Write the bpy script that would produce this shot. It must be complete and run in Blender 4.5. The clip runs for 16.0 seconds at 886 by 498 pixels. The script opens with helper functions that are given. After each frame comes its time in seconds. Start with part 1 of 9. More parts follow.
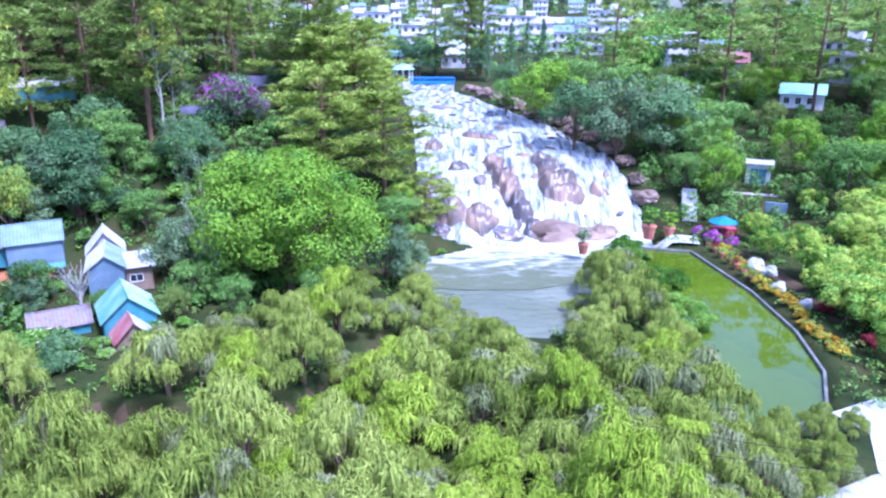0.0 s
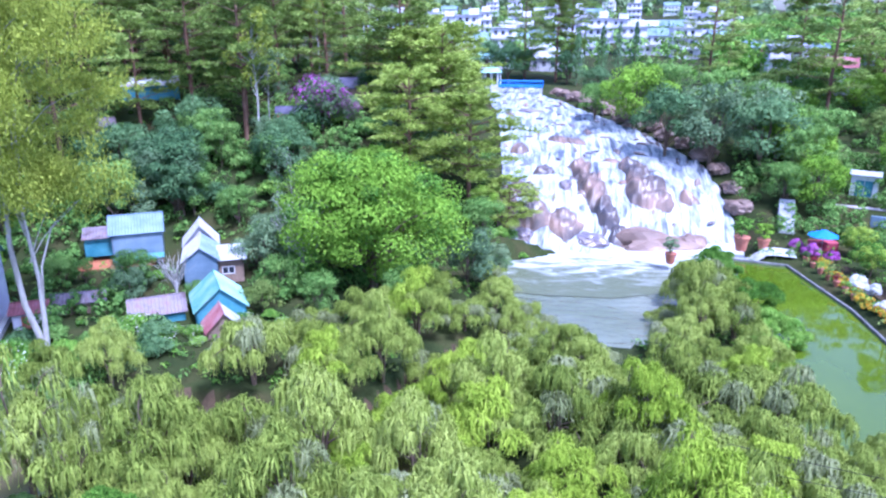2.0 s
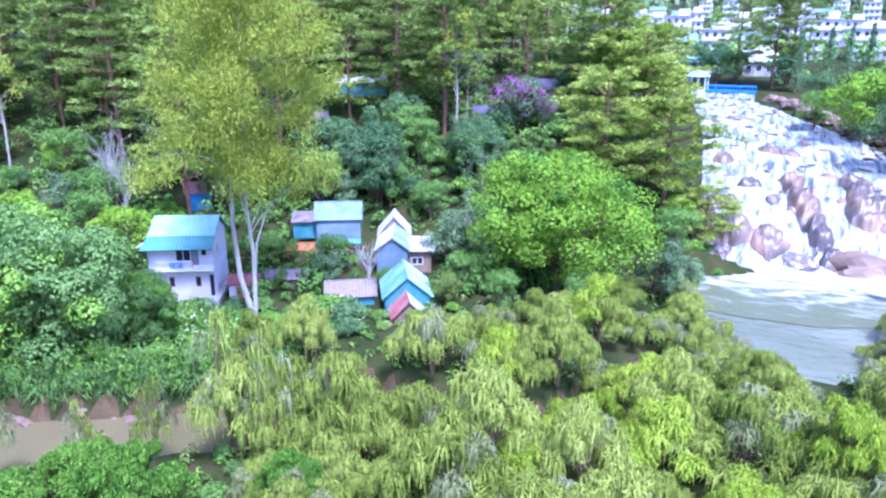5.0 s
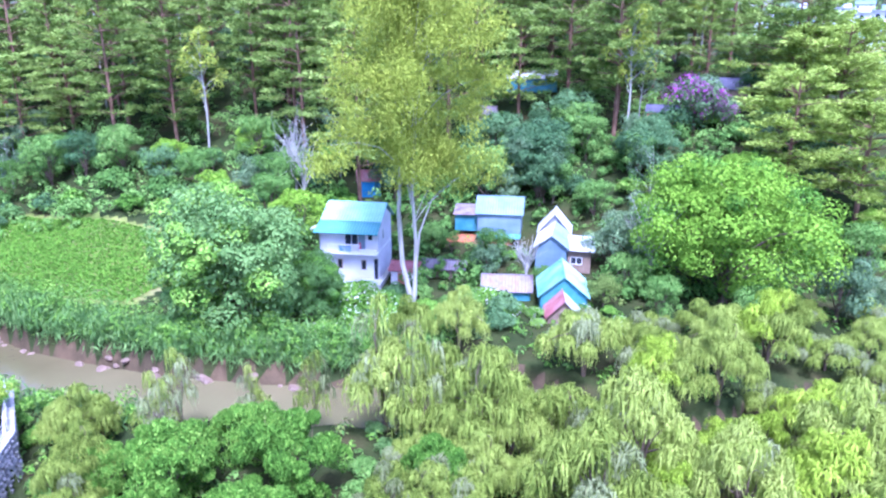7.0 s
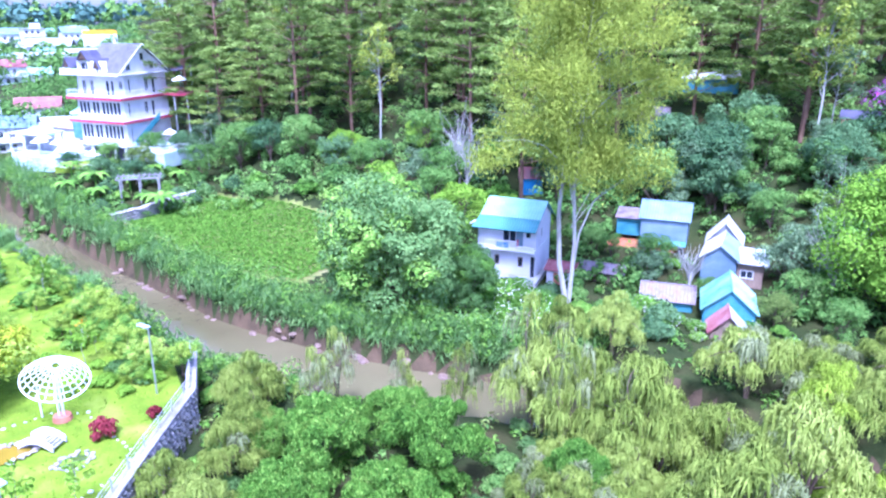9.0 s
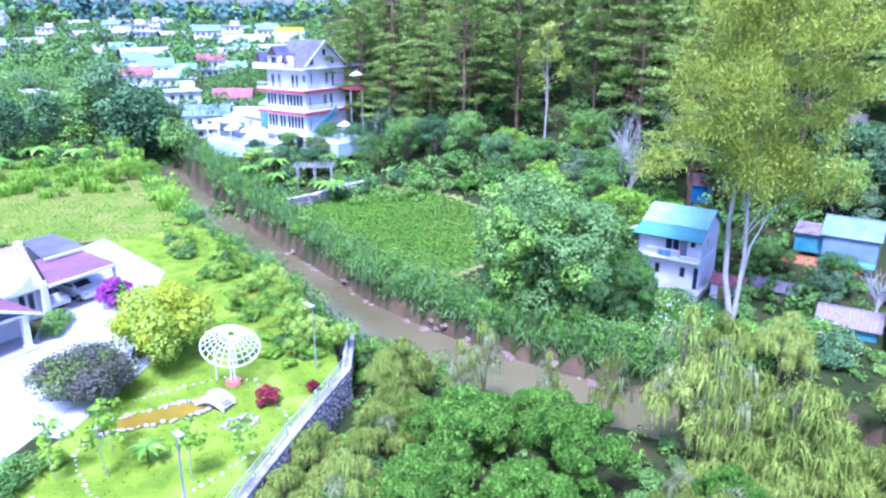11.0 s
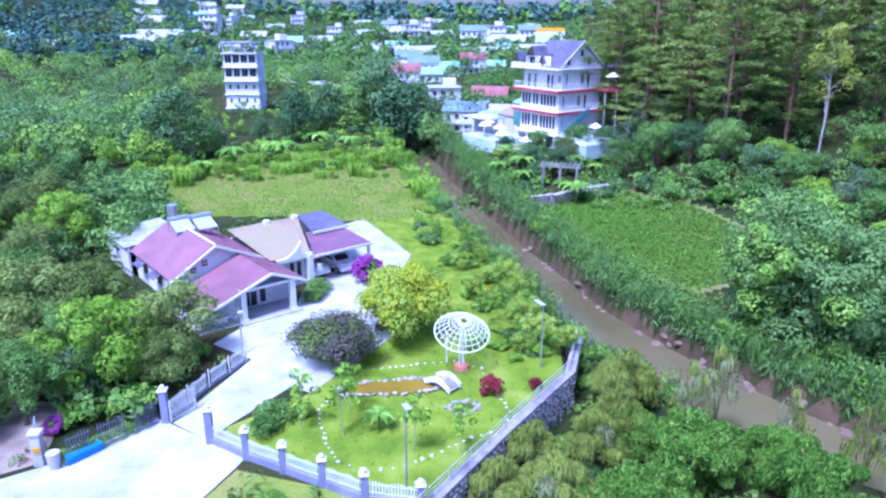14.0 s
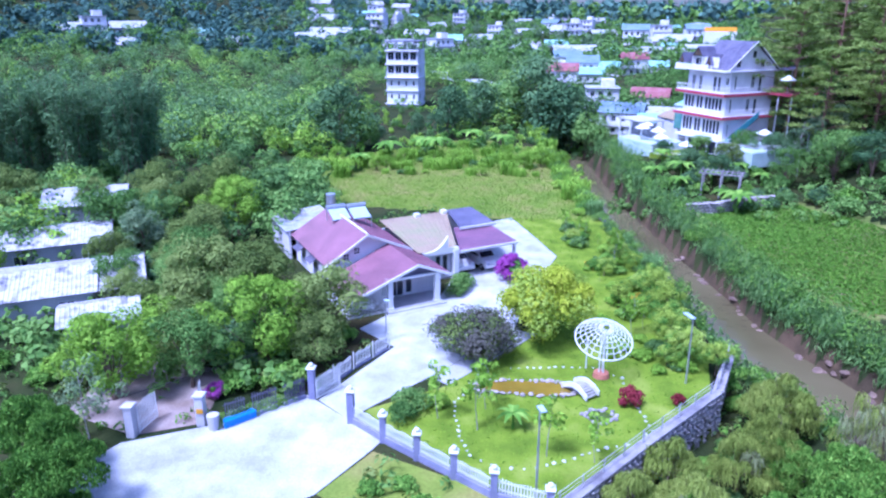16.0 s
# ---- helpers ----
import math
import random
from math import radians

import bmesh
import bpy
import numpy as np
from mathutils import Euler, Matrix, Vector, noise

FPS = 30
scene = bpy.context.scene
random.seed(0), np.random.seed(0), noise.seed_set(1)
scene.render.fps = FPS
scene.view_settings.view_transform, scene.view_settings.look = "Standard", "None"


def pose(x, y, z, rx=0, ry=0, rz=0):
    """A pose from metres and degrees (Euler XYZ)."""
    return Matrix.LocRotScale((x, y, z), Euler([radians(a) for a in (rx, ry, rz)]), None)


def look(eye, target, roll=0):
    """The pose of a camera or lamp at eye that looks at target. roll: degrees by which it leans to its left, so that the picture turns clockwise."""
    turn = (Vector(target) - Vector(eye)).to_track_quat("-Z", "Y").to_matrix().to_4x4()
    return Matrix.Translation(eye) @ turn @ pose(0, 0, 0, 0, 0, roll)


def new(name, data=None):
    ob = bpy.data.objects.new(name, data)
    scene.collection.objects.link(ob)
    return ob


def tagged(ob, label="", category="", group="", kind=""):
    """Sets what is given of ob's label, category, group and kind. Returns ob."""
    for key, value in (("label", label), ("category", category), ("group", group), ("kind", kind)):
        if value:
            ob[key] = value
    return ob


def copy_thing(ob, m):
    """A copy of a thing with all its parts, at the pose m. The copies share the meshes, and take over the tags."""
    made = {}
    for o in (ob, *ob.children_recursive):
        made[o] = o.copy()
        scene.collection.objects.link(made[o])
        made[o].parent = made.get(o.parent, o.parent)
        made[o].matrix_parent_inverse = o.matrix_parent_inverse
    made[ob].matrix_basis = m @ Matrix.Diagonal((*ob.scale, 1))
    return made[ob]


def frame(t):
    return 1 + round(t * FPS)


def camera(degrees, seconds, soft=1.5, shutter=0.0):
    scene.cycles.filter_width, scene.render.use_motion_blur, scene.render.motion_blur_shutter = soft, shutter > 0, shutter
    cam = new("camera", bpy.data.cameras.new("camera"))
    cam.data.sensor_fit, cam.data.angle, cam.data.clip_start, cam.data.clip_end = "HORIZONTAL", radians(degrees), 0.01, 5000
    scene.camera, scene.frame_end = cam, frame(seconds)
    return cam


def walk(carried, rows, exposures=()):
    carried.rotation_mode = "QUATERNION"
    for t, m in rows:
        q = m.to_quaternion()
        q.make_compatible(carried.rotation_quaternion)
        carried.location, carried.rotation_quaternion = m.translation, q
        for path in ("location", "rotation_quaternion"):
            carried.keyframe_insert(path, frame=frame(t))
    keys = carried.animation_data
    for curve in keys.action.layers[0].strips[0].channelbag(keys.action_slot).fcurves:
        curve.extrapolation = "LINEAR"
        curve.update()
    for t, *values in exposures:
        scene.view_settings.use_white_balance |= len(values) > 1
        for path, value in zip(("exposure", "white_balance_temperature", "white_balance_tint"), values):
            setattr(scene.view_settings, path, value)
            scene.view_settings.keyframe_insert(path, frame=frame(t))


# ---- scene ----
cam = camera(63.5, 16.0, soft=2.35)
EYE = 27.0
PATH = [
    (0.0, 72.19, 0.00, 1.04),
    (0.5, 72.20, 0.00, 2.54),
    (1.0, 72.23, 0.00, 4.15),
    (1.5, 72.30, 0.00, 5.96),
    (2.0, 72.41, 0.00, 7.92),
    (2.5, 72.49, 0.00, 9.77),
    (3.0, 72.55, 0.00, 12.30),
    (3.5, 72.58, 0.00, 14.88),
    (4.0, 72.58, 0.00, 17.42),
    (6.5, 72.27, 0.00, 33.34),
    (7.0, 72.18, 0.00, 36.62),
    (7.5, 72.08, 0.00, 39.90),
    (8.0, 71.98, 0.00, 43.21),
    (8.5, 71.96, 0.00, 46.50),
    (9.0, 71.96, 0.00, 49.79),
    (9.5, 71.92, 0.00, 53.08),
    (12.0, 71.87, 0.00, 69.41),
    (12.5, 71.92, 0.00, 72.73),
    (13.0, 71.93, 0.00, 76.00),
    (13.5, 71.89, 0.00, 79.29),
    (14.0, 71.87, 0.00, 82.62),
    (14.5, 71.82, 0.00, 85.94),
    (15.0, 71.78, 0.00, 89.24),
    (15.5, 71.76, 0.00, 92.52),
    (16.0, 71.78, 0.00, 94.82),
]
walk(cam, [(t, pose(0.0, 0.0, EYE, rx, ry, rz)) for t, rx, ry, rz in PATH], [(0.0, 1.76, 4680, 32), (4.0, 1.78, 4700, 32), (6.5, 2.24, 4660, 34), (9.5, 2.22, 4580, 34), (12.0, 1.74, 4520, 33), (16.0, 1.27, 4500, 35)])

# ---- daylight: bright, thinly overcast sky ----
world = bpy.data.worlds.new("sky")
scene.world = world
world.use_nodes = True
wn, wl = world.node_tree.nodes, world.node_tree.links
sky = wn.new("ShaderNodeTexSky")
sky.sky_type = "NISHITA"
sky.sun_disc = False
sky.sun_elevation, sky.sun_rotation = radians(62), radians(134)
sky.dust_density, sky.air_density = 2.5, 1.0
wl.new(sky.outputs[0], wn["Background"].inputs[0])
wn["Background"].inputs[1].default_value = 0.11
sun = new("sun", bpy.data.lights.new("sun", "SUN"))
sun.data.energy, sun.data.angle, sun.data.color = 2.5, radians(12), (1.0, 0.96, 0.9)
sun.matrix_basis = look((0, 0, 200), (math.sin(radians(134)) * -106, math.cos(radians(134)) * -106, 0))

# ---- materials ----
def node_mat(name):
    m = bpy.data.materials.new(name)
    m.use_nodes = True
    return m, m.node_tree.nodes, m.node_tree.links, m.node_tree.nodes["Principled BSDF"]


def ramp(nt, stops):
    r = nt.new("ShaderNodeValToRGB")
    e = r.color_ramp.elements
    while len(e) < len(stops):
        e.new(0.5)
    for k, (p, c) in zip(e, stops):
        k.position, k.color = p, (*c, 1)
    return r


def surface(name, c1, c2, scale=4.0, rough=0.8, bump=0.3, fine=40.0, metal=0.0, stretch=(1, 1, 1), c3=None, coarse=0.25, shift=0.0):
    """Two noises, coarse stains and fine grain, between two or three colours, with relief; shift varies it from object to object."""
    m, nt, lk, b = node_mat(name)
    tc = nt.new("ShaderNodeTexCoord")
    mp = nt.new("ShaderNodeMapping")
    mp.inputs["Scale"].default_value = stretch
    lk.new(tc.outputs["Object"], mp.inputs[0])
    n1, n2, n3 = (nt.new("ShaderNodeTexNoise") for _ in range(3))
    for n, s, d in ((n1, scale, 6), (n2, fine, 4), (n3, scale * coarse, 3)):
        n.inputs["Scale"].default_value, n.inputs["Detail"].default_value = s, d
        lk.new(mp.outputs[0], n.inputs["Vector"])
    add = nt.new("ShaderNodeMath")
    add.operation = "MULTIPLY_ADD"
    lk.new(n3.outputs[0], add.inputs[0])
    add.inputs[1].default_value = 0.8
    lk.new(n1.outputs[0], add.inputs[2])
    half = nt.new("ShaderNodeMath")
    half.operation = "MULTIPLY"
    half.inputs[1].default_value = 0.56
    lk.new(add.outputs[0], half.inputs[0])
    last = half
    if shift:
        oi = nt.new("ShaderNodeObjectInfo")
        sh = nt.new("ShaderNodeMath")
        sh.operation = "MULTIPLY_ADD"
        sh.inputs[1].default_value = shift
        lk.new(oi.outputs["Random"], sh.inputs[0])
        lk.new(half.outputs[0], sh.inputs[2])
        last = sh
    stops = [(0.35, c1), (0.65, c2)] if c3 is None else [(0.32, c1), (0.5, c2), (0.68, c3)]
    r = ramp(nt, stops)
    lk.new(last.outputs[0], r.inputs[0])
    mix = nt.new("ShaderNodeMixRGB")
    mix.blend_type = "OVERLAY"
    mix.inputs[0].default_value = 0.35
    lk.new(r.outputs[0], mix.inputs[1])
    lk.new(n2.outputs[0], mix.inputs[2])
    lk.new(mix.outputs[0], b.inputs["Base Color"])
    b.inputs["Roughness"].default_value, b.inputs["Metallic"].default_value = rough, metal
    b.inputs["Specular IOR Level"].default_value = 0.06 if rough > 0.84 else 0.4
    bp = nt.new("ShaderNodeBump")
    bp.inputs["Strength"].default_value, bp.inputs["Distance"].default_value = bump, 0.05
    lk.new(n2.outputs[0], bp.inputs["Height"])
    lk.new(bp.outputs[0], b.inputs["Normal"])
    return m


def leafy(name, c1, c2, c3, glow=0.35, rough=0.75):
    """Foliage: every leaf and every plant takes its own shade of three greens; some daylight comes through."""
    m, nt, lk, b = node_mat(name)
    geo, oi = nt.new("ShaderNodeNewGeometry"), nt.new("ShaderNodeObjectInfo")
    add = nt.new("ShaderNodeMath")
    add.operation = "MULTIPLY_ADD"
    add.inputs[1].default_value = 0.35
    lk.new(oi.outputs["Random"], add.inputs[0])
    sc = nt.new("ShaderNodeMath")
    sc.operation = "MULTIPLY"
    sc.inputs[1].default_value = 0.4
    lk.new(geo.outputs["Random Per Island"], sc.inputs[0])
    tc, n = nt.new("ShaderNodeTexCoord"), nt.new("ShaderNodeTexNoise")
    n.inputs["Scale"].default_value, n.inputs["Detail"].default_value = 0.9, 2
    lk.new(tc.outputs["Object"], n.inputs["Vector"])
    s2 = nt.new("ShaderNodeMath")
    s2.operation = "MULTIPLY_ADD"
    s2.inputs[1].default_value = 0.55
    lk.new(n.outputs[0], s2.inputs[0])
    lk.new(sc.outputs[0], s2.inputs[2])
    lk.new(s2.outputs[0], add.inputs[2])
    n3, s3 = nt.new("ShaderNodeTexNoise"), nt.new("ShaderNodeMath")
    n3.inputs["Scale"].default_value, n3.inputs["Detail"].default_value = 7.0, 3
    lk.new(tc.outputs["Object"], n3.inputs["Vector"])
    s3.operation = "MULTIPLY_ADD"
    s3.inputs[1].default_value = 0.5
    lk.new(n3.outputs[0], s3.inputs[0])
    lk.new(add.outputs[0], s3.inputs[2])
    r = ramp(nt, [(0.36, c1), (0.62, c2), (0.95, c3)])
    dn_ = nt.new("ShaderNodeMath")
    dn_.operation = "MULTIPLY"
    dn_.inputs[1].default_value = 0.69
    lk.new(s3.outputs[0], dn_.inputs[0])
    lk.new(dn_.outputs[0], r.inputs[0])
    lk.new(r.outputs[0], b.inputs["Base Color"])
    b.inputs["Roughness"].default_value = rough
    b.inputs["Specular IOR Level"].default_value = 0.12
    tr, mx = nt.new("ShaderNodeBsdfTranslucent"), nt.new("ShaderNodeMixShader")
    lk.new(r.outputs[0], tr.inputs[0])
    mx.inputs[0].default_value = glow
    lk.new(b.outputs[0], mx.inputs[1])
    lk.new(tr.outputs[0], mx.inputs[2])
    lk.new(mx.outputs[0], nt["Material Output"].inputs[0])
    return m


def water(name, colour, rough, waves, scale, bump=0.15, deep=0.1):
    m, nt, lk, b = node_mat(name)
    b.inputs["Roughness"].default_value = rough
    b.inputs["IOR"].default_value = 1.4
    b.inputs["Specular IOR Level"].default_value = 1.0
    tc, n, n2 = nt.new("ShaderNodeTexCoord"), nt.new("ShaderNodeTexNoise"), nt.new("ShaderNodeTexNoise")
    mp = nt.new("ShaderNodeMapping")
    mp.inputs["Scale"].default_value = waves
    lk.new(tc.outputs["Object"], mp.inputs[0])
    for k, s in ((n, scale), (n2, scale * 0.08)):
        k.inputs["Scale"].default_value, k.inputs["Detail"].default_value = s, 4
        lk.new(mp.outputs[0], k.inputs["Vector"])
    r = ramp(nt, [(0.3, colour[0]), (0.7, colour[1])])
    lk.new(n2.outputs[0], r.inputs[0])
    lk.new(r.outputs[0], b.inputs["Base Color"])
    bp = nt.new("ShaderNodeBump")
    bp.inputs["Strength"].default_value, bp.inputs["Distance"].default_value = bump, deep
    lk.new(n.outputs[0], bp.inputs["Height"])
    lk.new(bp.outputs[0], b.inputs["Normal"])
    return m


def plain(name, c, rough=0.5, metal=0.0):
    d = tuple(v * 0.86 for v in c)
    return surface(name, d, c, 2.0, rough, 0.08, 25.0, metal)


M_BARK = surface("bark", (0.09, 0.065, 0.045), (0.2, 0.15, 0.11), 3, 0.9, 0.6, 18, stretch=(1, 1, 0.25))
M_PINEBARK = surface("pine_bark", (0.11, 0.06, 0.04), (0.26, 0.16, 0.11), 3, 0.9, 0.6, 18, stretch=(1, 1, 0.3))
M_PALEBARK = surface("pale_bark", (0.19, 0.175, 0.16), (0.36, 0.345, 0.32), 1.5, 0.75, 0.3, 14, stretch=(1, 1, 0.3), c3=(0.2, 0.18, 0.16))
M_WILLOW = leafy("weeping_leaves", (0.086, 0.129, 0.017), (0.224, 0.292, 0.043), (0.43, 0.499, 0.112), 0.28)
M_WILLOWDRY = leafy("weeping_leaves_dry", (0.109, 0.134, 0.05), (0.235, 0.269, 0.109), (0.386, 0.412, 0.218), 0.28)
M_LIMEWILLOW = leafy("weeping_leaves_fresh", (0.136, 0.221, 0.013), (0.306, 0.425, 0.034), (0.493, 0.595, 0.085), 0.35)
M_LIME = leafy("lime_leaves", (0.102, 0.2, 0.016), (0.24, 0.42, 0.034), (0.45, 0.62, 0.09), 0.31)
M_FERN = leafy("fresh_green_leaves", (0.04, 0.105, 0.013), (0.15, 0.31, 0.035), (0.45, 0.63, 0.12), 0.27)
M_MID = leafy("mid_green_leaves", (0.045, 0.115, 0.022), (0.135, 0.26, 0.05), (0.32, 0.48, 0.12), 0.26)
M_DARK = leafy("dark_green_leaves", (0.035, 0.085, 0.035), (0.09, 0.175, 0.065), (0.22, 0.35, 0.14), 0.20)
M_GREY = leafy("grey_green_leaves", (0.06, 0.11, 0.05), (0.14, 0.22, 0.1), (0.3, 0.39, 0.19), 0.24)
M_OLIVE = leafy("olive_green_leaves", (0.06, 0.105, 0.02), (0.17, 0.24, 0.05), (0.36, 0.44, 0.12), 0.24)
M_PINE = leafy("pine_needles", (0.085, 0.135, 0.03), (0.235, 0.335, 0.065), (0.48, 0.58, 0.155), 0.25)
# far woods: distance haze put into the leaf colour as a blue-green tint
M_RIDGE = leafy("haze_blue_leaves", (0.03, 0.075, 0.055), (0.075, 0.15, 0.115), (0.16, 0.27, 0.21), 0.2)
M_PINELIGHT = leafy("yellowish_pine_needles", (0.1, 0.15, 0.02), (0.26, 0.35, 0.05), (0.48, 0.58, 0.12), 0.28)
M_LIMEPALE = leafy("pale_lime_leaves", (0.2, 0.3, 0.03), (0.42, 0.55, 0.07), (0.66, 0.76, 0.2), 0.45)
M_YELLOW = leafy("golden_lime_leaves", (0.26, 0.34, 0.015), (0.5, 0.58, 0.035), (0.74, 0.78, 0.13), 0.45)
M_DRYGRASS = leafy("dry_grass_blades", (0.14, 0.15, 0.035), (0.25, 0.26, 0.07), (0.36, 0.35, 0.12), 0.35)
M_EUC = leafy("yellow_green_leaves", (0.15, 0.2, 0.02), (0.33, 0.395, 0.045), (0.54, 0.6, 0.11), 0.35)
M_REED = leafy("reed_leaves", (0.06, 0.13, 0.03), (0.14, 0.26, 0.07), (0.3, 0.45, 0.14), 0.4)
M_PURPLE = leafy("magenta_blossom", (0.26, 0.04, 0.27), (0.4, 0.1, 0.4), (0.55, 0.24, 0.53), 0.4)
M_DUSKY = leafy("dusky_purple_leaves", (0.07, 0.075, 0.05), (0.135, 0.13, 0.105), (0.22, 0.205, 0.175), 0.3)
M_RED = leafy("red_leaves", (0.13, 0.02, 0.02), (0.24, 0.035, 0.045), (0.36, 0.08, 0.1), 0.35)
M_ORANGE = leafy("orange_yellow_blossom", (0.6, 0.2, 0.01), (0.7, 0.35, 0.02), (0.75, 0.55, 0.04), 0.35)
M_WHITEFLOWER = leafy("white_blossom", (0.6, 0.62, 0.5), (0.7, 0.72, 0.62), (0.8, 0.8, 0.75), 0.3)
M_GRASS = leafy("lawn_blades", (0.09, 0.17, 0.012), (0.17, 0.3, 0.02), (0.28, 0.42, 0.03), 0.35)
M_CROP = leafy("crop_leaves", (0.06, 0.15, 0.015), (0.15, 0.29, 0.03), (0.28, 0.43, 0.055), 0.35)
M_LAWN = surface("lawn", (0.075, 0.13, 0.01), (0.16, 0.235, 0.016), 0.5, 0.95, 0.6, 9, c3=(0.26, 0.31, 0.05))
M_FIELD = surface("crop_field", (0.09, 0.13, 0.025), (0.16, 0.18, 0.045), 0.3, 0.95, 0.8, 6, c3=(0.26, 0.2, 0.12))
M_MEADOW = surface("meadow", (0.1, 0.16, 0.02), (0.18, 0.23, 0.035), 0.25, 0.95, 0.6, 5, c3=(0.26, 0.22, 0.075))
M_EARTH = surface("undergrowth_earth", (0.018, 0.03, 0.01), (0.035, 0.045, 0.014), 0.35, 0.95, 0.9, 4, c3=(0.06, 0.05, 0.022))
M_MUD = surface("bank_mud", (0.042, 0.034, 0.02), (0.1, 0.068, 0.04), 0.6, 0.85, 0.8, 8)
M_CONC = surface("pale_concrete", (0.27, 0.275, 0.28), (0.5, 0.5, 0.5), 0.6, 0.8, 0.15, 12, coarse=0.3)
M_YARD = surface("pinkish_yard", (0.2, 0.15, 0.125), (0.4, 0.33, 0.3), 0.7, 0.9, 0.3, 9)
M_GREYPAVE = surface("grey_paving", (0.3, 0.3, 0.32), (0.42, 0.42, 0.44), 0.6, 0.8, 0.2, 12)
M_ROCK = surface("brown_granite", (0.07, 0.05, 0.042), (0.2, 0.135, 0.1), 0.6, 0.6, 0.9, 6, c3=(0.38, 0.28, 0.23))
M_COPING = surface("stained_coping", (0.16, 0.15, 0.16), (0.34, 0.32, 0.33), 1.2, 0.85, 0.4, 10)
M_KERB = surface("weathered_kerb", (0.09, 0.09, 0.085), (0.2, 0.2, 0.19), 0.8, 0.85, 0.4, 10)
M_STONE = surface("wall_stone", (0.14, 0.12, 0.12), (0.36, 0.33, 0.33), 2.5, 0.85, 0.5, 20, shift=0.35)
M_RIVER = water("brown_river", ((0.092, 0.077, 0.036), (0.155, 0.132, 0.068)), 0.05, (1, 1, 1), 0.8, 0.25, 0.2)
M_POOL = water("pool_water", ((0.09, 0.105, 0.05), (0.2, 0.22, 0.17)), 0.08, (0.8, 1.5, 1), 0.7, 0.6, 0.5)
M_POND = water("green_pond", ((0.05, 0.085, 0.003), (0.08, 0.12, 0.005)), 0.03, (1, 1, 1), 1.0, 0.02)
M_WHITE = plain("white_paint", (0.7, 0.7, 0.71), 0.6)
M_DARKGLASS = plain("dark_glazing", (0.03, 0.035, 0.05), 0.08)

# ---- the ground: one sheet, given by profiles of (distance, height) at bearings to the left of north ----
PROFILES = [
    (-180, ((0, 1.2), (200, 4), (600, 12), (4000, 30))),
    (-60, ((0, 1.2), (60, 1.3), (100, 4), (170, 14), (300, 20), (4000, 60))),
    (-30, ((0, 1.2), (84, 1.5), (105, 5.5), (170, 17), (300, 27), (4000, 70))),
    (-20, ((0, 1.2), (90, 1.5), (105, 5.5), (170, 16), (300, 21), (4000, 60))),
    (-9, ((0, 1.0), (96, 2), (112, 9), (165, 13), (300, 17), (500, 28), (1000, 50), (4000, 140))),
    (6, ((0, 1.0), (78, 1.5), (100, 9), (160, 13), (300, 17), (500, 28), (1000, 50), (4000, 140))),
]
PROFILES_WEST = [
    (15, ((0, 1.0), (72, 2), (100, 13), (130, 18), (300, 17), (4000, 50))),
    (30, ((0, 1.0), (70, 2), (80, 3.5), (110, 16), (150, 23), (400, 23), (4000, 50))),
    (46, ((0, 1.0), (72, 2), (78, 3), (110, 14), (150, 24), (400, 24), (4000, 40))),
    (60, ((0, 1.0), (82, 2), (94, 4.5), (120, 13), (170, 23), (400, 22), (4000, 40))),
    (67, ((0, 1.0), (106, 2.2), (118, 5), (150, 12), (190, 20), (400, 20), (4000, 40))),
    (75, ((0, 1.0), (100, 2.6), (114, 5), (300, 5), (600, 10), (1500, 25), (4000, 60))),
    (92, ((0, 1.0), (200, 3), (300, 4), (600, 10), (1500, 25), (4000, 60))),
    (106, ((0, 1.0), (200, 3), (300, 8), (500, 22), (900, 50), (4000, 150))),
    (118, ((0, 1.0), (200, 3), (300, 12), (420, 30), (700, 62), (4000, 160))),
    (180, ((0, 1.2), (200, 4), (600, 30), (4000, 60))),
]
RIVER = [(6, 71), (2, 60), (-4, 50), (-9.5, 38.5), (-17, 37.5), (-23.5, 39.2), (-29, 35.8), (-34.5, 31), (-40, 27.8), (-46, 24.7), (-52, 22.4), (-60, 19.9), (-67, 19), (-80, 17), (-98, 14.8), (-122, 13), (-180, 11), (-300, 4)]
TERRACE = [(-14, -14), (-29.2, 3.1), (-35, 8.1), (-41.3, 13.8), (-48, 15.6), (-64, 14.6), (-80, 12.4), (-130, 8.6), (-200, 6), (-420, -1)]
POND = [(22, 81.5), (27.5, 80), (29.5, 67), (29.6, 57.5), (28.4, 50), (25.5, 43.6), (20, 41), (16, 42), (17, 50), (19.5, 60), (20.5, 72)]
POOL = [(-4, 79), (5, 84), (15, 86), (17, 76), (12, 60), (7, 57), (1, 61), (-3, 70)]


def seg_dist(x, y, line):
    """Distance to a polyline, and the signed side (positive to the left of its run)."""
    best, side = np.full(np.shape(x), 1e9), np.zeros(np.shape(x))
    for (ax, ay), (bx, by) in zip(line, line[1:]):
        dx, dy = bx - ax, by - ay
        t = np.clip(((x - ax) * dx + (y - ay) * dy) / (dx * dx + dy * dy), 0, 1)
        d = np.hypot(x - ax - t * dx, y - ay - t * dy)
        s = np.sign(dx * (y - ay) - dy * (x - ax))
        near = d < best
        best, side = np.where(near, d, best), np.where(near, s, side)
    return best, side


def inside(x, y, poly):
    r = np.zeros(np.shape(x), bool)
    for (ax, ay), (bx, by) in zip(poly, poly[1:] + poly[:1]):
        c = ((ay > y) != (by > y)) & (x < (bx - ax) * (y - ay) / (by - ay + 1e-12) + ax)
        r ^= c
    return r


def smooth(a, b, v):
    t = np.clip((v - a) / (b - a), 0, 1)
    return t * t * (3 - 2 * t)


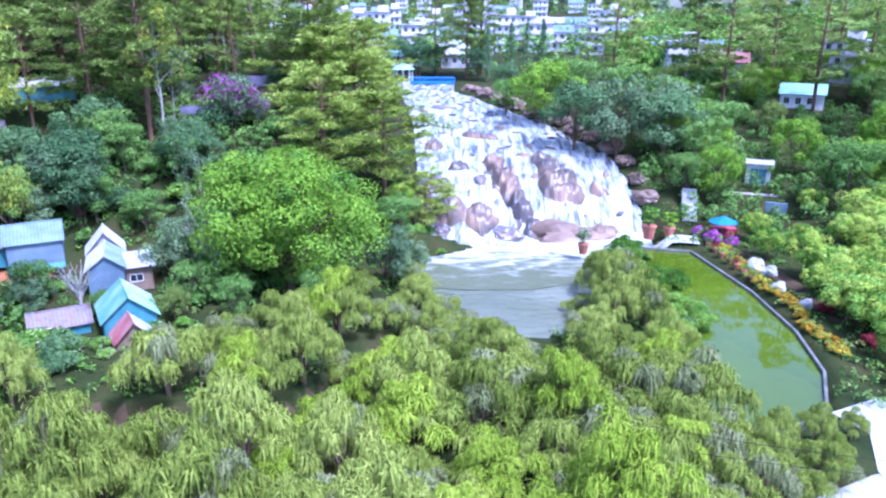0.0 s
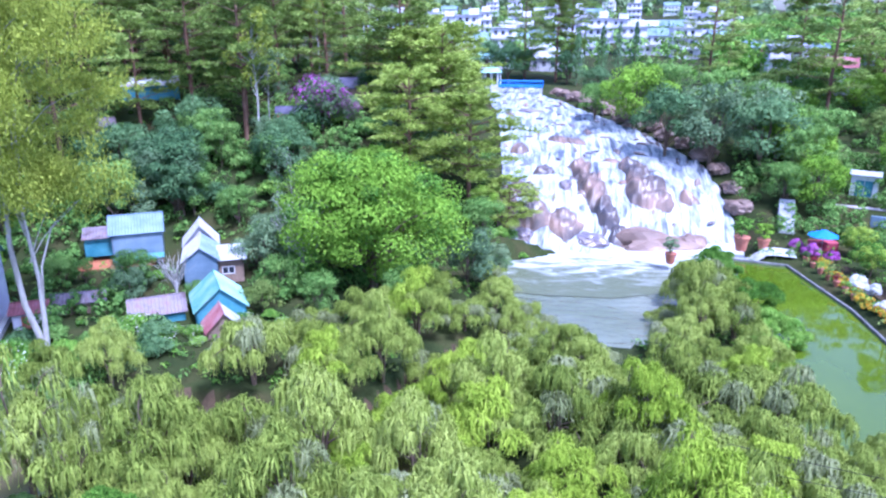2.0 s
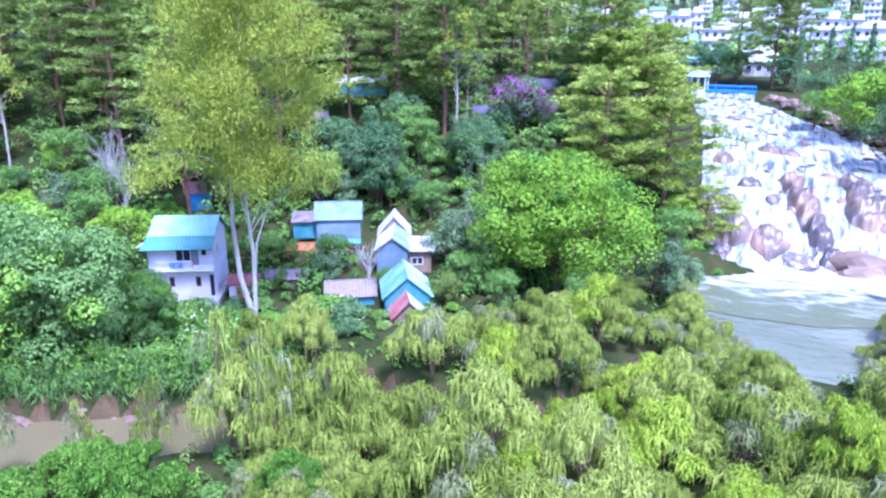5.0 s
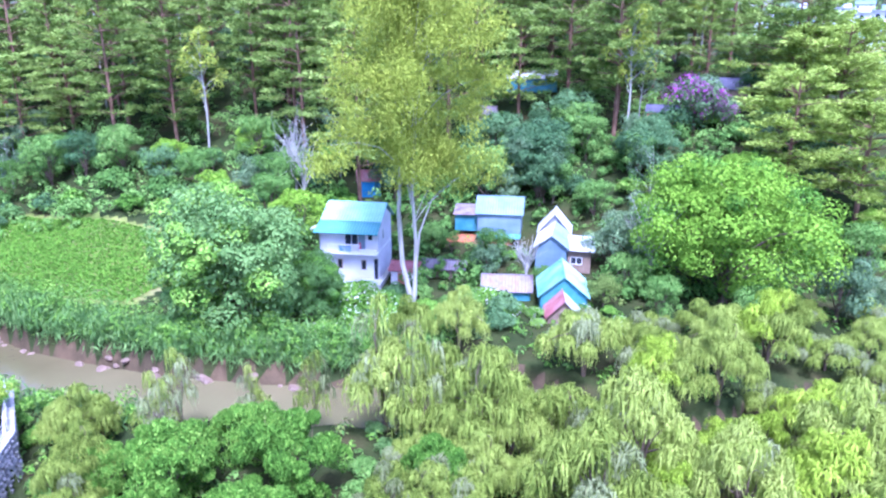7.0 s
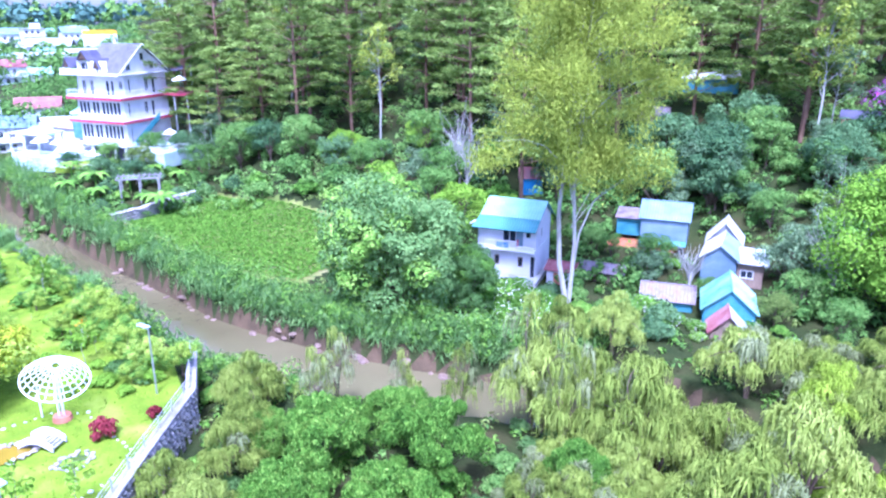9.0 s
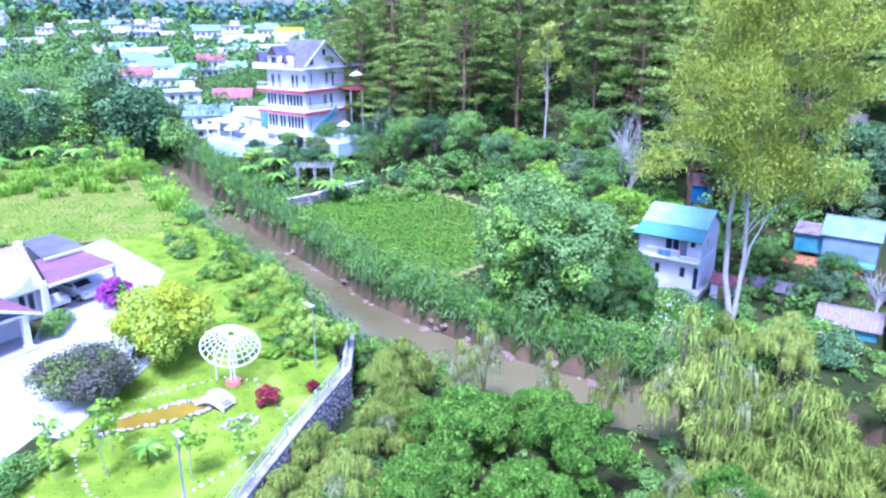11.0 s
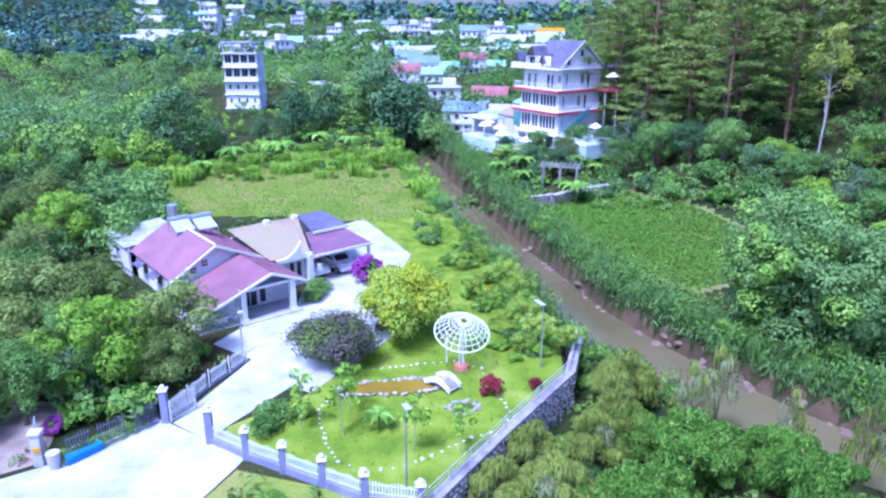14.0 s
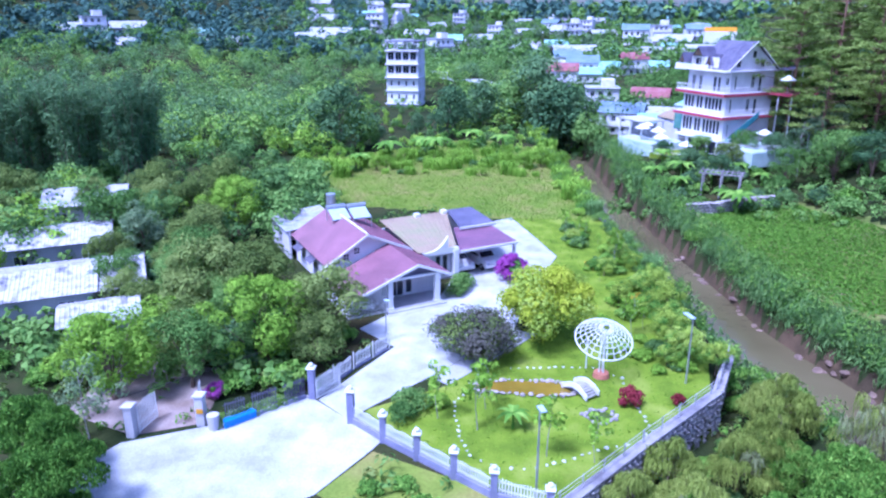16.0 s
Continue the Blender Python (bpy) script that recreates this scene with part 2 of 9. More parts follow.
def falls_uv(x, y):
    """Across the fall from its left edge (0) to its right edge (1), and the distance along it."""
    az, d = np.degrees(np.arctan2(-x, y)), np.hypot(x, y)
    left = np.interp(d, (82, 92, 122, 155, 190), (2.4, 2.7, 3.2, 4.3, 4.6))
    right = np.interp(d, (86, 98, 106, 120, 138, 158, 190), (-15.3, -14.6, -12.6, -8.2, -3.0, 0.3, 1.0))
    return (left - az) / (left - right), d


def falls_z(x, y):
    u, d = falls_uv(x, y)
    dd = d - 11 * np.clip(u, 0, 1) ** 1.5 * (1 - smooth(100, 150, d))
    z = np.interp(dd, (82, 85, 89, 93, 98, 106, 118, 135, 158, 200), (-0.4, 0.5, 3.0, 5.0, 6.9, 8.3, 9.6, 10.9, 12.1, 13))
    p = dd * 0.3 + 0.7 * np.sin(u * 8) + 0.4 * np.sin(u * 21 + 1)
    saw = p - np.floor(p)
    return z + (smooth(0.0, 0.4, saw) - saw) * (0.2 + 0.8 * (1 - smooth(97, 108, dd))) * smooth(84, 90, dd)


def ground_z(x, y):
    x, y = np.asarray(x, float), np.asarray(y, float)
    az, d = np.degrees(np.arctan2(-x, y)), np.hypot(x, y)
    prof = PROFILES + PROFILES_WEST
    zs = np.array([np.interp(d, *zip(*p)) for _, p in prof])
    azs = np.array([a for a, _ in prof], float)
    i = np.clip(np.searchsorted(azs, az) - 1, 0, len(azs) - 2)
    t = np.clip((az - azs[i]) / (azs[i + 1] - azs[i]), 0, 1)
    t = t * t * (3 - 2 * t)
    z = np.take_along_axis(zs, i[None], 0)[0] * (1 - t) + np.take_along_axis(zs, i[None] + 1, 0)[0] * t
    z = z + (0.12 + 0.004 * np.minimum(d, 300)) * np.sin(x * 0.21 + np.sin(y * 0.13)) * np.cos(y * 0.17 + 1) * smooth(20, 120, d)
    dt, side = seg_dist(x, y, TERRACE)
    s = dt * side
    far = smooth(44, 52, np.hypot(x + 0, y))
    up = smooth(-0.15 - 2.0 * far, 0.15 + 1.5 * far, s) * smooth(0, 30, az)
    z = z * (1 - up) + np.maximum(z, 4.0) * up
    z = np.where((up > 0.5) & (d < 180), 4.0, z)
    dr, _ = seg_dist(x, y, RIVER)
    z = np.minimum(z, -0.8 + 3.6 * smooth(3.2, 4.9, dr) + 100 * smooth(4.6, 8, dr))
    for poly, bed in ((POND, 0.2), (POOL, -0.8)):
        dp, _ = seg_dist(x, y, poly + poly[:1])
        sd = np.where(inside(x, y, poly), -dp, dp)
        z = np.minimum(z, bed + (1.1 if bed > 0 else 2.2) * smooth(0, 0.5 if bed > 0 else 3, sd) + 100 * smooth(1.0, 9, sd))
    u, _ = falls_uv(x, y)
    k = smooth(-0.14, 0.0, u) * (1 - smooth(1.0, 1.14, u)) * smooth(81, 86, d) * (1 - smooth(160, 190, d))
    return z * (1 - k) + (falls_z(x, y) - 0.45) * k


def gz(x, y):
    return float(ground_z(np.array([x]), np.array([y]))[0])


def mesh_of(name, verts, faces, mat, mats=None, index=None, smooth_it=True):
    me = bpy.data.meshes.new(name)
    me.from_pydata(verts, [], faces)
    for k in (mats or [mat]):
        me.materials.append(k)
    if index is not None:
        me.polygons.foreach_set("material_index", index)
    if smooth_it:
        me.polygons.foreach_set("use_smooth", np.ones(len(me.polygons), bool))
    me.update()
    return me


def build_ground():
    az = np.radians(np.concatenate([np.arange(-180, -45, 5), np.arange(-45, 130, 0.6), np.arange(130, 180, 5)]))
    dist = np.concatenate([[0.02], np.arange(4, 24, 4), np.arange(24, 130, 0.9), 130 * 1.045 ** np.arange(0, 80)])
    A, Dd = np.meshgrid(az, dist)
    X, Y = -np.sin(A) * Dd, np.cos(A) * Dd
    X[0], Y[0] = 0.3, 0.2
    Z = ground_z(X.ravel(), Y.ravel())
    n, m = len(az), len(dist)
    verts = np.stack([X.ravel(), Y.ravel(), Z], 1)
    j, i = np.meshgrid(np.arange(m - 1), np.arange(n), indexing="ij")
    a, b = j * n + i, j * n + (i + 1) % n
    faces = np.stack([a, b, b + n, a + n], -1).reshape(-1, 4)
    cx, cy = verts[faces, 0].mean(1), verts[faces, 1].mean(1)
    dr, _ = seg_dist(cx, cy, RIVER)
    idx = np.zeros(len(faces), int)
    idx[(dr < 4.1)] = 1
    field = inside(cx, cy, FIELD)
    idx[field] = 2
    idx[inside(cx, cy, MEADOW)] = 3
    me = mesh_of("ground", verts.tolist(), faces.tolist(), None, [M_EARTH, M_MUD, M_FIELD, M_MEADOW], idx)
    return tagged(new("ground", me), "valley ground of earth, lawn, crops and undergrowth", "ground", kind="structure")


FIELD = [(-92, 24.5), (-97, 31), (-99, 41), (-86, 43.5), (-74, 46), (-62, 40), (-60, 32), (-72, 26.5)]
MEADOW = [(-80, 2), (-82, 12), (-100, 11.5), (-128, 9.5), (-135, -6), (-118, -28), (-98, -32), (-86, -20), (-84, -6)]
build_ground()


def flat_sheet(name, poly, z, mat, label, category="water"):
    bm = bmesh.new()
    f = bm.faces.new([bm.verts.new((x, y, z)) for x, y in poly])
    if f.normal.z < 0:
        f.normal_flip()
    me = bpy.data.meshes.new(name)
    bm.normal_update()
    bmesh.ops.triangulate(bm, faces=bm.faces)
    for f in bm.faces:
        if f.normal.z < 0:
            f.normal_flip()
    bm.to_mesh(me)
    bm.free()
    me.materials.append(mat)
    return tagged(new(name, me), label, category, kind="structure")


def ribbon(name, line, half, z, mat, label):
    pts = [Vector(p) for p in line]
    vs, fs = [], []
    for i, p in enumerate(pts):
        t = (pts[min(i + 1, len(pts) - 1)] - pts[max(i - 1, 0)]).normalized()
        n = Vector((-t.y, t.x))
        vs += [(*(p + n * half), z), (*(p - n * half), z)]
        if i:
            fs.append((2 * i - 2, 2 * i - 1, 2 * i + 1, 2 * i))
    return tagged(new(name, mesh_of(name, vs, fs, mat)), label, "water", kind="structure")


ribbon("river", RIVER[1:], 4.6, 0.0, M_RIVER, "shallow brown river winding between overgrown banks")
flat_sheet("pool", [(5 + (x - 5) * 1.22, 71 + (y - 71) * 1.16) for x, y in POOL], 0.02, M_POOL, "rippled pool of pale water below the waterfall")
flat_sheet("pond", POND, 1.0, M_POND, "still green garden pond reflecting the sky")

# ---- plants ----
rng = np.random.default_rng(7)


def empty(name, label, category, group="", kind=""):
    return tagged(new(name), label, category, group, kind)


def child(name, me, parent, label=""):
    ob = new(name, me)
    ob.parent = parent
    return tagged(ob, label)


def unit(v):
    return v / (np.linalg.norm(v, axis=-1, keepdims=True) + 1e-9)


def leaf_quads(pos, nrm, size, aspect=0.55, spin=None):
    """Pointed leaf sprays, one four-cornered, slightly folded blade each, facing nrm."""
    n = len(pos)
    a = unit(np.cross(nrm, rng.normal(size=(n, 3)))) if spin is None else unit(spin)
    b = unit(np.cross(nrm, a))
    s = np.asarray(size).reshape(-1, 1) * np.ones((n, 1))
    tip, side = a * s, b * s * aspect
    lift = nrm * s * 0.18
    v = np.stack([pos - tip * 0.5 - lift, pos + side * 0.5, pos + tip * 0.5 - lift, pos - side * 0.5], 1).reshape(-1, 3)
    return v, np.arange(4 * n).reshape(n, 4)


def quads_mesh(name, vs, fs, mats, index=None):
    me = bpy.data.meshes.new(name)
    vs, fs = np.concatenate(vs), np.concatenate(fs)
    me.vertices.add(len(vs))
    me.vertices.foreach_set("co", vs.astype(np.float32).ravel())
    me.loops.add(fs.size)
    me.loops.foreach_set("vertex_index", fs.astype(np.int32).ravel())
    me.polygons.add(len(fs))
    me.polygons.foreach_set("loop_start", np.arange(0, fs.size, 4, dtype=np.int32))
    me.polygons.foreach_set("loop_total", np.full(len(fs), 4, np.int32))
    for m in mats:
        me.materials.append(m)
    if index is not None:
        me.polygons.foreach_set("material_index", np.concatenate(index).astype(np.int32))
    me.update(calc_edges=True)
    return me


def merge(parts):
    vs, fs, k = [], [], 0
    for v, f in parts:
        vs.append(v)
        fs.append(f + k)
        k += len(v)
    return vs, fs


def tube(points, radii, sides=6):
    """A tapered limb along points."""
    p = np.asarray(points, float)
    t = unit(np.gradient(p, axis=0))
    ref = np.array([0.31, 0.95, 0.05])
    a = unit(np.cross(t, ref))
    b = np.cross(t, a)
    ang = np.linspace(0, 2 * math.pi, sides, endpoint=False)
    ring = a[:, None] * np.cos(ang)[None, :, None] + b[:, None] * np.sin(ang)[None, :, None]
    v = (p[:, None] + ring * np.asarray(radii)[:, None, None]).reshape(-1, 3)
    f = [(i * sides + j, i * sides + (j + 1) % sides, (i + 1) * sides + (j + 1) % sides, (i + 1) * sides + j) for i in range(len(p) - 1) for j in range(sides)]
    return v, np.array(f)


def limb(start, end, r0, r1, bow=0.15, n=6):
    s, e = np.asarray(start, float), np.asarray(end, float)
    t = np.linspace(0, 1, n)[:, None]
    side = rng.normal(size=3) * np.linalg.norm(e - s) * bow * 0.5
    p = s + (e - s) * t + side * np.sin(t * math.pi) + np.array([0, 0, 1]) * np.linalg.norm(e - s) * bow * np.sin(t * math.pi)
    return tube(p, r0 + (r1 - r0) * t[:, 0], 4)


def tree_object(name, label, wood, bark, leaves, leaf_mats, index=None, crown="crown", category="tree"):
    ob = empty(name, label, category)
    if wood:
        v, f = merge(wood)
        tagged(child("trunk", quads_mesh("trunk", v, f, [bark]), ob), kind="stuff" if name in ("bamboo", "eucalyptus", "sapling", "slim_tree") else "")
    v, f = merge(leaves)
    child(crown, quads_mesh(crown, v, f, leaf_mats, index), ob)
    return ob


def clump(center, radius, n, size, up=0.5, flat=0.7, aspect=0.55, fuzz=0.3, inner=0.72, rise=0.0):
    """Leaves on the outer shell of one bough."""
    d = unit(rng.normal(size=(n, 3)) + np.array([0, 0, up]))
    r = radius * rng.uniform(inner, 1.04, (n, 1))
    pos = center + d * r * np.array([1, 1, flat])
    nrm = unit(d + rng.normal(size=(n, 3)) * fuzz + np.array([0, 0, 0.25]))
    spin = d * 0.2 + np.array([0, 0, rise]) + rng.normal(size=(n, 3)) * 0.4 if rise else None
    return leaf_quads(pos, unit(d + rng.normal(size=(n, 3)) * 0.45 + np.array([0, 0, 0.4])) if rise else nrm, rng.uniform(0.7, 1.3, n) * size, aspect, spin)


def clumps(centers, radii, per, size, up=0.6, flat=0.9, aspect=0.6):
    """Many boughs at once, each a shell of leaves."""
    n = len(centers)
    d = unit(rng.normal(size=(n, per, 3)) + np.array([0, 0, up]))
    r = np.asarray(radii)[:, None, None] * rng.uniform(0.7, 1.04, (n, per, 1))
    pos = np.asarray(centers)[:, None] + d * r * np.array([1, 1, flat])
    nrm = unit(d + rng.normal(size=(n, per, 3)) * 0.3 + np.array([0, 0, 0.25]))
    return leaf_quads(pos.reshape(-1, 3), nrm.reshape(-1, 3), rng.uniform(0.7, 1.3, n * per) * size, aspect)


def broadleaf(name, label, mat, height, width, boughs, per, size, trunk_r=0.25, bark=M_BARK, low=0.25, mats=None, second=0.0, up=0.5, bough_r=0.24, aspect=0.55, lobes=0.14, fuzz=0.3, deep=0.5, rise=0.0):
    """A round-headed tree: tapered trunk, limbs to the boughs, each bough a shell of many leaves."""
    wood, leaves, index = [], [], []
    fork = height * low
    wood.append(tube([(0, 0, -0.4), (0.05, 0.03, fork * 0.5), (0, 0.05, fork), (0.1, 0, height * 0.6)], [trunk_r * 1.25, trunk_r, trunk_r * 0.85, trunk_r * 0.3], 8))
    mid, ph = height * (low + 1) / 2, rng.uniform(0, 6)
    for k in range(boughs):
        d = unit(rng.normal(size=3) + np.array([0, 0, 0.25]))
        a = math.atan2(d[1], d[0])
        q = rng.uniform(deep, 0.9) * (1 + lobes * (math.sin(2 * a + ph) + 0.7 * math.sin(3 * a + 2 * ph)) * (1 - abs(d[2]) * 0.5))
        c = np.array([d[0] * width / 2 * q, d[1] * width / 2 * q, mid + d[2] * height * (1 - low) / 2 * q])
        if k % 3 == 0:
            wood.append(limb((0, 0, fork * rng.uniform(0.8, 1.3)), c, trunk_r * 0.4, trunk_r * 0.08))
        r = width * bough_r * rng.uniform(0.6, 1.3)
        leaves.append(clump(c, r, per, size, up, 0.8, aspect, fuzz, 0.72, rise))
        index.append(np.full(per, 1 if rng.random() < second else 0))
    return tree_object(name, label, wood, bark, leaves, mats or [mat], index)


def weeping(name, label, height, width, mops, strands, mats, dry=0.25, long=1.7, lean=0.0):
    """A weeping tree: arching limbs, each ending in a mop of hanging leafy strands."""
    wood, leaves, index = [], [], []
    for k in range(3):
        a = k * 2.1 + rng.uniform(0, 1)
        wood.append(tube([(0, 0, -0.4), (0.2 * math.cos(a), 0.2 * math.sin(a), height * 0.3), (0.7 * math.cos(a), 0.7 * math.sin(a), height * 0.62)], [0.16, 0.12, 0.06], 6))
    for k in range(mops):
        a = k * 2.399 + rng.uniform(-0.3, 0.3)
        q = math.sqrt((k + 0.4) / mops)
        rad = width / 2 * q * rng.uniform(0.85, 1.1)
        top = height * (1 - 0.5 * q * q) * rng.uniform(0.74, 1.1)
        c = np.array([rad * math.cos(a) + lean * q, rad * math.sin(a), top])
        if k % 2 == 0:
            wood.append(limb((0.3 * math.cos(a), 0.3 * math.sin(a), height * 0.45), c - np.array([0, 0, 0.15]), 0.06, 0.02, 0.3, 5))
        n, wide = strands, rng.uniform(0.75, 1.3)
        ang = rng.uniform(0, 2 * math.pi, n)
        out = np.sqrt(rng.uniform(0.02, 1.0, n)) * 0.85 * wide
        ln = long * rng.uniform(0.35, 1.1, n) * (0.4 + 0.6 * out / wide)
        dirs = np.stack([np.cos(ang), np.sin(ang), np.zeros(n)], 1)
        tw = ang + rng.uniform(-1.2, 1.2, n)
        lat = np.stack([-np.sin(tw), np.cos(tw), np.zeros(n)], 1)
        w = rng.uniform(0.016, 0.036, n)[:, None]
        dn = np.array([0, 0, -1.0])
        dome = np.array([0, 0, 0.55]) * (1 - (out / wide) ** 2)[:, None]
        p0 = c + dirs * (out * 0.5)[:, None] + dome * 0.7 + rng.normal(size=(n, 3)) * 0.08
        p1 = c + dirs * (out * 0.9)[:, None] + dome + rng.normal(size=(n, 3)) * 0.08
        p2 = c + dirs * (out * 1.1)[:, None] + dome * 0.6 + dn * (ln * 0.45)[:, None] + rng.normal(size=(n, 3)) * 0.06
        p3 = c + dirs * (out * 1.15)[:, None] + dome * 0.4 + dn * ln[:, None] + rng.normal(size=(n, 3)) * 0.1
        ps = (p0, p1, p2, p3)
        ws = (0.6, 1.3, 1.1, 0.25)
        v = np.stack([q2 for p, f in zip(ps, ws) for q2 in (p - lat * w * f, p + lat * w * f)], 1).reshape(-1, 3)
        base = np.arange(n)[:, None] * 8
        f = np.concatenate([base + np.array([[2 * s, 2 * s + 1, 2 * s + 3, 2 * s + 2]]) for s in range(3)], 1).reshape(-1, 4)
        leaves.append((v, f))
        # short side leaves all along the strands
        m = 4 * n
        sel = rng.integers(0, n, m)
        t = rng.uniform(0, 2, (m, 1))
        pk = np.where(t < 1, p1[sel] + (p2 - p1)[sel] * t, p2[sel] + (p3 - p2)[sel] * (t - 1)) + rng.normal(size=(m, 3)) * 0.09
        leaves.append(leaf_quads(pk, unit(dirs[sel] + rng.normal(size=(m, 3)) * 0.5 + np.array([0, 0, 0.5])), rng.uniform(0.12, 0.32, m), 0.26, spin=dn + dirs[sel] * 0.5 + rng.normal(size=(m, 3)) * 0.5))
        which = 1 if rng.random() < dry else 0
        index += [np.full(3 * n, which), np.full(m, which)]
    return tree_object(name, label, wood, M_BARK, leaves, mats, index)


def pine(name, label, height, width, tiers, per, base=0.24, mat=M_PINE, size=0.62, pads=4):
    """A tall pine: bare lower trunk, tiers of boughs, each a few dense, level pads of needles with gaps between."""
    wood = [tube([(0, 0, -0.5), (0.1, 0, height * 0.35), (-0.1, 0.1, height * 0.7), (0, 0, height * 0.98)], [0.3, 0.24, 0.15, 0.04], 7)]
    leaves = []
    for k in range(tiers):
        h = height * (base + (1 - base) * (k + 0.5) / tiers)
        q = (h / height - base) / (1 - base)
        full = width / 2 * (0.45 + 0.55 * math.sin(math.pi * (0.15 + 0.77 * q))) * (1.0 if q < 0.85 else 0.6)
        for j in range(pads):
            a = j * 6.283 / pads + k * 1.1 + rng.uniform(-0.6, 0.6)
            reach = full * rng.uniform(0.45, 1.2)
            rise = rng.uniform(-0.6, 0.9) + reach * rng.uniform(0.0, 0.2)
            tip = np.array([reach * math.cos(a), reach * math.sin(a), h + rise])
            wood.append(limb((0, 0, h - 0.5), tip, 0.07, 0.02, 0.06, 4))
            for t in (0.55, 0.8, 1.0):
                n = int(per * (0.6 if t < 0.6 else 1.0))
                c = tip * np.array([t, t, 1]) + np.array([0, 0, -rise * (1 - t)]) + rng.normal(size=3) * np.array([0.5, 0.5, 0.15])
                pr = 0.5 + reach * 0.16
                d = unit(rng.normal(size=(n, 3))) * rng.uniform(0, 1, (n, 1)) ** 0.5
                pos = c + d * np.array([pr, pr, 0.42]) + np.array([0, 0, 0.2])
                nrm = unit(d * np.array([0.6, 0.6, 0.4]) + rng.normal(size=(n, 3)) * 0.35 + np.array([0, 0, 0.75]))
                spin = np.stack([d[:, 0] + math.cos(a) * 0.4, d[:, 1] + math.sin(a) * 0.4, rng.uniform(-0.1, 0.4, n)], 1)
                leaves.append(leaf_quads(pos, nrm, rng.uniform(0.6, 1.3, n) * size, 0.3, spin))
    return tree_object(name, label, wood, M_PINEBARK, leaves, [mat])


def bush(name, label, mats, width, height, boughs, per, size, second=0.0, aspect=0.5, mixed=False):
    leaves, index = [], []
    for k in range(boughs):
        a, q = k * 2.4, math.sqrt((k + 0.3) / boughs)
        c = np.array([width / 2 * q * math.cos(a) * 0.8, width / 2 * q * math.sin(a) * 0.8, height * (0.62 - 0.35 * q * q) * rng.uniform(0.8, 1.15)])
        leaves.append(clump(c, width * 0.2 * rng.uniform(0.8, 1.3), per, size, 0.7, height / width * 1.1, aspect))
        index.append((rng.random(per) < second).astype(int) if mixed else np.full(per, 1 if rng.random() < second else 0))
    wood = [limb((0, 0, -0.2), (width * 0.2 * math.cos(k * 2.0), width * 0.2 * math.sin(k * 2.0), height * 0.5), 0.05, 0.02) for k in range(3)]
    return tree_object(name, label, wood, M_BARK, leaves, mats, index, crown="foliage", category="bush")


class Kind:
    """One plant that is built once and then copied."""

    def __init__(self, make):
        self.make, self.first = make, None

    def put(self, x, y, scale=1.0, turn=None, tall=1.0, z=None, group=""):
        turn = rng.uniform(0, 360) if turn is None else turn
        z = gz(x, y) if z is None else z
        m = pose(x, y, z, 0, 0, turn)
        if self.first is None:
            self.first, self.size = self.make(), scale
            self.first.matrix_basis = m @ Matrix.Diagonal((scale, scale, scale, 1))
            if group:
                self.first["group"] = group
            return self.first
        k = scale / self.size
        return copy_thing(self.first, m @ Matrix.Diagonal((k, k, k * tall, 1)))


def polar(az, d):
    return -math.sin(radians(az)) * d, math.cos(radians(az)) * d


def spots_in(poly, gap, avoid=(), tries=4000, most=400):
    """Loosely even random spots in a polygon, no two nearer than gap."""
    px, py = np.array([p[0] for p in poly]), np.array([p[1] for p in poly])
    got = []
    qx, qy = rng.uniform(px.min(), px.max(), tries), rng.uniform(py.min(), py.max(), tries)
    ok = inside(qx, qy, poly)
    for x, y in zip(qx[ok].tolist(), qy[ok].tolist()):
        if any((x - a) ** 2 + (y - b) ** 2 < gap * gap for a, b in got):
            continue
        if any((x - a) ** 2 + (y - b) ** 2 < r * r for a, b, r in avoid):
            continue
        got.append((x, y))
        if len(got) >= most:
            break
    return got


def off_river(spots, gap):
    return [(x, y) for x, y in spots if seg_dist(np.array([x]), np.array([y]), RIVER)[0][0] > gap]


W_LABEL = "weeping tree with hanging yellow-green strands"
willows = [Kind(lambda h=h, w=w, d=d: weeping("weeping_tree", W_LABEL, h, w, 19, 85, [M_WILLOW, M_WILLOWDRY], d, 1.6)) for h, w, d in ((6.0, 6.2, 0.1), (5.2, 5.8, 0.25), (6.8, 6.0, 0.08), (5.6, 6.6, 0.35))]
limes = [Kind(lambda: weeping("weeping_tree", "weeping tree with bright lime strands", 6.2, 5.6, 22, 80, [M_LIMEWILLOW, M_WILLOW], 0.35, 1.0))]
ferns = [Kind(lambda w=w: broadleaf("fresh_green_tree", "low tree with dense fresh green feathery foliage", M_FERN, 5.8, w, 36, 560, 0.3, 0.12, low=0.05, up=0.6, bough_r=0.125, aspect=0.34, lobes=0.2, deep=0.6, rise=0.8)) for w in (7.0, 8.0)]
mids = [Kind(lambda h=h, w=w, m=m: broadleaf("broadleaf_tree", "broadleaf tree with a dense green crown", m, h, w, 28, 170, 0.32, 0.22, low=0.12, bough_r=0.165, lobes=0.18)) for h, w, m in ((9, 8, M_MID), (11, 8.5, M_MID), (8, 8, M_DARK), (8, 7.5, M_GREY), (8, 8.5, M_LIME), (8, 8, M_OLIVE))]
pines = [Kind(lambda h=h, w=w: pine("pine_tree", "tall pine with level tiers of green needles", h, w, n, 62)) for h, w, n in ((20, 10.5, 12), (23, 11.5, 13), (17, 10.5, 10))]
slender = Kind(lambda: weeping("weeping_tree", "slender weeping tree with long thin strands and pale stems", 8.2, 3.8, 12, 32, [M_WILLOW, M_WILLOWDRY], 0.4, 2.6))
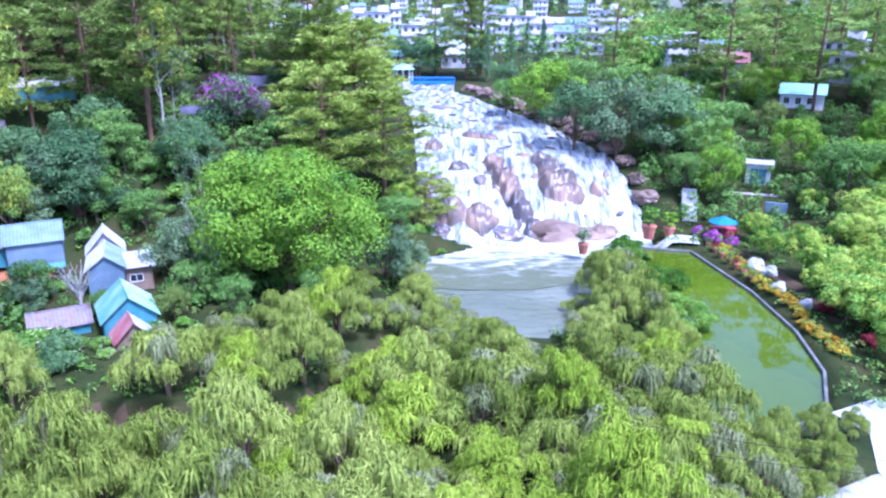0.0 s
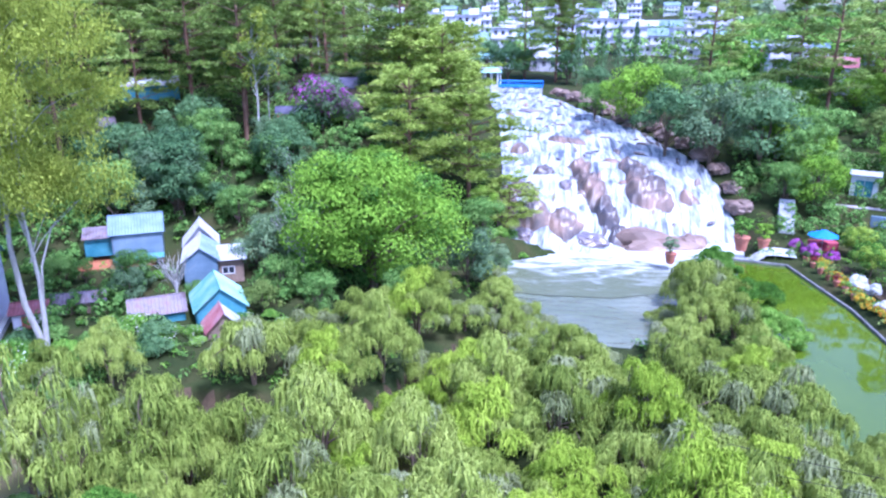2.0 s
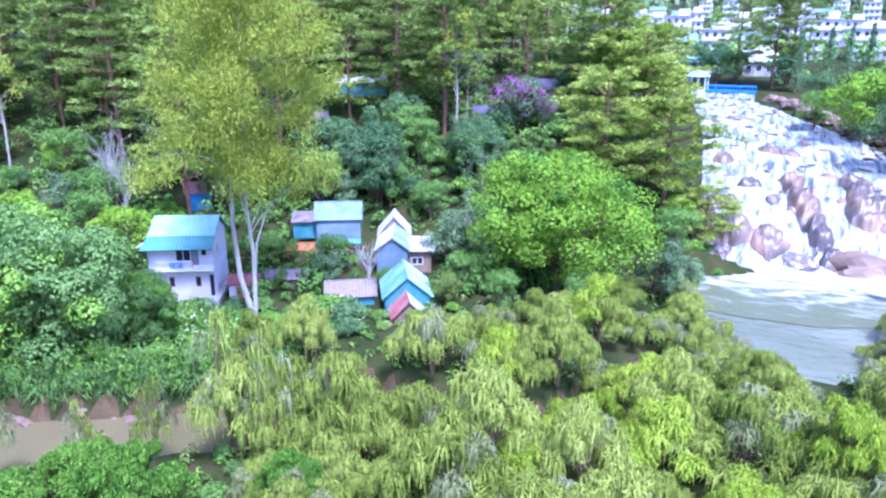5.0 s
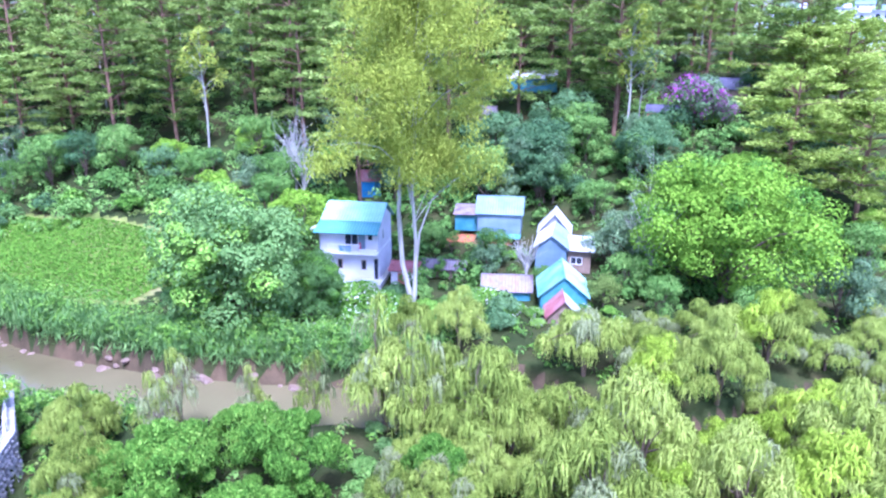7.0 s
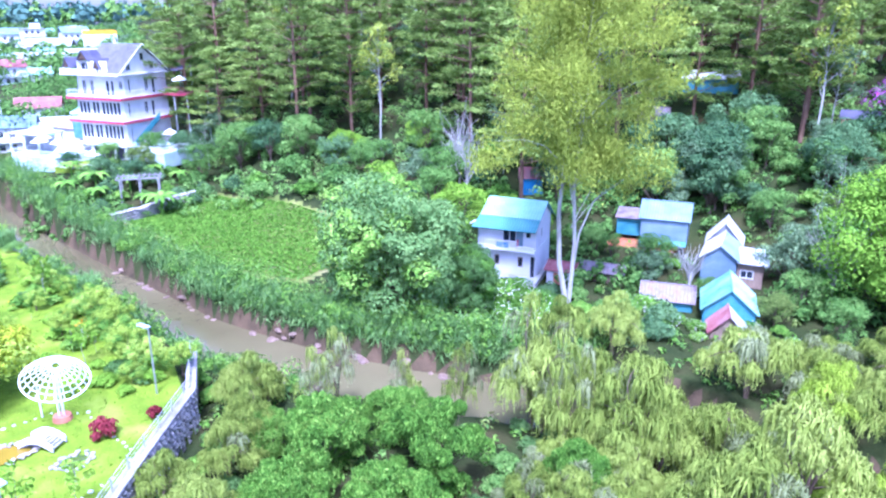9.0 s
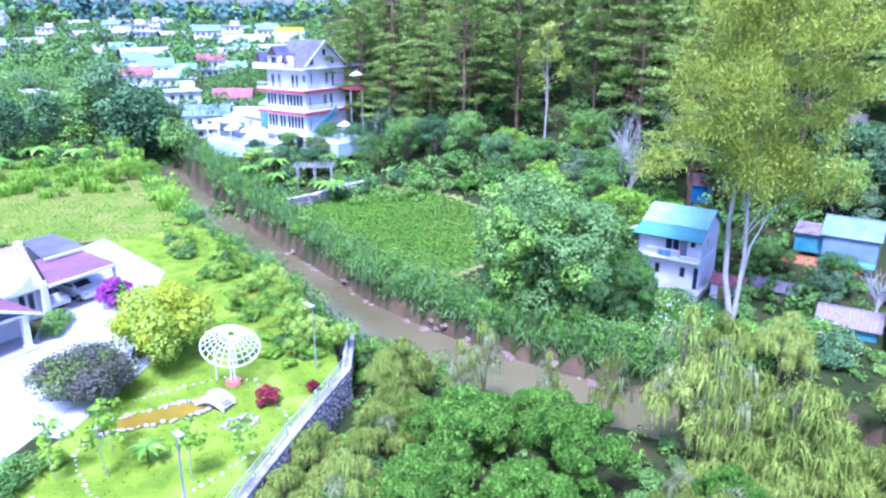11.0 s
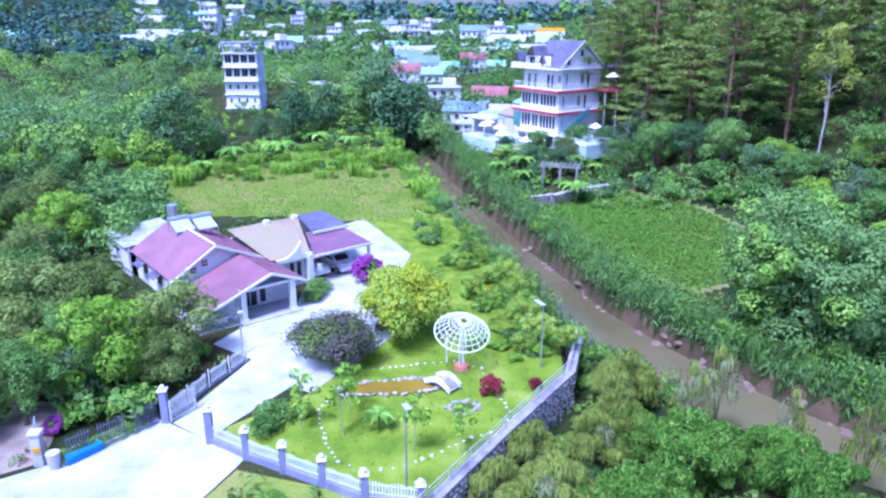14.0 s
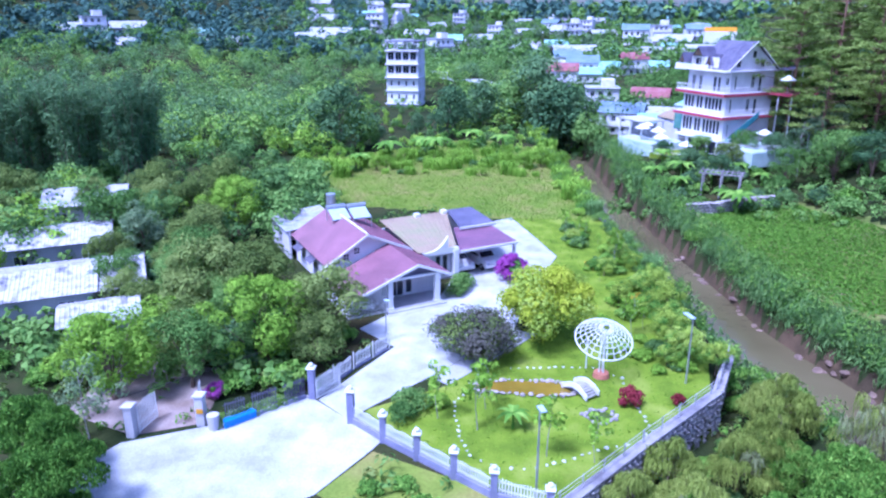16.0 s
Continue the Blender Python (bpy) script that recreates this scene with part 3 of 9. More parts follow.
bushes = [Kind(lambda w=w, h=h, m=m: bush("bush", "leafy green bush with dense small foliage", m, w, h, 11, 110, 0.27)) for w, h, m in ((3.2, 2.2, [M_MID]), (2.6, 1.8, [M_FERN]), (3.4, 2.6, [M_DARK]), (3.0, 2.0, [M_REED]))]

# ---- building tools: local x along the front, y into the depth, z up ----
M_PINKROOF = surface("faded_maroon_sheeting", (0.17, 0.075, 0.1), (0.25, 0.11, 0.145), 0.6, 0.5, 0.2, 8)
M_TANROOF = surface("tan_sheeting", (0.22, 0.16, 0.1), (0.31, 0.235, 0.15), 0.4, 0.6, 0.2, 8, c3=(0.25, 0.25, 0.12))
M_MAROON = surface("dull_maroon_sheeting", (0.13, 0.07, 0.11), (0.22, 0.1, 0.15), 0.5, 0.5, 0.2, 8)
M_WHITEROOF = surface("pale_sheeting", (0.2, 0.22, 0.25), (0.4, 0.41, 0.44), 0.9, 0.5, 0.15, 8, c3=(0.34, 0.27, 0.26))
M_TEALROOF = surface("teal_sheeting", (0.06, 0.2, 0.21), (0.13, 0.3, 0.3), 0.5, 0.45, 0.2, 8)
M_MINTROOF = surface("mint_sheeting", (0.22, 0.42, 0.39), (0.34, 0.54, 0.5), 0.6, 0.5, 0.2, 8)
M_GREENROOF = surface("green_sheeting", (0.05, 0.16, 0.14), (0.12, 0.27, 0.23), 0.8, 0.5, 0.2, 8, c3=(0.24, 0.34, 0.31))
M_BLUESHEET = surface("blue_grey_sheeting", (0.1, 0.155, 0.215), (0.19, 0.26, 0.33), 0.6, 0.5, 0.2, 8)
M_PALEBLUE = surface("pale_blue_sheeting", (0.13, 0.19, 0.25), (0.22, 0.285, 0.35), 0.7, 0.45, 0.2, 8)
M_RUSTROOF = surface("rusty_sheeting", (0.09, 0.06, 0.065), (0.2, 0.17, 0.19), 1.2, 0.7, 0.3, 8, c3=(0.2, 0.11, 0.1))
M_REDROOF = surface("red_sheeting", (0.17, 0.05, 0.055), (0.28, 0.1, 0.105), 1.0, 0.6, 0.3, 8, c3=(0.3, 0.19, 0.2))
M_TURQ = surface("turquoise_boards", (0.04, 0.17, 0.22), (0.09, 0.26, 0.31), 1.2, 0.6, 0.2, 9)
M_DEEPBLUE = surface("blue_paint", (0.02, 0.14, 0.36), (0.05, 0.22, 0.46), 1.0, 0.5, 0.2, 9)
M_DARKROOF = surface("slate_violet_roof", (0.07, 0.065, 0.11), (0.14, 0.13, 0.19), 0.8, 0.5, 0.3, 8)
M_REDTRIM = plain("red_trim", (0.4, 0.06, 0.1), 0.5)
M_LILAC = surface("pale_lilac_render", (0.56, 0.54, 0.61), (0.74, 0.72, 0.78), 0.5, 0.75, 0.12, 14)
M_GREYWALL = surface("grey_render", (0.35, 0.34, 0.36), (0.5, 0.49, 0.52), 0.5, 0.85, 0.2, 12)
M_WOOD = surface("weathered_boards", (0.16, 0.11, 0.08), (0.3, 0.22, 0.17), 1.5, 0.85, 0.3, 12, stretch=(1, 1, 0.2))
M_REDEARTH = surface("red_earth", (0.26, 0.09, 0.045), (0.42, 0.17, 0.09), 0.7, 0.95, 0.5, 8)
M_MINTWALL = surface("pale_mint_render", (0.36, 0.46, 0.47), (0.52, 0.62, 0.62), 0.5, 0.75, 0.12, 12)
M_PILLAR = surface("slate_blue_render", (0.15, 0.15, 0.24), (0.24, 0.24, 0.34), 1.0, 0.8, 0.2, 12)
M_METAL = plain("galvanised_steel", (0.5, 0.52, 0.55), 0.35, 0.7)
M_PANEL = plain("solar_glass", (0.42, 0.5, 0.62), 0.12)
M_TERRA = surface("terracotta", (0.38, 0.13, 0.08), (0.52, 0.22, 0.14), 2, 0.8, 0.2, 15)
M_BLUEPAINT = plain("bright_blue_paint", (0.04, 0.2, 0.62), 0.5)
M_CAR = plain("white_car_paint", (0.78, 0.78, 0.8), 0.2)
M_TYRE = plain("black_rubber", (0.02, 0.02, 0.02), 0.8)


def part(name, bm, mat, parent, label=""):
    me = bpy.data.meshes.new(name)
    bmesh.ops.recalc_face_normals(bm, faces=bm.faces)
    bm.to_mesh(me)
    bm.free()
    me.materials.append(mat)
    return child(name, me, parent, label)


def bar(bm, lo, hi, bevel=0.0):
    """A box between two corners, with softened edges if asked for."""
    (x0, y0, z0), (x1, y1, z1) = lo, hi
    g = bmesh.ops.create_cube(bm, size=1, matrix=Matrix.Translation(((x0 + x1) / 2, (y0 + y1) / 2, (z0 + z1) / 2)) @ Matrix.Diagonal((max(abs(x1 - x0), 1e-3), max(abs(y1 - y0), 1e-3), max(abs(z1 - z0), 1e-3), 1)))
    if bevel:
        es = list({e for v in g["verts"] for e in v.link_edges})
        bmesh.ops.bevel(bm, geom=es, offset=bevel, segments=1, affect="EDGES")
    return bm


def rod(bm, a, b, r, sides=6, r2=None):
    a, b = Vector(a), Vector(b)
    m = Matrix.Translation((a + b) / 2) @ (b - a).to_track_quat("Z", "Y").to_matrix().to_4x4()
    bmesh.ops.create_cone(bm, cap_ends=True, segments=sides, radius1=r, radius2=r if r2 is None else r2, depth=(b - a).length, matrix=m)
    return bm


def slab(bm, corners, thick):
    """A plate under the given corners, any slope."""
    top = [bm.verts.new(c) for c in corners]
    low = [bm.verts.new((c[0], c[1], c[2] - thick)) for c in corners]
    bm.faces.new(top)
    bm.faces.new(low[::-1])
    n = len(top)
    for i in range(n):
        bm.faces.new((top[i], low[i], low[(i + 1) % n], top[(i + 1) % n]))
    return bm


def sheet(name, eave_l, eave_r, ridge_r, ridge_l, mat, parent, label="", pitch=0.3, rib=0.035):
    """Ribbed roof or wall sheeting with an edge, its ribs running from eave to ridge."""
    el, er, rr, rl = (np.array(p, float) for p in (eave_l, eave_r, ridge_r, ridge_l))
    n = max(2, int(np.linalg.norm(er - el) / pitch))
    nrm = np.cross(er - el, rl - el)
    nrm /= np.linalg.norm(nrm)
    vs, fs = [], []
    for k in range(n):
        for f, h in ((0.0, 0.0), (0.55, 0.0), (0.68, rib), (0.88, rib)):
            t = min(1.0, (k + f) / n)
            vs += [el + (er - el) * t + nrm * h, rl + (rr - rl) * t + nrm * h]
    vs += [er, rr]
    m = len(vs) // 2
    fs = [(2 * i, 2 * i + 2, 2 * i + 3, 2 * i + 1) for i in range(m - 1)]
    low = len(vs)
    vs += [p - nrm * 0.06 for p in (el, er, rr, rl)]
    fs += [(low + 3, low + 2, low + 1, low), (0, low, low + 1, 2 * m - 2), (1, 2 * m - 1, low + 2, low + 3), (0, 1, low + 3, low), (2 * m - 2, low + 1, low + 2, 2 * m - 1)]
    return child(name, mesh_of(name, [tuple(v) for v in vs], fs, mat, smooth_it=False), parent, label)


def wall(parent, p0, p1, z0, z1, mat, openings=(), thick=0.2, frame_mat=None, name="wall", glass=None, top=None, sill=False):
    """A wall from p0 to p1 (its outer face to the right of its run), with openings (s0, s1, h0, h1) cut through it, each filled with a window.
    top: a second height at p1, for a wall that slopes."""
    a, b = Vector(p0), Vector(p1)
    run = b - a
    L = run.length
    t = run / L
    n = Vector((-t.y, t.x))
    bm = bmesh.new()
    xs = sorted({0.0, L, *(o[0] for o in openings), *(o[1] for o in openings)})
    zs = sorted({z0, z1, *(o[2] for o in openings), *(o[3] for o in openings)})

    def cell(s0, s1, h0, h1, h1b=None):
        h1b = h1 if h1b is None else h1b
        pts = []
        for off in (0, thick):
            for s, h in ((s0, h0), (s1, h0), (s1, h1b), (s0, h1)):
                q = a + t * s + n * off
                pts.append(bm.verts.new((q.x, q.y, h)))
        for f in ((0, 1, 2, 3), (7, 6, 5, 4), (0, 4, 5, 1), (1, 5, 6, 2), (2, 6, 7, 3), (3, 7, 4, 0)):
            bm.faces.new([pts[k] for k in f])

    for x0, x1 in zip(xs, xs[1:]):
        start = None
        for h0, h1 in zip(zs, zs[1:]):
            hole = any(o[0] <= x0 + 1e-6 and x1 <= o[1] + 1e-6 and o[2] <= h0 + 1e-6 and h1 <= o[3] + 1e-6 for o in openings)
            if hole and start is not None:
                cell(x0, x1, start, h0)
                start = None
            elif not hole and start is None:
                start = h0
        if start is not None:
            if top is None:
                cell(x0, x1, start, z1)
            else:
                cell(x0, x1, start, z1 + (top - z1) * x0 / L, z1 + (top - z1) * x1 / L)
    w = part(name, bm, mat, parent)
    for s0, s1, h0, h1 in openings:
        bm = bmesh.new()
        f = 0.07
        m = Matrix(((t.x, n.x, 0, a.x), (t.y, n.y, 0, a.y), (0, 0, 1, 0), (0, 0, 0, 1)))
        bar(bm, (s0, -0.02, h0), (s0 + f, 0.1, h1))
        bar(bm, (s1 - f, -0.02, h0), (s1, 0.1, h1))
        bar(bm, (s0 + f, -0.02, h0), (s1 - f, 0.1, h0 + f))
        bar(bm, (s0 + f, -0.02, h1 - f), (s1 - f, 0.1, h1))
        if s1 - s0 > 0.8:
            bar(bm, ((s0 + s1) / 2 - f / 2, 0, h0 + f), ((s0 + s1) / 2 + f / 2, 0.08, h1 - f))
        if sill:
            bar(bm, (s0 - 0.1, -0.1, h0 - 0.08), (s1 + 0.1, 0.02, h0 - 0.005))
        bm.transform(m)
        wn_ = part("window", bm, frame_mat or M_WHITE, parent)
        bm = bmesh.new()
        bar(bm, (s0 + f, 0.04, h0 + f), (s1 - f, 0.06, h1 - f))
        bm.transform(m)
        part("pane", bm, glass or M_DARKGLASS, wn_)
    return w


def railing(parent, pts, z, h=0.9, gap=0.25, mat=None, r=0.025, name="railing"):
    bm = bmesh.new()
    for a, b in zip(pts, pts[1:]):
        a, b = Vector(a), Vector(b)
        n = max(1, int((b - a).length / gap))
        for k in range(n + 1):
            q = a + (b - a) * k / n
            rod(bm, (q.x, q.y, z), (q.x, q.y, z + h), r, 4)
        for hh in (h, h * 0.15):
            rod(bm, (a.x, a.y, z + hh), (b.x, b.y, z + hh), r * 1.4, 4)
    return part(name, bm, mat or M_WHITE, parent)


def gable_shed(name, label, x, y, z, turn, w, d, h, rise, wall_mat, roof_mat, legs=0.0, over=0.25, ridge_x=True, openings=(), door=None, roof2=None):
    """A small sheet-clad hut with a pitched roof; ridge along the front (ridge_x) or into the depth; legs lift it off the ground."""
    ob = empty(name, label, "shed")
    ob.matrix_basis = pose(x, y, z, 0, 0, turn)
    z0, z1 = legs, legs + h
    wall(ob, (0, 0), (w, 0), z0, z1, wall_mat, openings, 0.08, frame_mat=M_WOOD)
    wall(ob, (w, d), (0, d), z0, z1, wall_mat, (), 0.08)
    if ridge_x:
        wall(ob, (w, 0), (w, d / 2), z0, z1, wall_mat, (), 0.08, top=z1 + rise)
        wall(ob, (w, d / 2), (w, d), z0, z1 + rise, wall_mat, (), 0.08, top=z1)
        wall(ob, (0, d), (0, d / 2), z0, z1, wall_mat, (), 0.08, top=z1 + rise)
        wall(ob, (0, d / 2), (0, 0), z0, z1 + rise, wall_mat, (), 0.08, top=z1)
        k = over * rise / (d / 2)
        sheet("roof", (-over, -over, z1 - k + 0.05), (w + over, -over, z1 - k + 0.05), (w + over, d / 2, z1 + rise + 0.05), (-over, d / 2, z1 + rise + 0.05), roof_mat, ob)
        sheet("roof", (w + over, d + over, z1 - k + 0.05), (-over, d + over, z1 - k + 0.05), (-over, d / 2, z1 + rise + 0.05), (w + over, d / 2, z1 + rise + 0.05), roof2 or roof_mat, ob)
        bm = bmesh.new()
        rod(bm, (-over, d / 2, z1 + rise + 0.07), (w + over, d / 2, z1 + rise + 0.07), 0.07)
    else:
        for yy, s in ((0.0, 1), (d - 0.08, -1)):
            bm = bmesh.new()
            vs = [bm.verts.new((px, yy + q, pz)) for q in (0, 0.08) for px, pz in ((0, z1), (w, z1), (w / 2, z1 + rise))]
            for f in ((0, 1, 2), (5, 4, 3), (0, 3, 4, 1), (1, 4, 5, 2), (2, 5, 3, 0)):
                bm.faces.new([vs[i] for i in f])
            part("gable", bm, wall_mat, ob)
        wall(ob, (w, 0), (w, d), z0, z1, wall_mat, (), 0.08)
        wall(ob, (0, d), (0, 0), z0, z1, wall_mat, (), 0.08)
        k = over * rise / (w / 2)
        sheet("roof", (-over, d + over, z1 - k + 0.05), (-over, -over, z1 - k + 0.05), (w / 2, -over, z1 + rise + 0.05), (w / 2, d + over, z1 + rise + 0.05), roof_mat, ob)
        sheet("roof", (w + over, -over, z1 - k + 0.05), (w + over, d + over, z1 - k + 0.05), (w / 2, d + over, z1 + rise + 0.05), (w / 2, -over, z1 + rise + 0.05), roof2 or roof_mat, ob)
        bm = bmesh.new()
        rod(bm, (w / 2, -over, z1 + rise + 0.07), (w / 2, d + over, z1 + rise + 0.07), 0.07)
    part("ridge_cap", bm, roof_mat, ob)
    bm = bmesh.new()
    bar(bm, (0.09, 0.09, z0 - 0.12), (w - 0.09, d - 0.09, z0))
    part("floor", bm, M_WOOD, ob)
    if legs:
        for px in (0.1, w - 0.1):
            for py in (0.1, d - 0.1):
                bm = bmesh.new()
                rod(bm, (px, py, -0.6), (px, py, z0 - 0.12), 0.08)
                part("post", bm, M_WOOD, ob)
    if door:
        bm = bmesh.new()
        bar(bm, (door[0], -0.05, z0), (door[1], -0.004, z0 + door[2]), 0.01)
        part("door", bm, door[3], ob)
    return ob


# ---- white two-storey house on the far bank ----
def white_house():
    ob = empty("house", "small white two-storey house with a teal sheet roof and balcony", "house")
    ob.matrix_basis = pose(-49.9, 46.8, 2.5, 0, 0, 27.5)
    w, d, h = 5.9, 5.6, 5.1
    wall(ob, (0, 0), (w, 0), 0, 2.65, M_LILAC, ((1.75, 2.25, 0.95, 1.95), (4.15, 4.65, 0.95, 1.95)), frame_mat=M_WOOD)
    wall(ob, (0, 0.1), (w, 0.1), 2.8, h, M_LILAC, ((2.5, 3.9, 3.4, 4.75), (4.8, 5.4, 3.9, 4.7)))
    wall(ob, (w, 0.2), (w, d / 2), 0, h, M_LILAC, ((1.6, 2.1, 3.6, 4.6),), top=h + 1.7)
    wall(ob, (w, d / 2), (w, d), 0, h + 1.7, M_LILAC, (), top=h + 0.2)
    wall(ob, (0, d), (0, d / 2), 0, h + 0.2, M_LILAC, (), top=h + 1.7)
    wall(ob, (0, d / 2), (0, 0.2), 0, h + 1.7, M_LILAC, (), top=h)
    wall(ob, (w, d), (0, d), 0, h, M_LILAC)
    bm = bmesh.new()
    bar(bm, (-0.12, -0.75, 2.65), (w + 0.05, d - 0.3, 2.8), 0.02)
    part("balcony_floor", bm, M_WHITE, ob)
    railing(ob, [(1.0, -0.68), (4.2, -0.68)], 2.8, 0.85, 0.16, M_WHITE)
    wall(ob, (4.25, -0.7), (5.9, -0.7), 2.8, 3.25, M_WHITE, (), 0.1, name="parapet")
    bm = bmesh.new()
    for xx in (2.1, 2.75):
        bar(bm, (xx, -0.66, 2.95), (xx + 0.6, -0.62, 3.55))
    part("laundry", bm, M_BLUEPAINT, ob, "blue cloth hung on the balcony rail")
    bm = bmesh.new()
    bar(bm, (4.15, -0.66, 2.85), (4.35, -0.6, 3.9))
    part("blind", bm, M_REDTRIM, ob, "red rolled blind")
    bm = bmesh.new()
    bar(bm, (3.9, 0.08, 2.8), (4.6, 0.14, 4.75))
    part("door", bm, M_PALEBLUE, ob, "pale balcony door")
    sheet("awning", (-0.35, -1.0, h - 0.25), (w + 0.2, -1.0, h - 0.25), (w + 0.2, 0.75, h + 0.55), (-0.05, 0.75, h + 0.55), M_TEALROOF, ob, "darker teal lower roof")
    sheet("roof", (-0.05, 0.7, h + 0.58), (w + 0.2, 0.7, h + 0.58), (w + 0.3, d / 2 + 0.3, h + 1.95), (0.1, d / 2 + 0.3, h + 1.95), M_MINTROOF, ob, "pale mint upper roof")
    sheet("roof", (w + 0.3, d + 0.4, h), (0.1, d + 0.4, h), (0.1, d / 2 + 0.3, h + 1.9), (w + 0.3, d / 2 + 0.3, h + 1.9), M_TEALROOF, ob)
    sheet("canopy", (-1.0, 0.1, h - 0.35), (-1.0, 1.4, h - 0.35), (-0.05, 1.4, h - 0.05), (-0.05, 0.1, h - 0.05), M_WHITEROOF, ob, "small pale side canopy")
    bm = bmesh.new()
    rod(bm, (0.05, -0.08, 0), (0.05, -0.08, 5.0), 0.06)
    part("drainpipe", bm, M_METAL, ob)
    bm = bmesh.new()
    bar(bm, (5.45, -0.03, 0.02), (5.85, -0.004, 2.1))
    part("side_door", bm, M_DARKGLASS, ob, "narrow dark door")
    bm = bmesh.new()
    bar(bm, (-0.3, -1.5, -0.6), (w + 0.5, d + 0.3, -0.01))
    part("plinth", bm, M_CONC, ob)


white_house()
gable_shed("shed", "tiny white hut with a red sheet roof beside the house", -43.8, 50.3, 1.9, 27, 2.6, 2.4, 1.6, 0.5, M_LILAC, M_REDROOF, door=(0.7, 1.4, 1.3, M_TERRA))
sh = gable_shed("shed", "blue-grey sheet shed raised on posts over red earth", -43.2, 64.6, 2.0, 28, 4.9, 3.6, 2.6, 1.4, M_PALEBLUE, M_BLUESHEET, legs=1.8)
bm = bmesh.new()
bar(bm, (-2.6, 0.6, 2.0), (-0.05, 2.6, 3.9))
part("lean_to", bm, M_TURQ, sh, "teal boarded lean-to")
sheet("lean_to_roof", (-2.8, 0.3, 3.95), (-0.1, 0.3, 3.95), (-0.1, 2.8, 4.6), (-2.8, 2.8, 4.6), M_RUSTROOF, sh)
sheet("awning", (0, -0.9, 1.7), (4.9, -0.9, 1.7), (4.9, -0.05, 2.0), (0, -0.05, 2.0), M_TEALROOF, sh)
bm = bmesh.new()
bar(bm, (-3.6, -0.6, -1.6), (4.0, 3.3, 1.5), 0.5)
part("earth_cut", bm, M_REDEARTH, sh, "bare red earth bank under the shed")
gable_shed("shed", "long low brown hut with a rusty sheet roof", -42.3, 53.4, 2.0, 27, 4.2, 2.0, 1.2, 0.5, M_WOOD, M_RUSTROOF)
gable_shed("shed", "shed with a pale pointed sheet roof", -36.7, 67.2, 2.4, 26, 3.3, 3.2, 2.4, 1.9, M_GREYWALL, M_WHITEROOF, ridge_x=False)
sh = gable_shed("shed", "blue gabled shed with a pale annex", -33.9, 61.4, 2.3, 24, 3.2, 5.0, 2.7, 1.2, M_BLUESHEET, M_WHITEROOF, ridge_x=False, roof2=M_PALEBLUE)
wall(sh, (3.25, 0.3), (5.6, 0.3), 0, 2.3, M_WOOD, ((0.3, 1.5, 0.9, 1.7),), 0.1)
wall(sh, (5.6, 0.3), (5.6, 3.5), 0, 2.3, M_WOOD, (), 0.1)
sheet("annex_roof", (3.1, -0.1, 2.45), (6.0, -0.1, 2.45), (6.0, 3.6, 3.0), (3.1, 3.6, 3.0), M_WHITEROOF, sh)
gable_shed("shed", "low turquoise shed with a rusty roof", -34.4, 52.6, 0.7, 31, 4.4, 2.4, 2.2, 1.0, M_TURQ, M_RUSTROOF, door=(0.4, 1.3, 1.2, M_WOOD), openings=((1.8, 2.7, 0.3, 1.0),))
gable_shed("shed", "green gabled shed with a sheet roof", -28.8, 53.4, 1.0, 31, 4.2, 4.8, 2.4, 1.8, M_TURQ, M_GREENROOF, ridge_x=False, roof2=M_MINTROOF)
gable_shed("shed", "small shed with a faded red sheet roof", -26.9, 51.4, 0.9, 33, 2.8, 3.2, 1.6, 1.4, M_WOOD, M_REDROOF, ridge_x=False, roof2=M_WHITEROOF)
gable_shed("shed", "blue hut with a red roof on the wooded slope", -59.4, 62.6, gz(-58.5, 64) - 0.3, 44, 2.7, 2.6, 2.3, 0.9, M_DEEPBLUE, M_REDROOF)
gable_shed("shed", "weathered hut among the pines", -57.5, 82.6, gz(-57, 83) - 0.2, 34, 4.2, 3, 2.6, 0.8, M_WOOD, M_RUSTROOF)
gable_shed("shed", "hut with a pale sheet roof among the pines", -58.5, 95, gz(-57, 95) - 0.2, 30, 7.5, 4, 2.6, 0.9, M_TURQ, M_WHITEROOF)
gable_shed("shed", "brick hut under the trees", -36.2, 95, gz(-35, 96) - 0.4, 20, 4.0, 3, 2.3, 0.7, M_TERRA, M_DARKROOF)
gable_shed("shed", "dark-roofed hut among the pines", -33.5, 104, gz(-32, 105), 18, 7.5, 5, 2.8, 1.2, M_WOOD, M_DARKROOF)


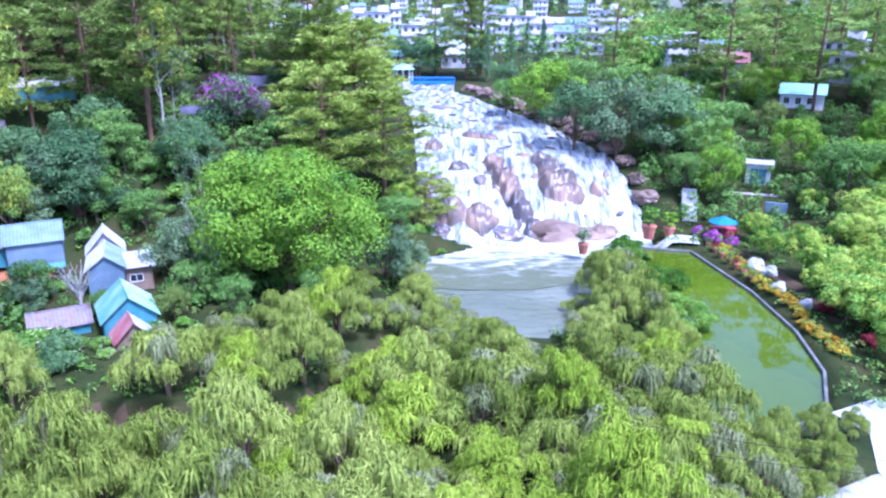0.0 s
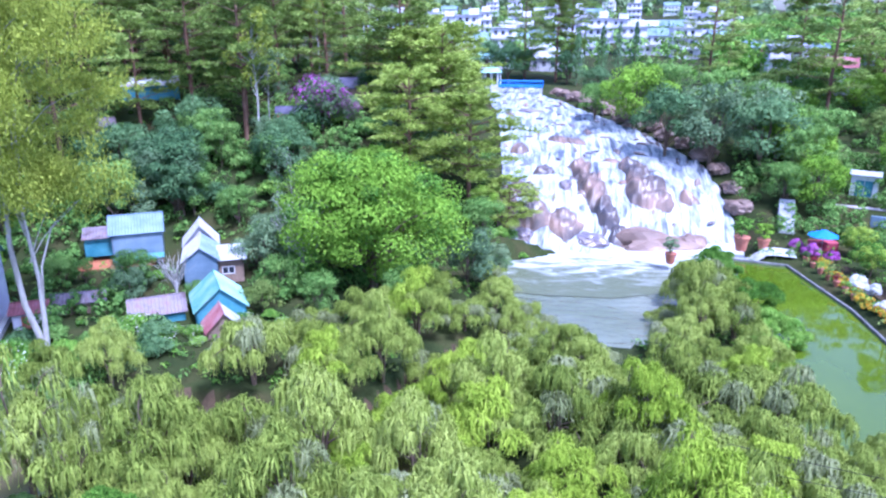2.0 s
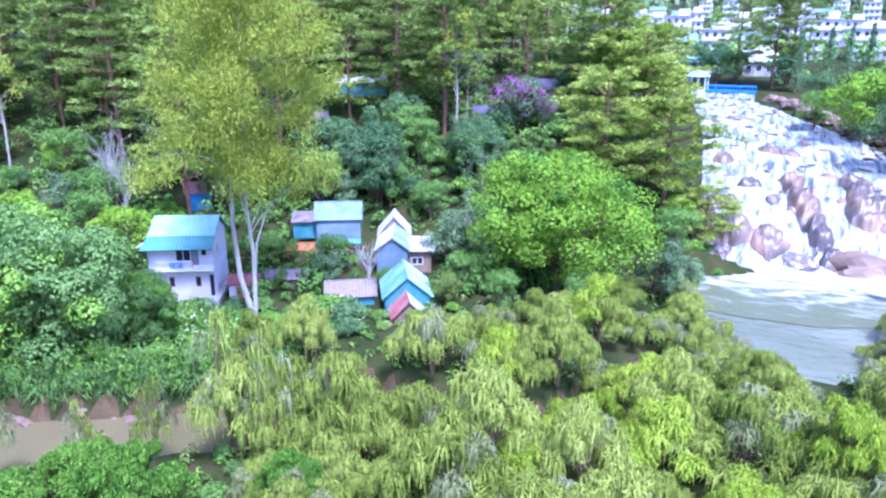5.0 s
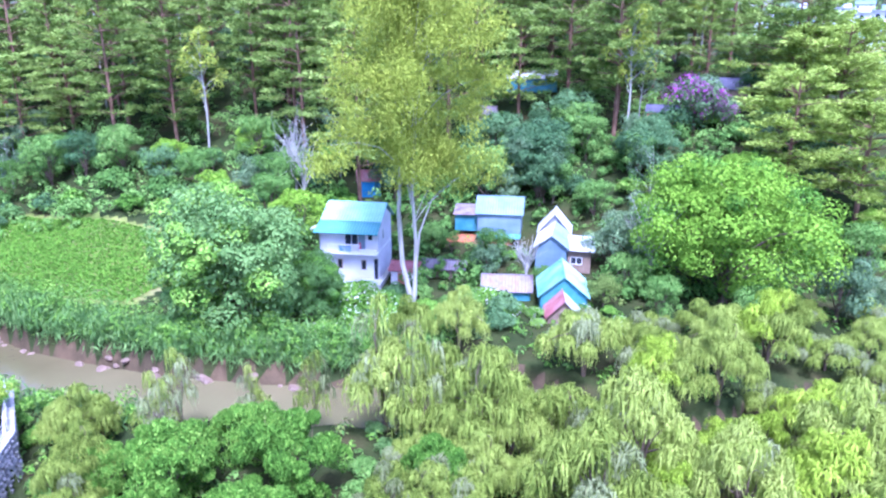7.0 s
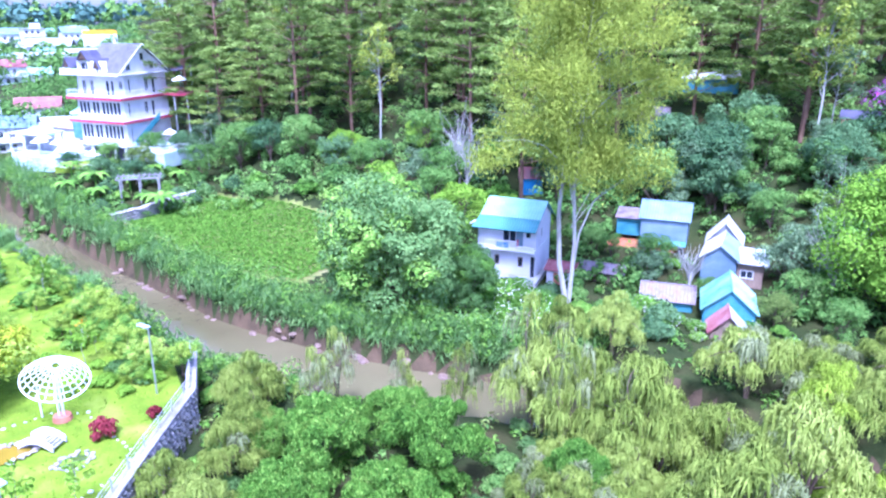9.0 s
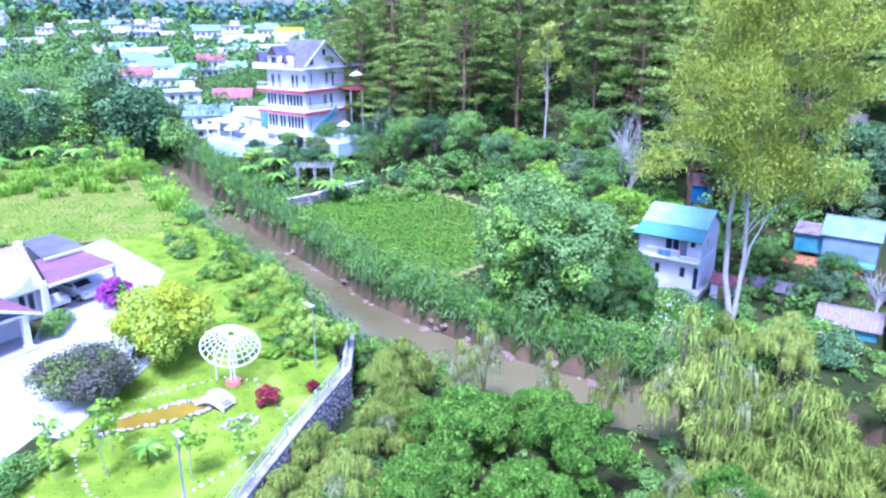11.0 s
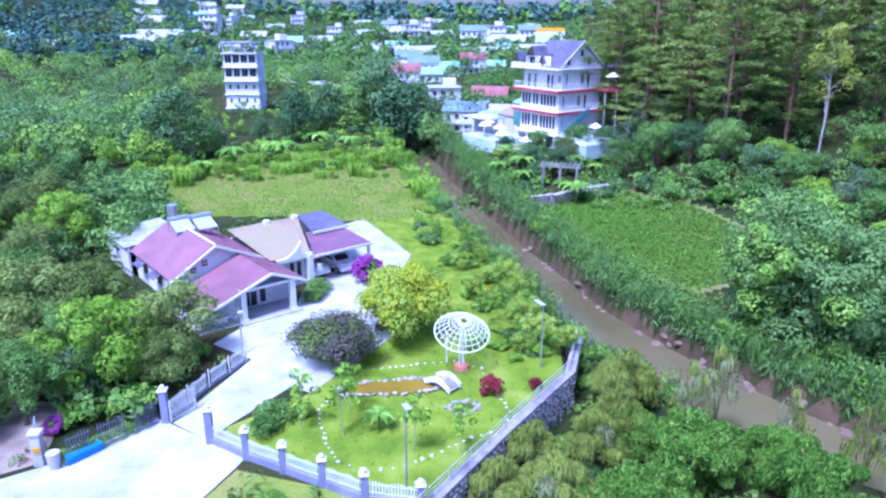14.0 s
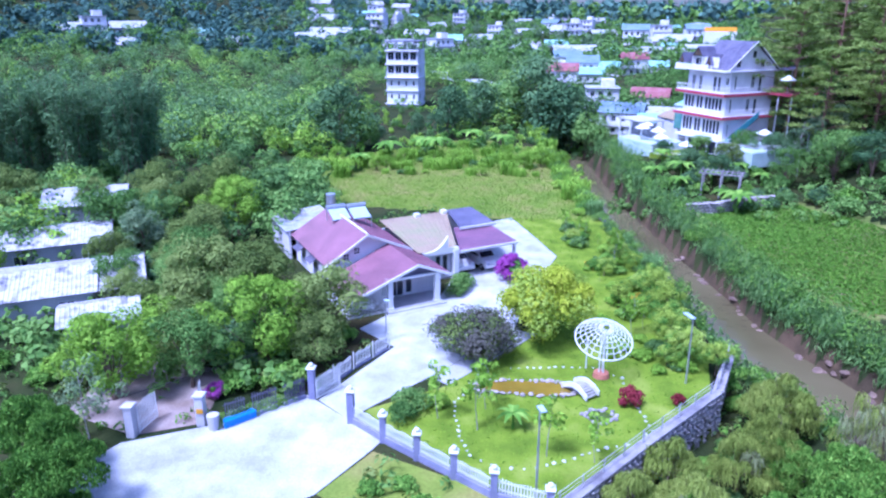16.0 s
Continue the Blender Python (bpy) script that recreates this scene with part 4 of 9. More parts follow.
# ---- villa with maroon roofs ----
def villa():
    ob = empty("villa", "single-storey white villa with maroon sheet roofs and carport", "villa")
    ob.matrix_basis = pose(-51.0, -12.1, 4.0, 0, 0, 122)
    # front wing with the porch: ridge at x 6.4
    ap = 3.7
    sheet("roof", (0.2, 5.4, 1.45), (0.2, -0.2, 1.45), (6.4, -0.2, ap), (6.4, 6.2, ap), M_PINKROOF, ob)
    sheet("roof", (9.3, -0.2, 2.55), (9.3, 6.0, 2.55), (6.4, 6.2, ap), (6.4, -0.2, ap), M_PINKROOF, ob)
    bm = bmesh.new()
    slab(bm, [(0.1, -0.32, 1.4), (0.1, -0.2, 1.4), (6.4, -0.2, ap + 0.04), (6.4, -0.32, ap + 0.04)], 0.22)
    slab(bm, [(9.4, -0.2, 2.5), (9.4, -0.32, 2.5), (6.4, -0.32, ap + 0.04), (6.4, -0.2, ap + 0.04)], 0.22)
    part("fascia", bm, M_WHITE, ob)
    bm = bmesh.new()
    vs = [bm.verts.new(p) for p in ((3.9, 0.1, 2.7), (8.9, 0.1, 2.55), (6.4, 0.1, 3.45), (3.9, 0.2, 2.7), (8.9, 0.2, 2.55), (6.4, 0.2, 3.45))]
    for f in ((0, 1, 2), (5, 4, 3), (0, 3, 4, 1), (1, 4, 5, 2), (2, 5, 3, 0)):
        bm.faces.new([vs[i] for i in f])
    part("gable", bm, M_DARKROOF, ob, "dark slatted porch gable")
    for xx in (3.75, 8.0):
        bm = bmesh.new()
        bar(bm, (xx, -0.1, 0), (xx + 0.45, 0.35, 2.55), 0.03)
        bar(bm, (xx - 0.08, -0.18, 0), (xx + 0.53, 0.43, 0.3), 0.02)
        part("column", bm, M_WHITE, ob)
    bm = bmesh.new()
    bar(bm, (3.7, -0.12, 2.55), (8.6, 0.35, 2.75), 0.02)
    part("beam", bm, M_WHITE, ob)
    bm = bmesh.new()
    bar(bm, (3.6, -0.6, -0.3), (8.8, 3.0, 0.16), 0.02)
    bar(bm, (3.4, -1.1, -0.3), (9.0, -0.6, 0.06), 0.02)
    part("porch_floor", bm, M_GREYPAVE, ob)
    wall(ob, (3.6, 2.4), (9.2, 2.4), 0, 2.6, M_LILAC, ((0.5, 1.2, 0.3, 2.2), (1.35, 2.6, 0.16, 2.3), (2.75, 3.4, 0.3, 2.2)), 0.2)
    wall(ob, (3.6, 5.6), (3.6, 2.4), 0, 2.5, M_LILAC)
    # slatted white screen that follows the low roof
    bm = bmesh.new()
    bar(bm, (0.2, -0.02, 0.0), (3.75, 0.07, 0.1))
    bar(bm, (0.25, -0.03, 0.85), (3.75, -0.004, 0.93))
    slab(bm, [(0.2, -0.04, 1.32), (3.75, -0.04, 2.6), (3.75, 0.08, 2.6), (0.2, 0.08, 1.32)], 0.1)
    bar(bm, (1.6, -0.06, 0.55), (2.5, -0.035, 0.85))
    screen = part("screen", bm, M_WHITE, ob, "white slatted screen under the sloping eave")
    for k in range(26):
        xx = 0.35 + k * 0.13
        bm = bmesh.new()
        bar(bm, (xx, 0.0, 0.05), (xx + 0.05, 0.05, 1.25 + (xx - 0.2) * 0.355))
        part("slat", bm, M_WHITE, screen)
    wall(ob, (0.3, 5.5), (0.3, 0.1), 0, 1.3, M_LILAC)
    # main block, ridge into the depth at x 4.4
    wall(ob, (0.9, 6.2), (4.4, 6.2), 0, 2.7, M_LILAC, (), 0.2, top=4.75)
    wall(ob, (4.4, 6.2), (8.2, 6.2), 0, 4.75, M_LILAC, (), 0.2, top=2.95)
    for xx, zz in ((2.5, 2.75), (3.5, 3.2)):
        bm = bmesh.new()
        bar(bm, (xx - 0.22, 6.13, zz), (xx + 0.22, 6.19, zz + 0.5))
        vent = part("vent_window", bm, M_DARKGLASS, ob, "small dark gable vent")
        bm = bmesh.new()
        bar(bm, (xx - 0.27, 6.1, zz + 0.22), (xx + 0.27, 6.13, zz + 0.28))
        bar(bm, (xx - 0.03, 6.1, zz - 0.04), (xx + 0.03, 6.128, zz + 0.54))
        part("mullion", bm, M_WHITE, vent)
    wall(ob, (0.9, 16.2), (0.9, 6.2), 0, 2.6, M_LILAC, ((2, 3.2, 0.9, 2.1), (5.5, 6.7, 0.9, 2.1)))
    wall(ob, (8.2, 6.2), (8.2, 16.2), 0, 2.9, M_LILAC)
    wall(ob, (8.2, 16.2), (0.9, 16.2), 0, 2.6, M_LILAC)
    sheet("roof", (0.5, 16.4, 2.55), (0.5, 5.8, 2.55), (4.4, 5.8, 4.85), (4.4, 16.4, 4.85), M_PINKROOF, ob)
    sheet("roof", (8.6, 5.8, 2.95), (8.6, 16.4, 2.95), (4.4, 16.4, 4.85), (4.4, 5.8, 4.85), M_PINKROOF, ob)
    bm = bmesh.new()
    slab(bm, [(4.4, 5.66, 4.92), (4.4, 5.8, 4.92), (8.7, 5.8, 3.0), (8.7, 5.66, 3.0)], 0.22)
    slab(bm, [(0.4, 5.66, 2.55), (0.4, 5.8, 2.55), (4.4, 5.8, 4.92), (4.4, 5.66, 4.92)], 0.2)
    rod(bm, (4.4, 5.7, 4.95), (4.4, 16.4, 4.95), 0.1)
    part("fascia", bm, M_WHITE, ob)
    for yy in (9.0, 12.8):
        sheet("awning", (0.0, yy + 1.6, 1.95), (0.0, yy, 1.95), (0.86, yy, 2.3), (0.86, yy + 1.6, 2.3), M_DARKROOF, ob)
    # rear block under pale sheeting
    wall(ob, (0.3, 22.8), (0.3, 16.4), 0, 2.8, M_LILAC, ((2.5, 3.6, 1.0, 2.0),))
    wall(ob, (5.4, 16.45), (5.4, 22.8), 0, 3.1, M_LILAC)
    wall(ob, (5.4, 22.8), (0.3, 22.8), 0, 2.8, M_LILAC)
    sheet("rear_roof", (0.0, 23.2, 2.9), (0.0, 16.42, 2.9), (5.6, 16.42, 3.3), (5.6, 23.2, 3.3), M_WHITEROOF, ob, "pale low rear roof")
    # broad low tan roof and the entrance wall
    wall(ob, (8.4, 4.8), (12.2, 4.8), 0, 2.75, M_LILAC, ((2.0, 2.6, 0.3, 2.3), (2.7, 3.3, 0.3, 2.3)))
    wall(ob, (12.2, 4.8), (12.2, 13.2), 0, 2.9, M_LILAC)
    wall(ob, (12.2, 13.2), (8.4, 13.2), 0, 2.9, M_LILAC)
    sheet("tan_roof", (8.6, 4.4, 2.95), (12.4, 4.4, 2.95), (16.0, 13.4, 3.7), (8.6, 13.4, 3.7), M_TANROOF, ob, "wide low tan roof")
    bm = bmesh.new()
    for k in range(8):
        t0, t1 = k / 8, (k + 1) / 8
        z0, z1 = 2.9 + 1.3 * t0 ** 3, 2.9 + 1.3 * t1 ** 3
        vs = []
        for t, zz in ((t0, z0), (t1, z1)):
            for yy in (4.15, 4.4):
                vs += [bm.verts.new((9.0 + 2.4 * t, yy, 2.6)), bm.verts.new((9.0 + 2.4 * t, yy, zz))]
        for f in ((0, 4, 5, 1), (3, 7, 6, 2), (1, 5, 7, 3), (0, 2, 6, 4)):
            bm.faces.new([vs[i] for i in f])
    bar(bm, (11.4, 4.15, 2.6), (12.5, 4.4, 3.05))
    part("parapet", bm, M_WHITE, ob, "curved white parapet")
    bm = bmesh.new()
    bar(bm, (11.95, 4.0, 0), (12.45, 4.75, 2.9), 0.02)
    part("pier", bm, M_WHITE, ob)
    bm = bmesh.new()
    for xx in (12.2, 15.2):
        bar(bm, (xx, 12.7, 3.3), (xx + 0.55, 13.3, 4.0), 0.05)
    part("chimney", bm, M_WHITE, ob)
    # carport
    sheet("carport_roof", (12.5, 3.9, 2.75), (18.6, 3.9, 2.75), (18.6, 9.6, 3.1), (14.8, 9.6, 3.1), M_MAROON, ob)
    sheet("carport_roof", (15.0, 8.6, 3.3), (19.0, 8.6, 3.3), (19.0, 13.6, 3.75), (16.1, 13.6, 3.75), M_DARKROOF, ob)
    bm = bmesh.new()
    bar(bm, (12.5, 3.76, 2.58), (18.6, 3.88, 2.8), 0.01)
    bar(bm, (15.0, 8.44, 3.15), (19.0, 8.58, 3.4), 0.01)
    part("fascia", bm, M_WHITE, ob)
    for px, py in ((18.4, 4.2), (18.4, 9.4), (18.8, 13.3)):
        bm = bmesh.new()
        bar(bm, (px - 0.12, py - 0.12, 0), (px + 0.12, py + 0.12, 2.7 + (py - 4.2) * 0.06))
        part("post", bm, M_WHITE, ob)
    wall(ob, (19.0, 13.5), (12.3, 13.5), 0, 3.3, M_LILAC)
    # solar water heaters
    for xx, yy in ((4.3, 13.4), (6.2, 13.0)):
        bm = bmesh.new()
        slab(bm, [(xx - 0.85, yy - 1.4, 4.75), (xx + 0.85, yy - 1.4, 4.75), (xx + 0.85, yy + 0.3, 5.4), (xx - 0.85, yy + 0.3, 5.4)], 0.1)
        heater = part("solar_heater", bm, M_PANEL, ob, "tilted pale solar collector")
        bm = bmesh.new()
        rod(bm, (xx - 0.95, yy + 0.4, 5.5), (xx + 0.95, yy + 0.4, 5.5), 0.24, 10)
        part("tank", bm, M_METAL, heater)
        for px in (xx - 0.9, xx + 0.9):
            for py, top in ((yy + 0.4, 5.6), (yy - 1.3, 4.7)):
                bm = bmesh.new()
                rod(bm, (px, py, 3.6), (px, py, top), 0.04)
                part("leg", bm, M_METAL, heater)
    bm = bmesh.new()
    rod(bm, (4.4, 15.4, 5.3), (4.4, 15.4, 6.4), 0.48, 12)
    tank = part("water_tank", bm, M_METAL, ob, "upright steel roof tank")
    bm = bmesh.new()
    for a in range(4):
        px, py = 4.4 + 0.4 * math.cos(a * 1.57), 15.4 + 0.45 * math.sin(a * 1.57)
        rod(bm, (px, py, 3.9), (px, py, 5.4), 0.04)
    part("stand", bm, M_METAL, tank)


villa()


def car(x, y, turn, label):
    ob = empty("car", label, "car")
    ob.matrix_basis = pose(x, y, 4.05, 0, 0, turn)
    bm = bmesh.new()
    prof = [(-2.15, 0.35), (-2.2, 0.75), (-1.9, 0.98), (-1.15, 1.08), (-0.5, 1.48), (0.9, 1.5), (1.6, 1.1), (2.1, 1.0), (2.2, 0.7), (2.15, 0.35)]
    rings = []
    for yy, k in ((-0.88, 0.94), (-0.82, 1.0), (0.82, 1.0), (0.88, 0.94)):
        rings.append([bm.verts.new((px, yy * (0.86 if pz > 1.2 else 1), 0.3 + (pz - 0.3) * k)) for px, pz in prof])
    for a, b in zip(rings, rings[1:]):
        for i in range(len(prof)):
            j = (i + 1) % len(prof)
            bm.faces.new((a[i], a[j], b[j], b[i]))
    bm.faces.new(rings[0][::-1])
    bm.faces.new(rings[-1])
    part("body", bm, M_CAR, ob)
    bm = bmesh.new()
    slab(bm, [(-1.1, -0.72, 1.12), (-0.55, -0.66, 1.46), (-0.55, 0.66, 1.46), (-1.1, 0.72, 1.12)], -0.02)
    part("windscreen", bm, M_DARKGLASS, ob)
    for s in (-1, 1):
        bm = bmesh.new()
        bar(bm, (-0.7, s * 0.8, 1.08), (1.2, s * 0.845, 1.38), 0.02)
        part("side_window", bm, M_DARKGLASS, ob)
        bm = bmesh.new()
        bar(bm, (-2.23, s * 0.7 - 0.15, 0.68), (-2.15, s * 0.7 + 0.15, 0.82), 0.01)
        part("headlight", bm, M_PANEL, ob)
        for px in (-1.35, 1.35):
            bm = bmesh.new()
            rod(bm, (px, s * 0.74, 0.32), (px, s * 0.92, 0.32), 0.32, 14)
            wh = part("wheel", bm, M_TYRE, ob)
            bm = bmesh.new()
            rod(bm, (px, s * 0.9, 0.32), (px, s * 0.935, 0.32), 0.2, 10)
            part("rim", bm, M_METAL, wh)
    return ob


car(-64.2, -4.2, 212, "white car parked under the carport roof")
car(-65.1, -1.8, 216, "white car parked beside the other in the carport")


# ---- hotel on its terraces ----
def umbrella(x, y, z, w=2.6, h=2.4, mat=None, label="white square parasol on the terrace"):
    ob = empty("parasol", label, "parasol", "terrace parasols")
    ob.matrix_basis = pose(x, y, z)
    bm = bmesh.new()
    rod(bm, (0, 0, -0.3), (0, 0, h), 0.04)
    part("pole", bm, M_METAL, ob)
    bm = bmesh.new()
    bmesh.ops.create_cone(bm, cap_ends=True, segments=8, radius1=w / 2, radius2=0.05, depth=0.7, matrix=Matrix.Translation((0, 0, h)))
    part("canopy", bm, mat or M_WHITE, ob)
    return ob


def hotel():
    ob = empty("hotel", "white four-storey hotel with red bands and a slate-violet roof", "hotel")
    ob.matrix_basis = pose(-123.6, 29.7, 1.3, 0, 0, 28) @ Matrix.Diagonal((0.9, 0.9, 0.92, 1))
    w, d = 10.4, 10.4
    floors = ((7.4, 11.0), (11.4, 14.8), (15.2, 18.6))
    for k, (z0, z1) in enumerate(floors):
        s = 0.0 if k < 2 else 0.6
        if k < 2:
            ops = [(0.3 + i * 0.85 + (0.45 if i > 2 else 0) + (0.4 if i > 4 else 0), 1.05 + i * 0.85 + (0.45 if i > 2 else 0) + (0.4 if i > 4 else 0), z0 + 0.7, z1 - 0.55) for i in range(10)]
        else:
            ops = [(1.0, 1.9, z0 + 0.1, z1 - 0.9), (2.8, 3.6, z0 + 0.1, z1 - 0.9), (6.3, 7.1, z0 + 0.1, z1 - 0.9), (7.4, 8.1, z0 + 0.1, z1 - 0.9), (9.2, 10.0, z0 + 1.2, z1 - 0.9)]
        wall(ob, (0, s), (w, s), z0, z1, M_LILAC, ops, 0.25)
        side = ((0.6, 1.3, z0 + 0.5, z1 - 0.6), (4.3, 5.4, z0 + 0.6, z1 - 0.7), (6.0, 7.0, z0 + 0.1, z1 - 0.7)) if k != 0 else ((0.6, 1.2, z0 + 0.3, z1 - 1.0),)
        wall(ob, (w, s + 0.25), (w, d - 0.25), z0, z1, M_LILAC, [(a, b - 0.25, c, e) for a, b, c, e in side], 0.25)
        wall(ob, (w, d), (0, d), z0, z1, M_LILAC, (), 0.25)
        wall(ob, (0, d - 0.25), (0, s + 0.25), z0, z1, M_LILAC, (), 0.25)
    for k, zb in enumerate((11.0, 14.8)):
        bm = bmesh.new()
        bar(bm, (-1.3, -1.0, zb), (w + 0.5, d + 0.2, zb + 0.36), 0.03)
        part("balcony_floor", bm, M_LILAC, ob)
        bm = bmesh.new()
        bar(bm, (-1.35, -1.06, zb - 0.18), (w + 0.56, -1.0 + 0.0, zb + 0.3))
        bar(bm, (w + 0.5, -1.0, zb - 0.18), (w + 0.56, d + 0.2, zb + 0.3))
        bar(bm, (-1.36, -1.0, zb - 0.18), (-1.3, d, zb + 0.3))
        part("red_band", bm, M_REDTRIM, ob)
        railing(ob, [(-1.2, d - 1), (-1.2, -0.9), (w + 0.42, -0.9), (w + 0.42, d)], zb + 0.36, 0.95, 0.45, M_WHITE, 0.03)
    bm = bmesh.new()
    bar(bm, (-1.8, -1.3, 18.6), (w + 0.7, d + 0.3, 18.9), 0.03)
    part("cornice", bm, M_LILAC, ob)
    wall(ob, (-1.7, -1.2), (w * 0.62, -1.2), 18.9, 19.6, M_LILAC, (), 0.15, name="parapet")
    # big cross roof: gable towards the side, slope towards the front
    wall(ob, (w, 0), (w, d / 2), 18.9, 19.3, M_LILAC, ((1.4, 2.4, 19.3, 20.6),), 0.25, top=23.2)
    wall(ob, (w, d / 2), (w, d), 18.9, 23.2, M_LILAC, ((1.6, 2.6, 19.3, 20.6),), 0.25, top=19.3)
    bm = bmesh.new()
    bar(bm, (w + 0.005, d / 2 - 0.35, 20.9), (w + 0.06, d / 2 + 0.35, 22.0), 0.02)
    part("gable_window", bm, M_DARKGLASS, ob)
    sheet("roof", (2.0, -0.6, 18.95), (w + 0.4, -0.6, 18.95), (w + 0.4, d / 2, 23.5), (2.0, d / 2, 23.5), M_DARKROOF, ob, pitch=0.5)
    sheet("roof", (w + 0.4, d + 0.6, 18.95), (2.0, d + 0.6, 18.95), (2.0, d / 2, 23.5), (w + 0.4, d / 2, 23.5), M_DARKROOF, ob, pitch=0.5)
    wall(ob, (2.1, d), (2.1, d / 2), 18.9, 19.3, M_LILAC, (), 0.2, top=23.2)
    wall(ob, (2.1, d / 2), (2.1, 0), 18.9, 23.2, M_LILAC, (), 0.2, top=19.3)
    bm = bmesh.new()
    slab(bm, [(w + 0.42, -0.7, 18.9), (w + 0.55, -0.7, 18.9), (w + 0.55, d / 2, 23.6), (w + 0.42, d / 2, 23.6)], 0.2)
    slab(bm, [(w + 0.55, d + 0.7, 18.9), (w + 0.42, d + 0.7, 18.9), (w + 0.42, d / 2, 23.6), (w + 0.55, d / 2, 23.6)], 0.2)
    part("barge_board", bm, M_WHITE, ob)
    for xx, ww, top in ((-0.6, 1.6, 21.4), (3.3, 2.6, 22.6), (6.2, 1.4, 21.3)):
        bm = bmesh.new()
        for s in (-1, 1):
            slab(bm, [(xx + s * ww / 2, -0.9, top - 1.6), (xx, -0.9, top), (xx, 2.6, top), (xx + s * ww / 2, 2.6, top - 1.6)][:: s], 0.12)
        dm = part("dormer", bm, M_DARKROOF, ob)
        bm = bmesh.new()
        vs = [bm.verts.new(p) for p in ((xx - ww / 2 + 0.1, -0.7, top - 1.55), (xx + ww / 2 - 0.1, -0.7, top - 1.55), (xx, -0.7, top - 0.15))]
        bm.faces.new(vs)
        bmesh.ops.solidify(bm, geom=bm.faces[:], thickness=0.1)
        part("dormer_front", bm, M_WOOD, dm)
        for s in (-1, 1):
            bm = bmesh.new()
            bar(bm, (xx + s * (ww / 2 - 0.12) - 0.1, -0.8, 18.9), (xx + s * (ww / 2 - 0.12) + 0.1, -0.6, top - 1.65))
            part("dormer_post", bm, M_WHITE, dm)
    wall(ob, (2.0, -0.3), (8.0, -0.3), 18.9, 20.9, M_LILAC, ((0.3, 2.4, 19.3, 20.7), (3.6, 4.6, 19.3, 20.7)), 0.15)
    sheet("side_canopy", (w + 0.6, d - 0.3, 18.9), (w + 3.2, d - 0.3, 18.9), (w + 3.2, d + 3.6, 19.5), (w + 0.6, d + 3.6, 19.5), M_DARKROOF, ob)
    for px in (w + 0.8, w + 3.0):
        bm = bmesh.new()
        rod(bm, (px, d + 3.3, 15), (px, d + 3.3, 19.4), 0.08)
        part("canopy_post", bm, M_WHITE, ob)
    # undercroft, a dark block standing in for its shade, and its posts
    bm = bmesh.new()
    bar(bm, (0.4, 1.6, 4.0), (w - 0.4, d - 0.4, 7.35))
    part("undercroft", bm, M_DARKROOF, ob, "dark block in place of the shaded undercroft")
    bm = bmesh.new()
    bar(bm, (-0.4, -1.0, 7.0), (w + 0.5, d, 7.36), 0.03)
    part("ground_slab", bm, M_LILAC, ob)
    for i in range(5):
        bm = bmesh.new()
        bar(bm, (0.1 + i * (w - 0.5) / 4, -0.8, 4.0), (0.4 + i * (w - 0.5) / 4, -0.5, 7.0))
        part("post", bm, M_WHITE, ob)
    # side stair and decks
    bm = bmesh.new()
    for k in range(14):
        bar(bm, (w + 0.6 + k * 0.02, -0.2 + k * 0.42, 7.2 + k * 0.27), (w + 1.9, 0.25 + k * 0.42, 7.45 + k * 0.27))
    part("stair", bm, M_TURQ, ob, "turquoise outside stair")
    bm = bmesh.new()
    slab(bm, [(w + 1.9, -0.3, 8.3), (w + 2.0, -0.3, 8.3), (w + 2.0, 5.9, 12.2), (w + 1.9, 5.9, 12.2)], 1.0)
    part("stair_rail", bm, M_TURQ, ob)
    bm = bmesh.new()
    bar(bm, (w + 0.58, d - 1.5, 14.9), (w + 5.8, d + 4.5, 15.2), 0.03)
    bar(bm, (w + 0.58, d - 1.56, 14.75), (w + 5.85, d - 1.5, 15.15))
    part("deck", bm, M_REDTRIM, ob)
    for px, py in ((w + 5.4, d - 1.2), (w + 5.4, d + 4.2), (w + 2.6, d - 1.2)):
        bm = bmesh.new()
        rod(bm, (px, py, 5), (px, py, 14.9), 0.14)
        part("deck_post", bm, M_GREYWALL, ob)
    railing(ob, [(w + 0.7, d - 1.4), (w + 5.7, d - 1.4), (w + 5.7, d + 4.4)], 15.2, 0.9, 0.5, M_REDROOF, 0.04)
    return ob


hot = hotel()
HM = hot.matrix_basis


def hloc(x, y, z):
    return HM @ Vector((x, y, z))


for x, y, z in ((14.8, 9.0, 15.2), (16.8, 3.0, 7.0), (-3.5, -5.2, 6.2), (-2.0, -7.2, 6.0), (1.2, -6.2, 5.8), (9.5, -6.8, 4.6), (4.2, -8.0, 5.2)):
    umbrella(*hloc(x, y, z))


def terrace(label, x0, y0, x1, y1, z, h, mat, rail=M_WHITE):
    ob = empty("terrace", label, "terrace", kind="structure")
    ob.matrix_basis = HM
    bm = bmesh.new()
    bar(bm, (x0, y0, z - h), (x1, y1, z), 0.05)
    part("platform", bm, mat, ob)
    railing(ob, [(x0 + 0.1, y1 - 0.1), (x0 + 0.1, y0 + 0.1), (x1 - 0.1, y0 + 0.1), (x1 - 0.1, y1 - 0.1)], z, 0.9, 0.5, rail, 0.035)
    return ob


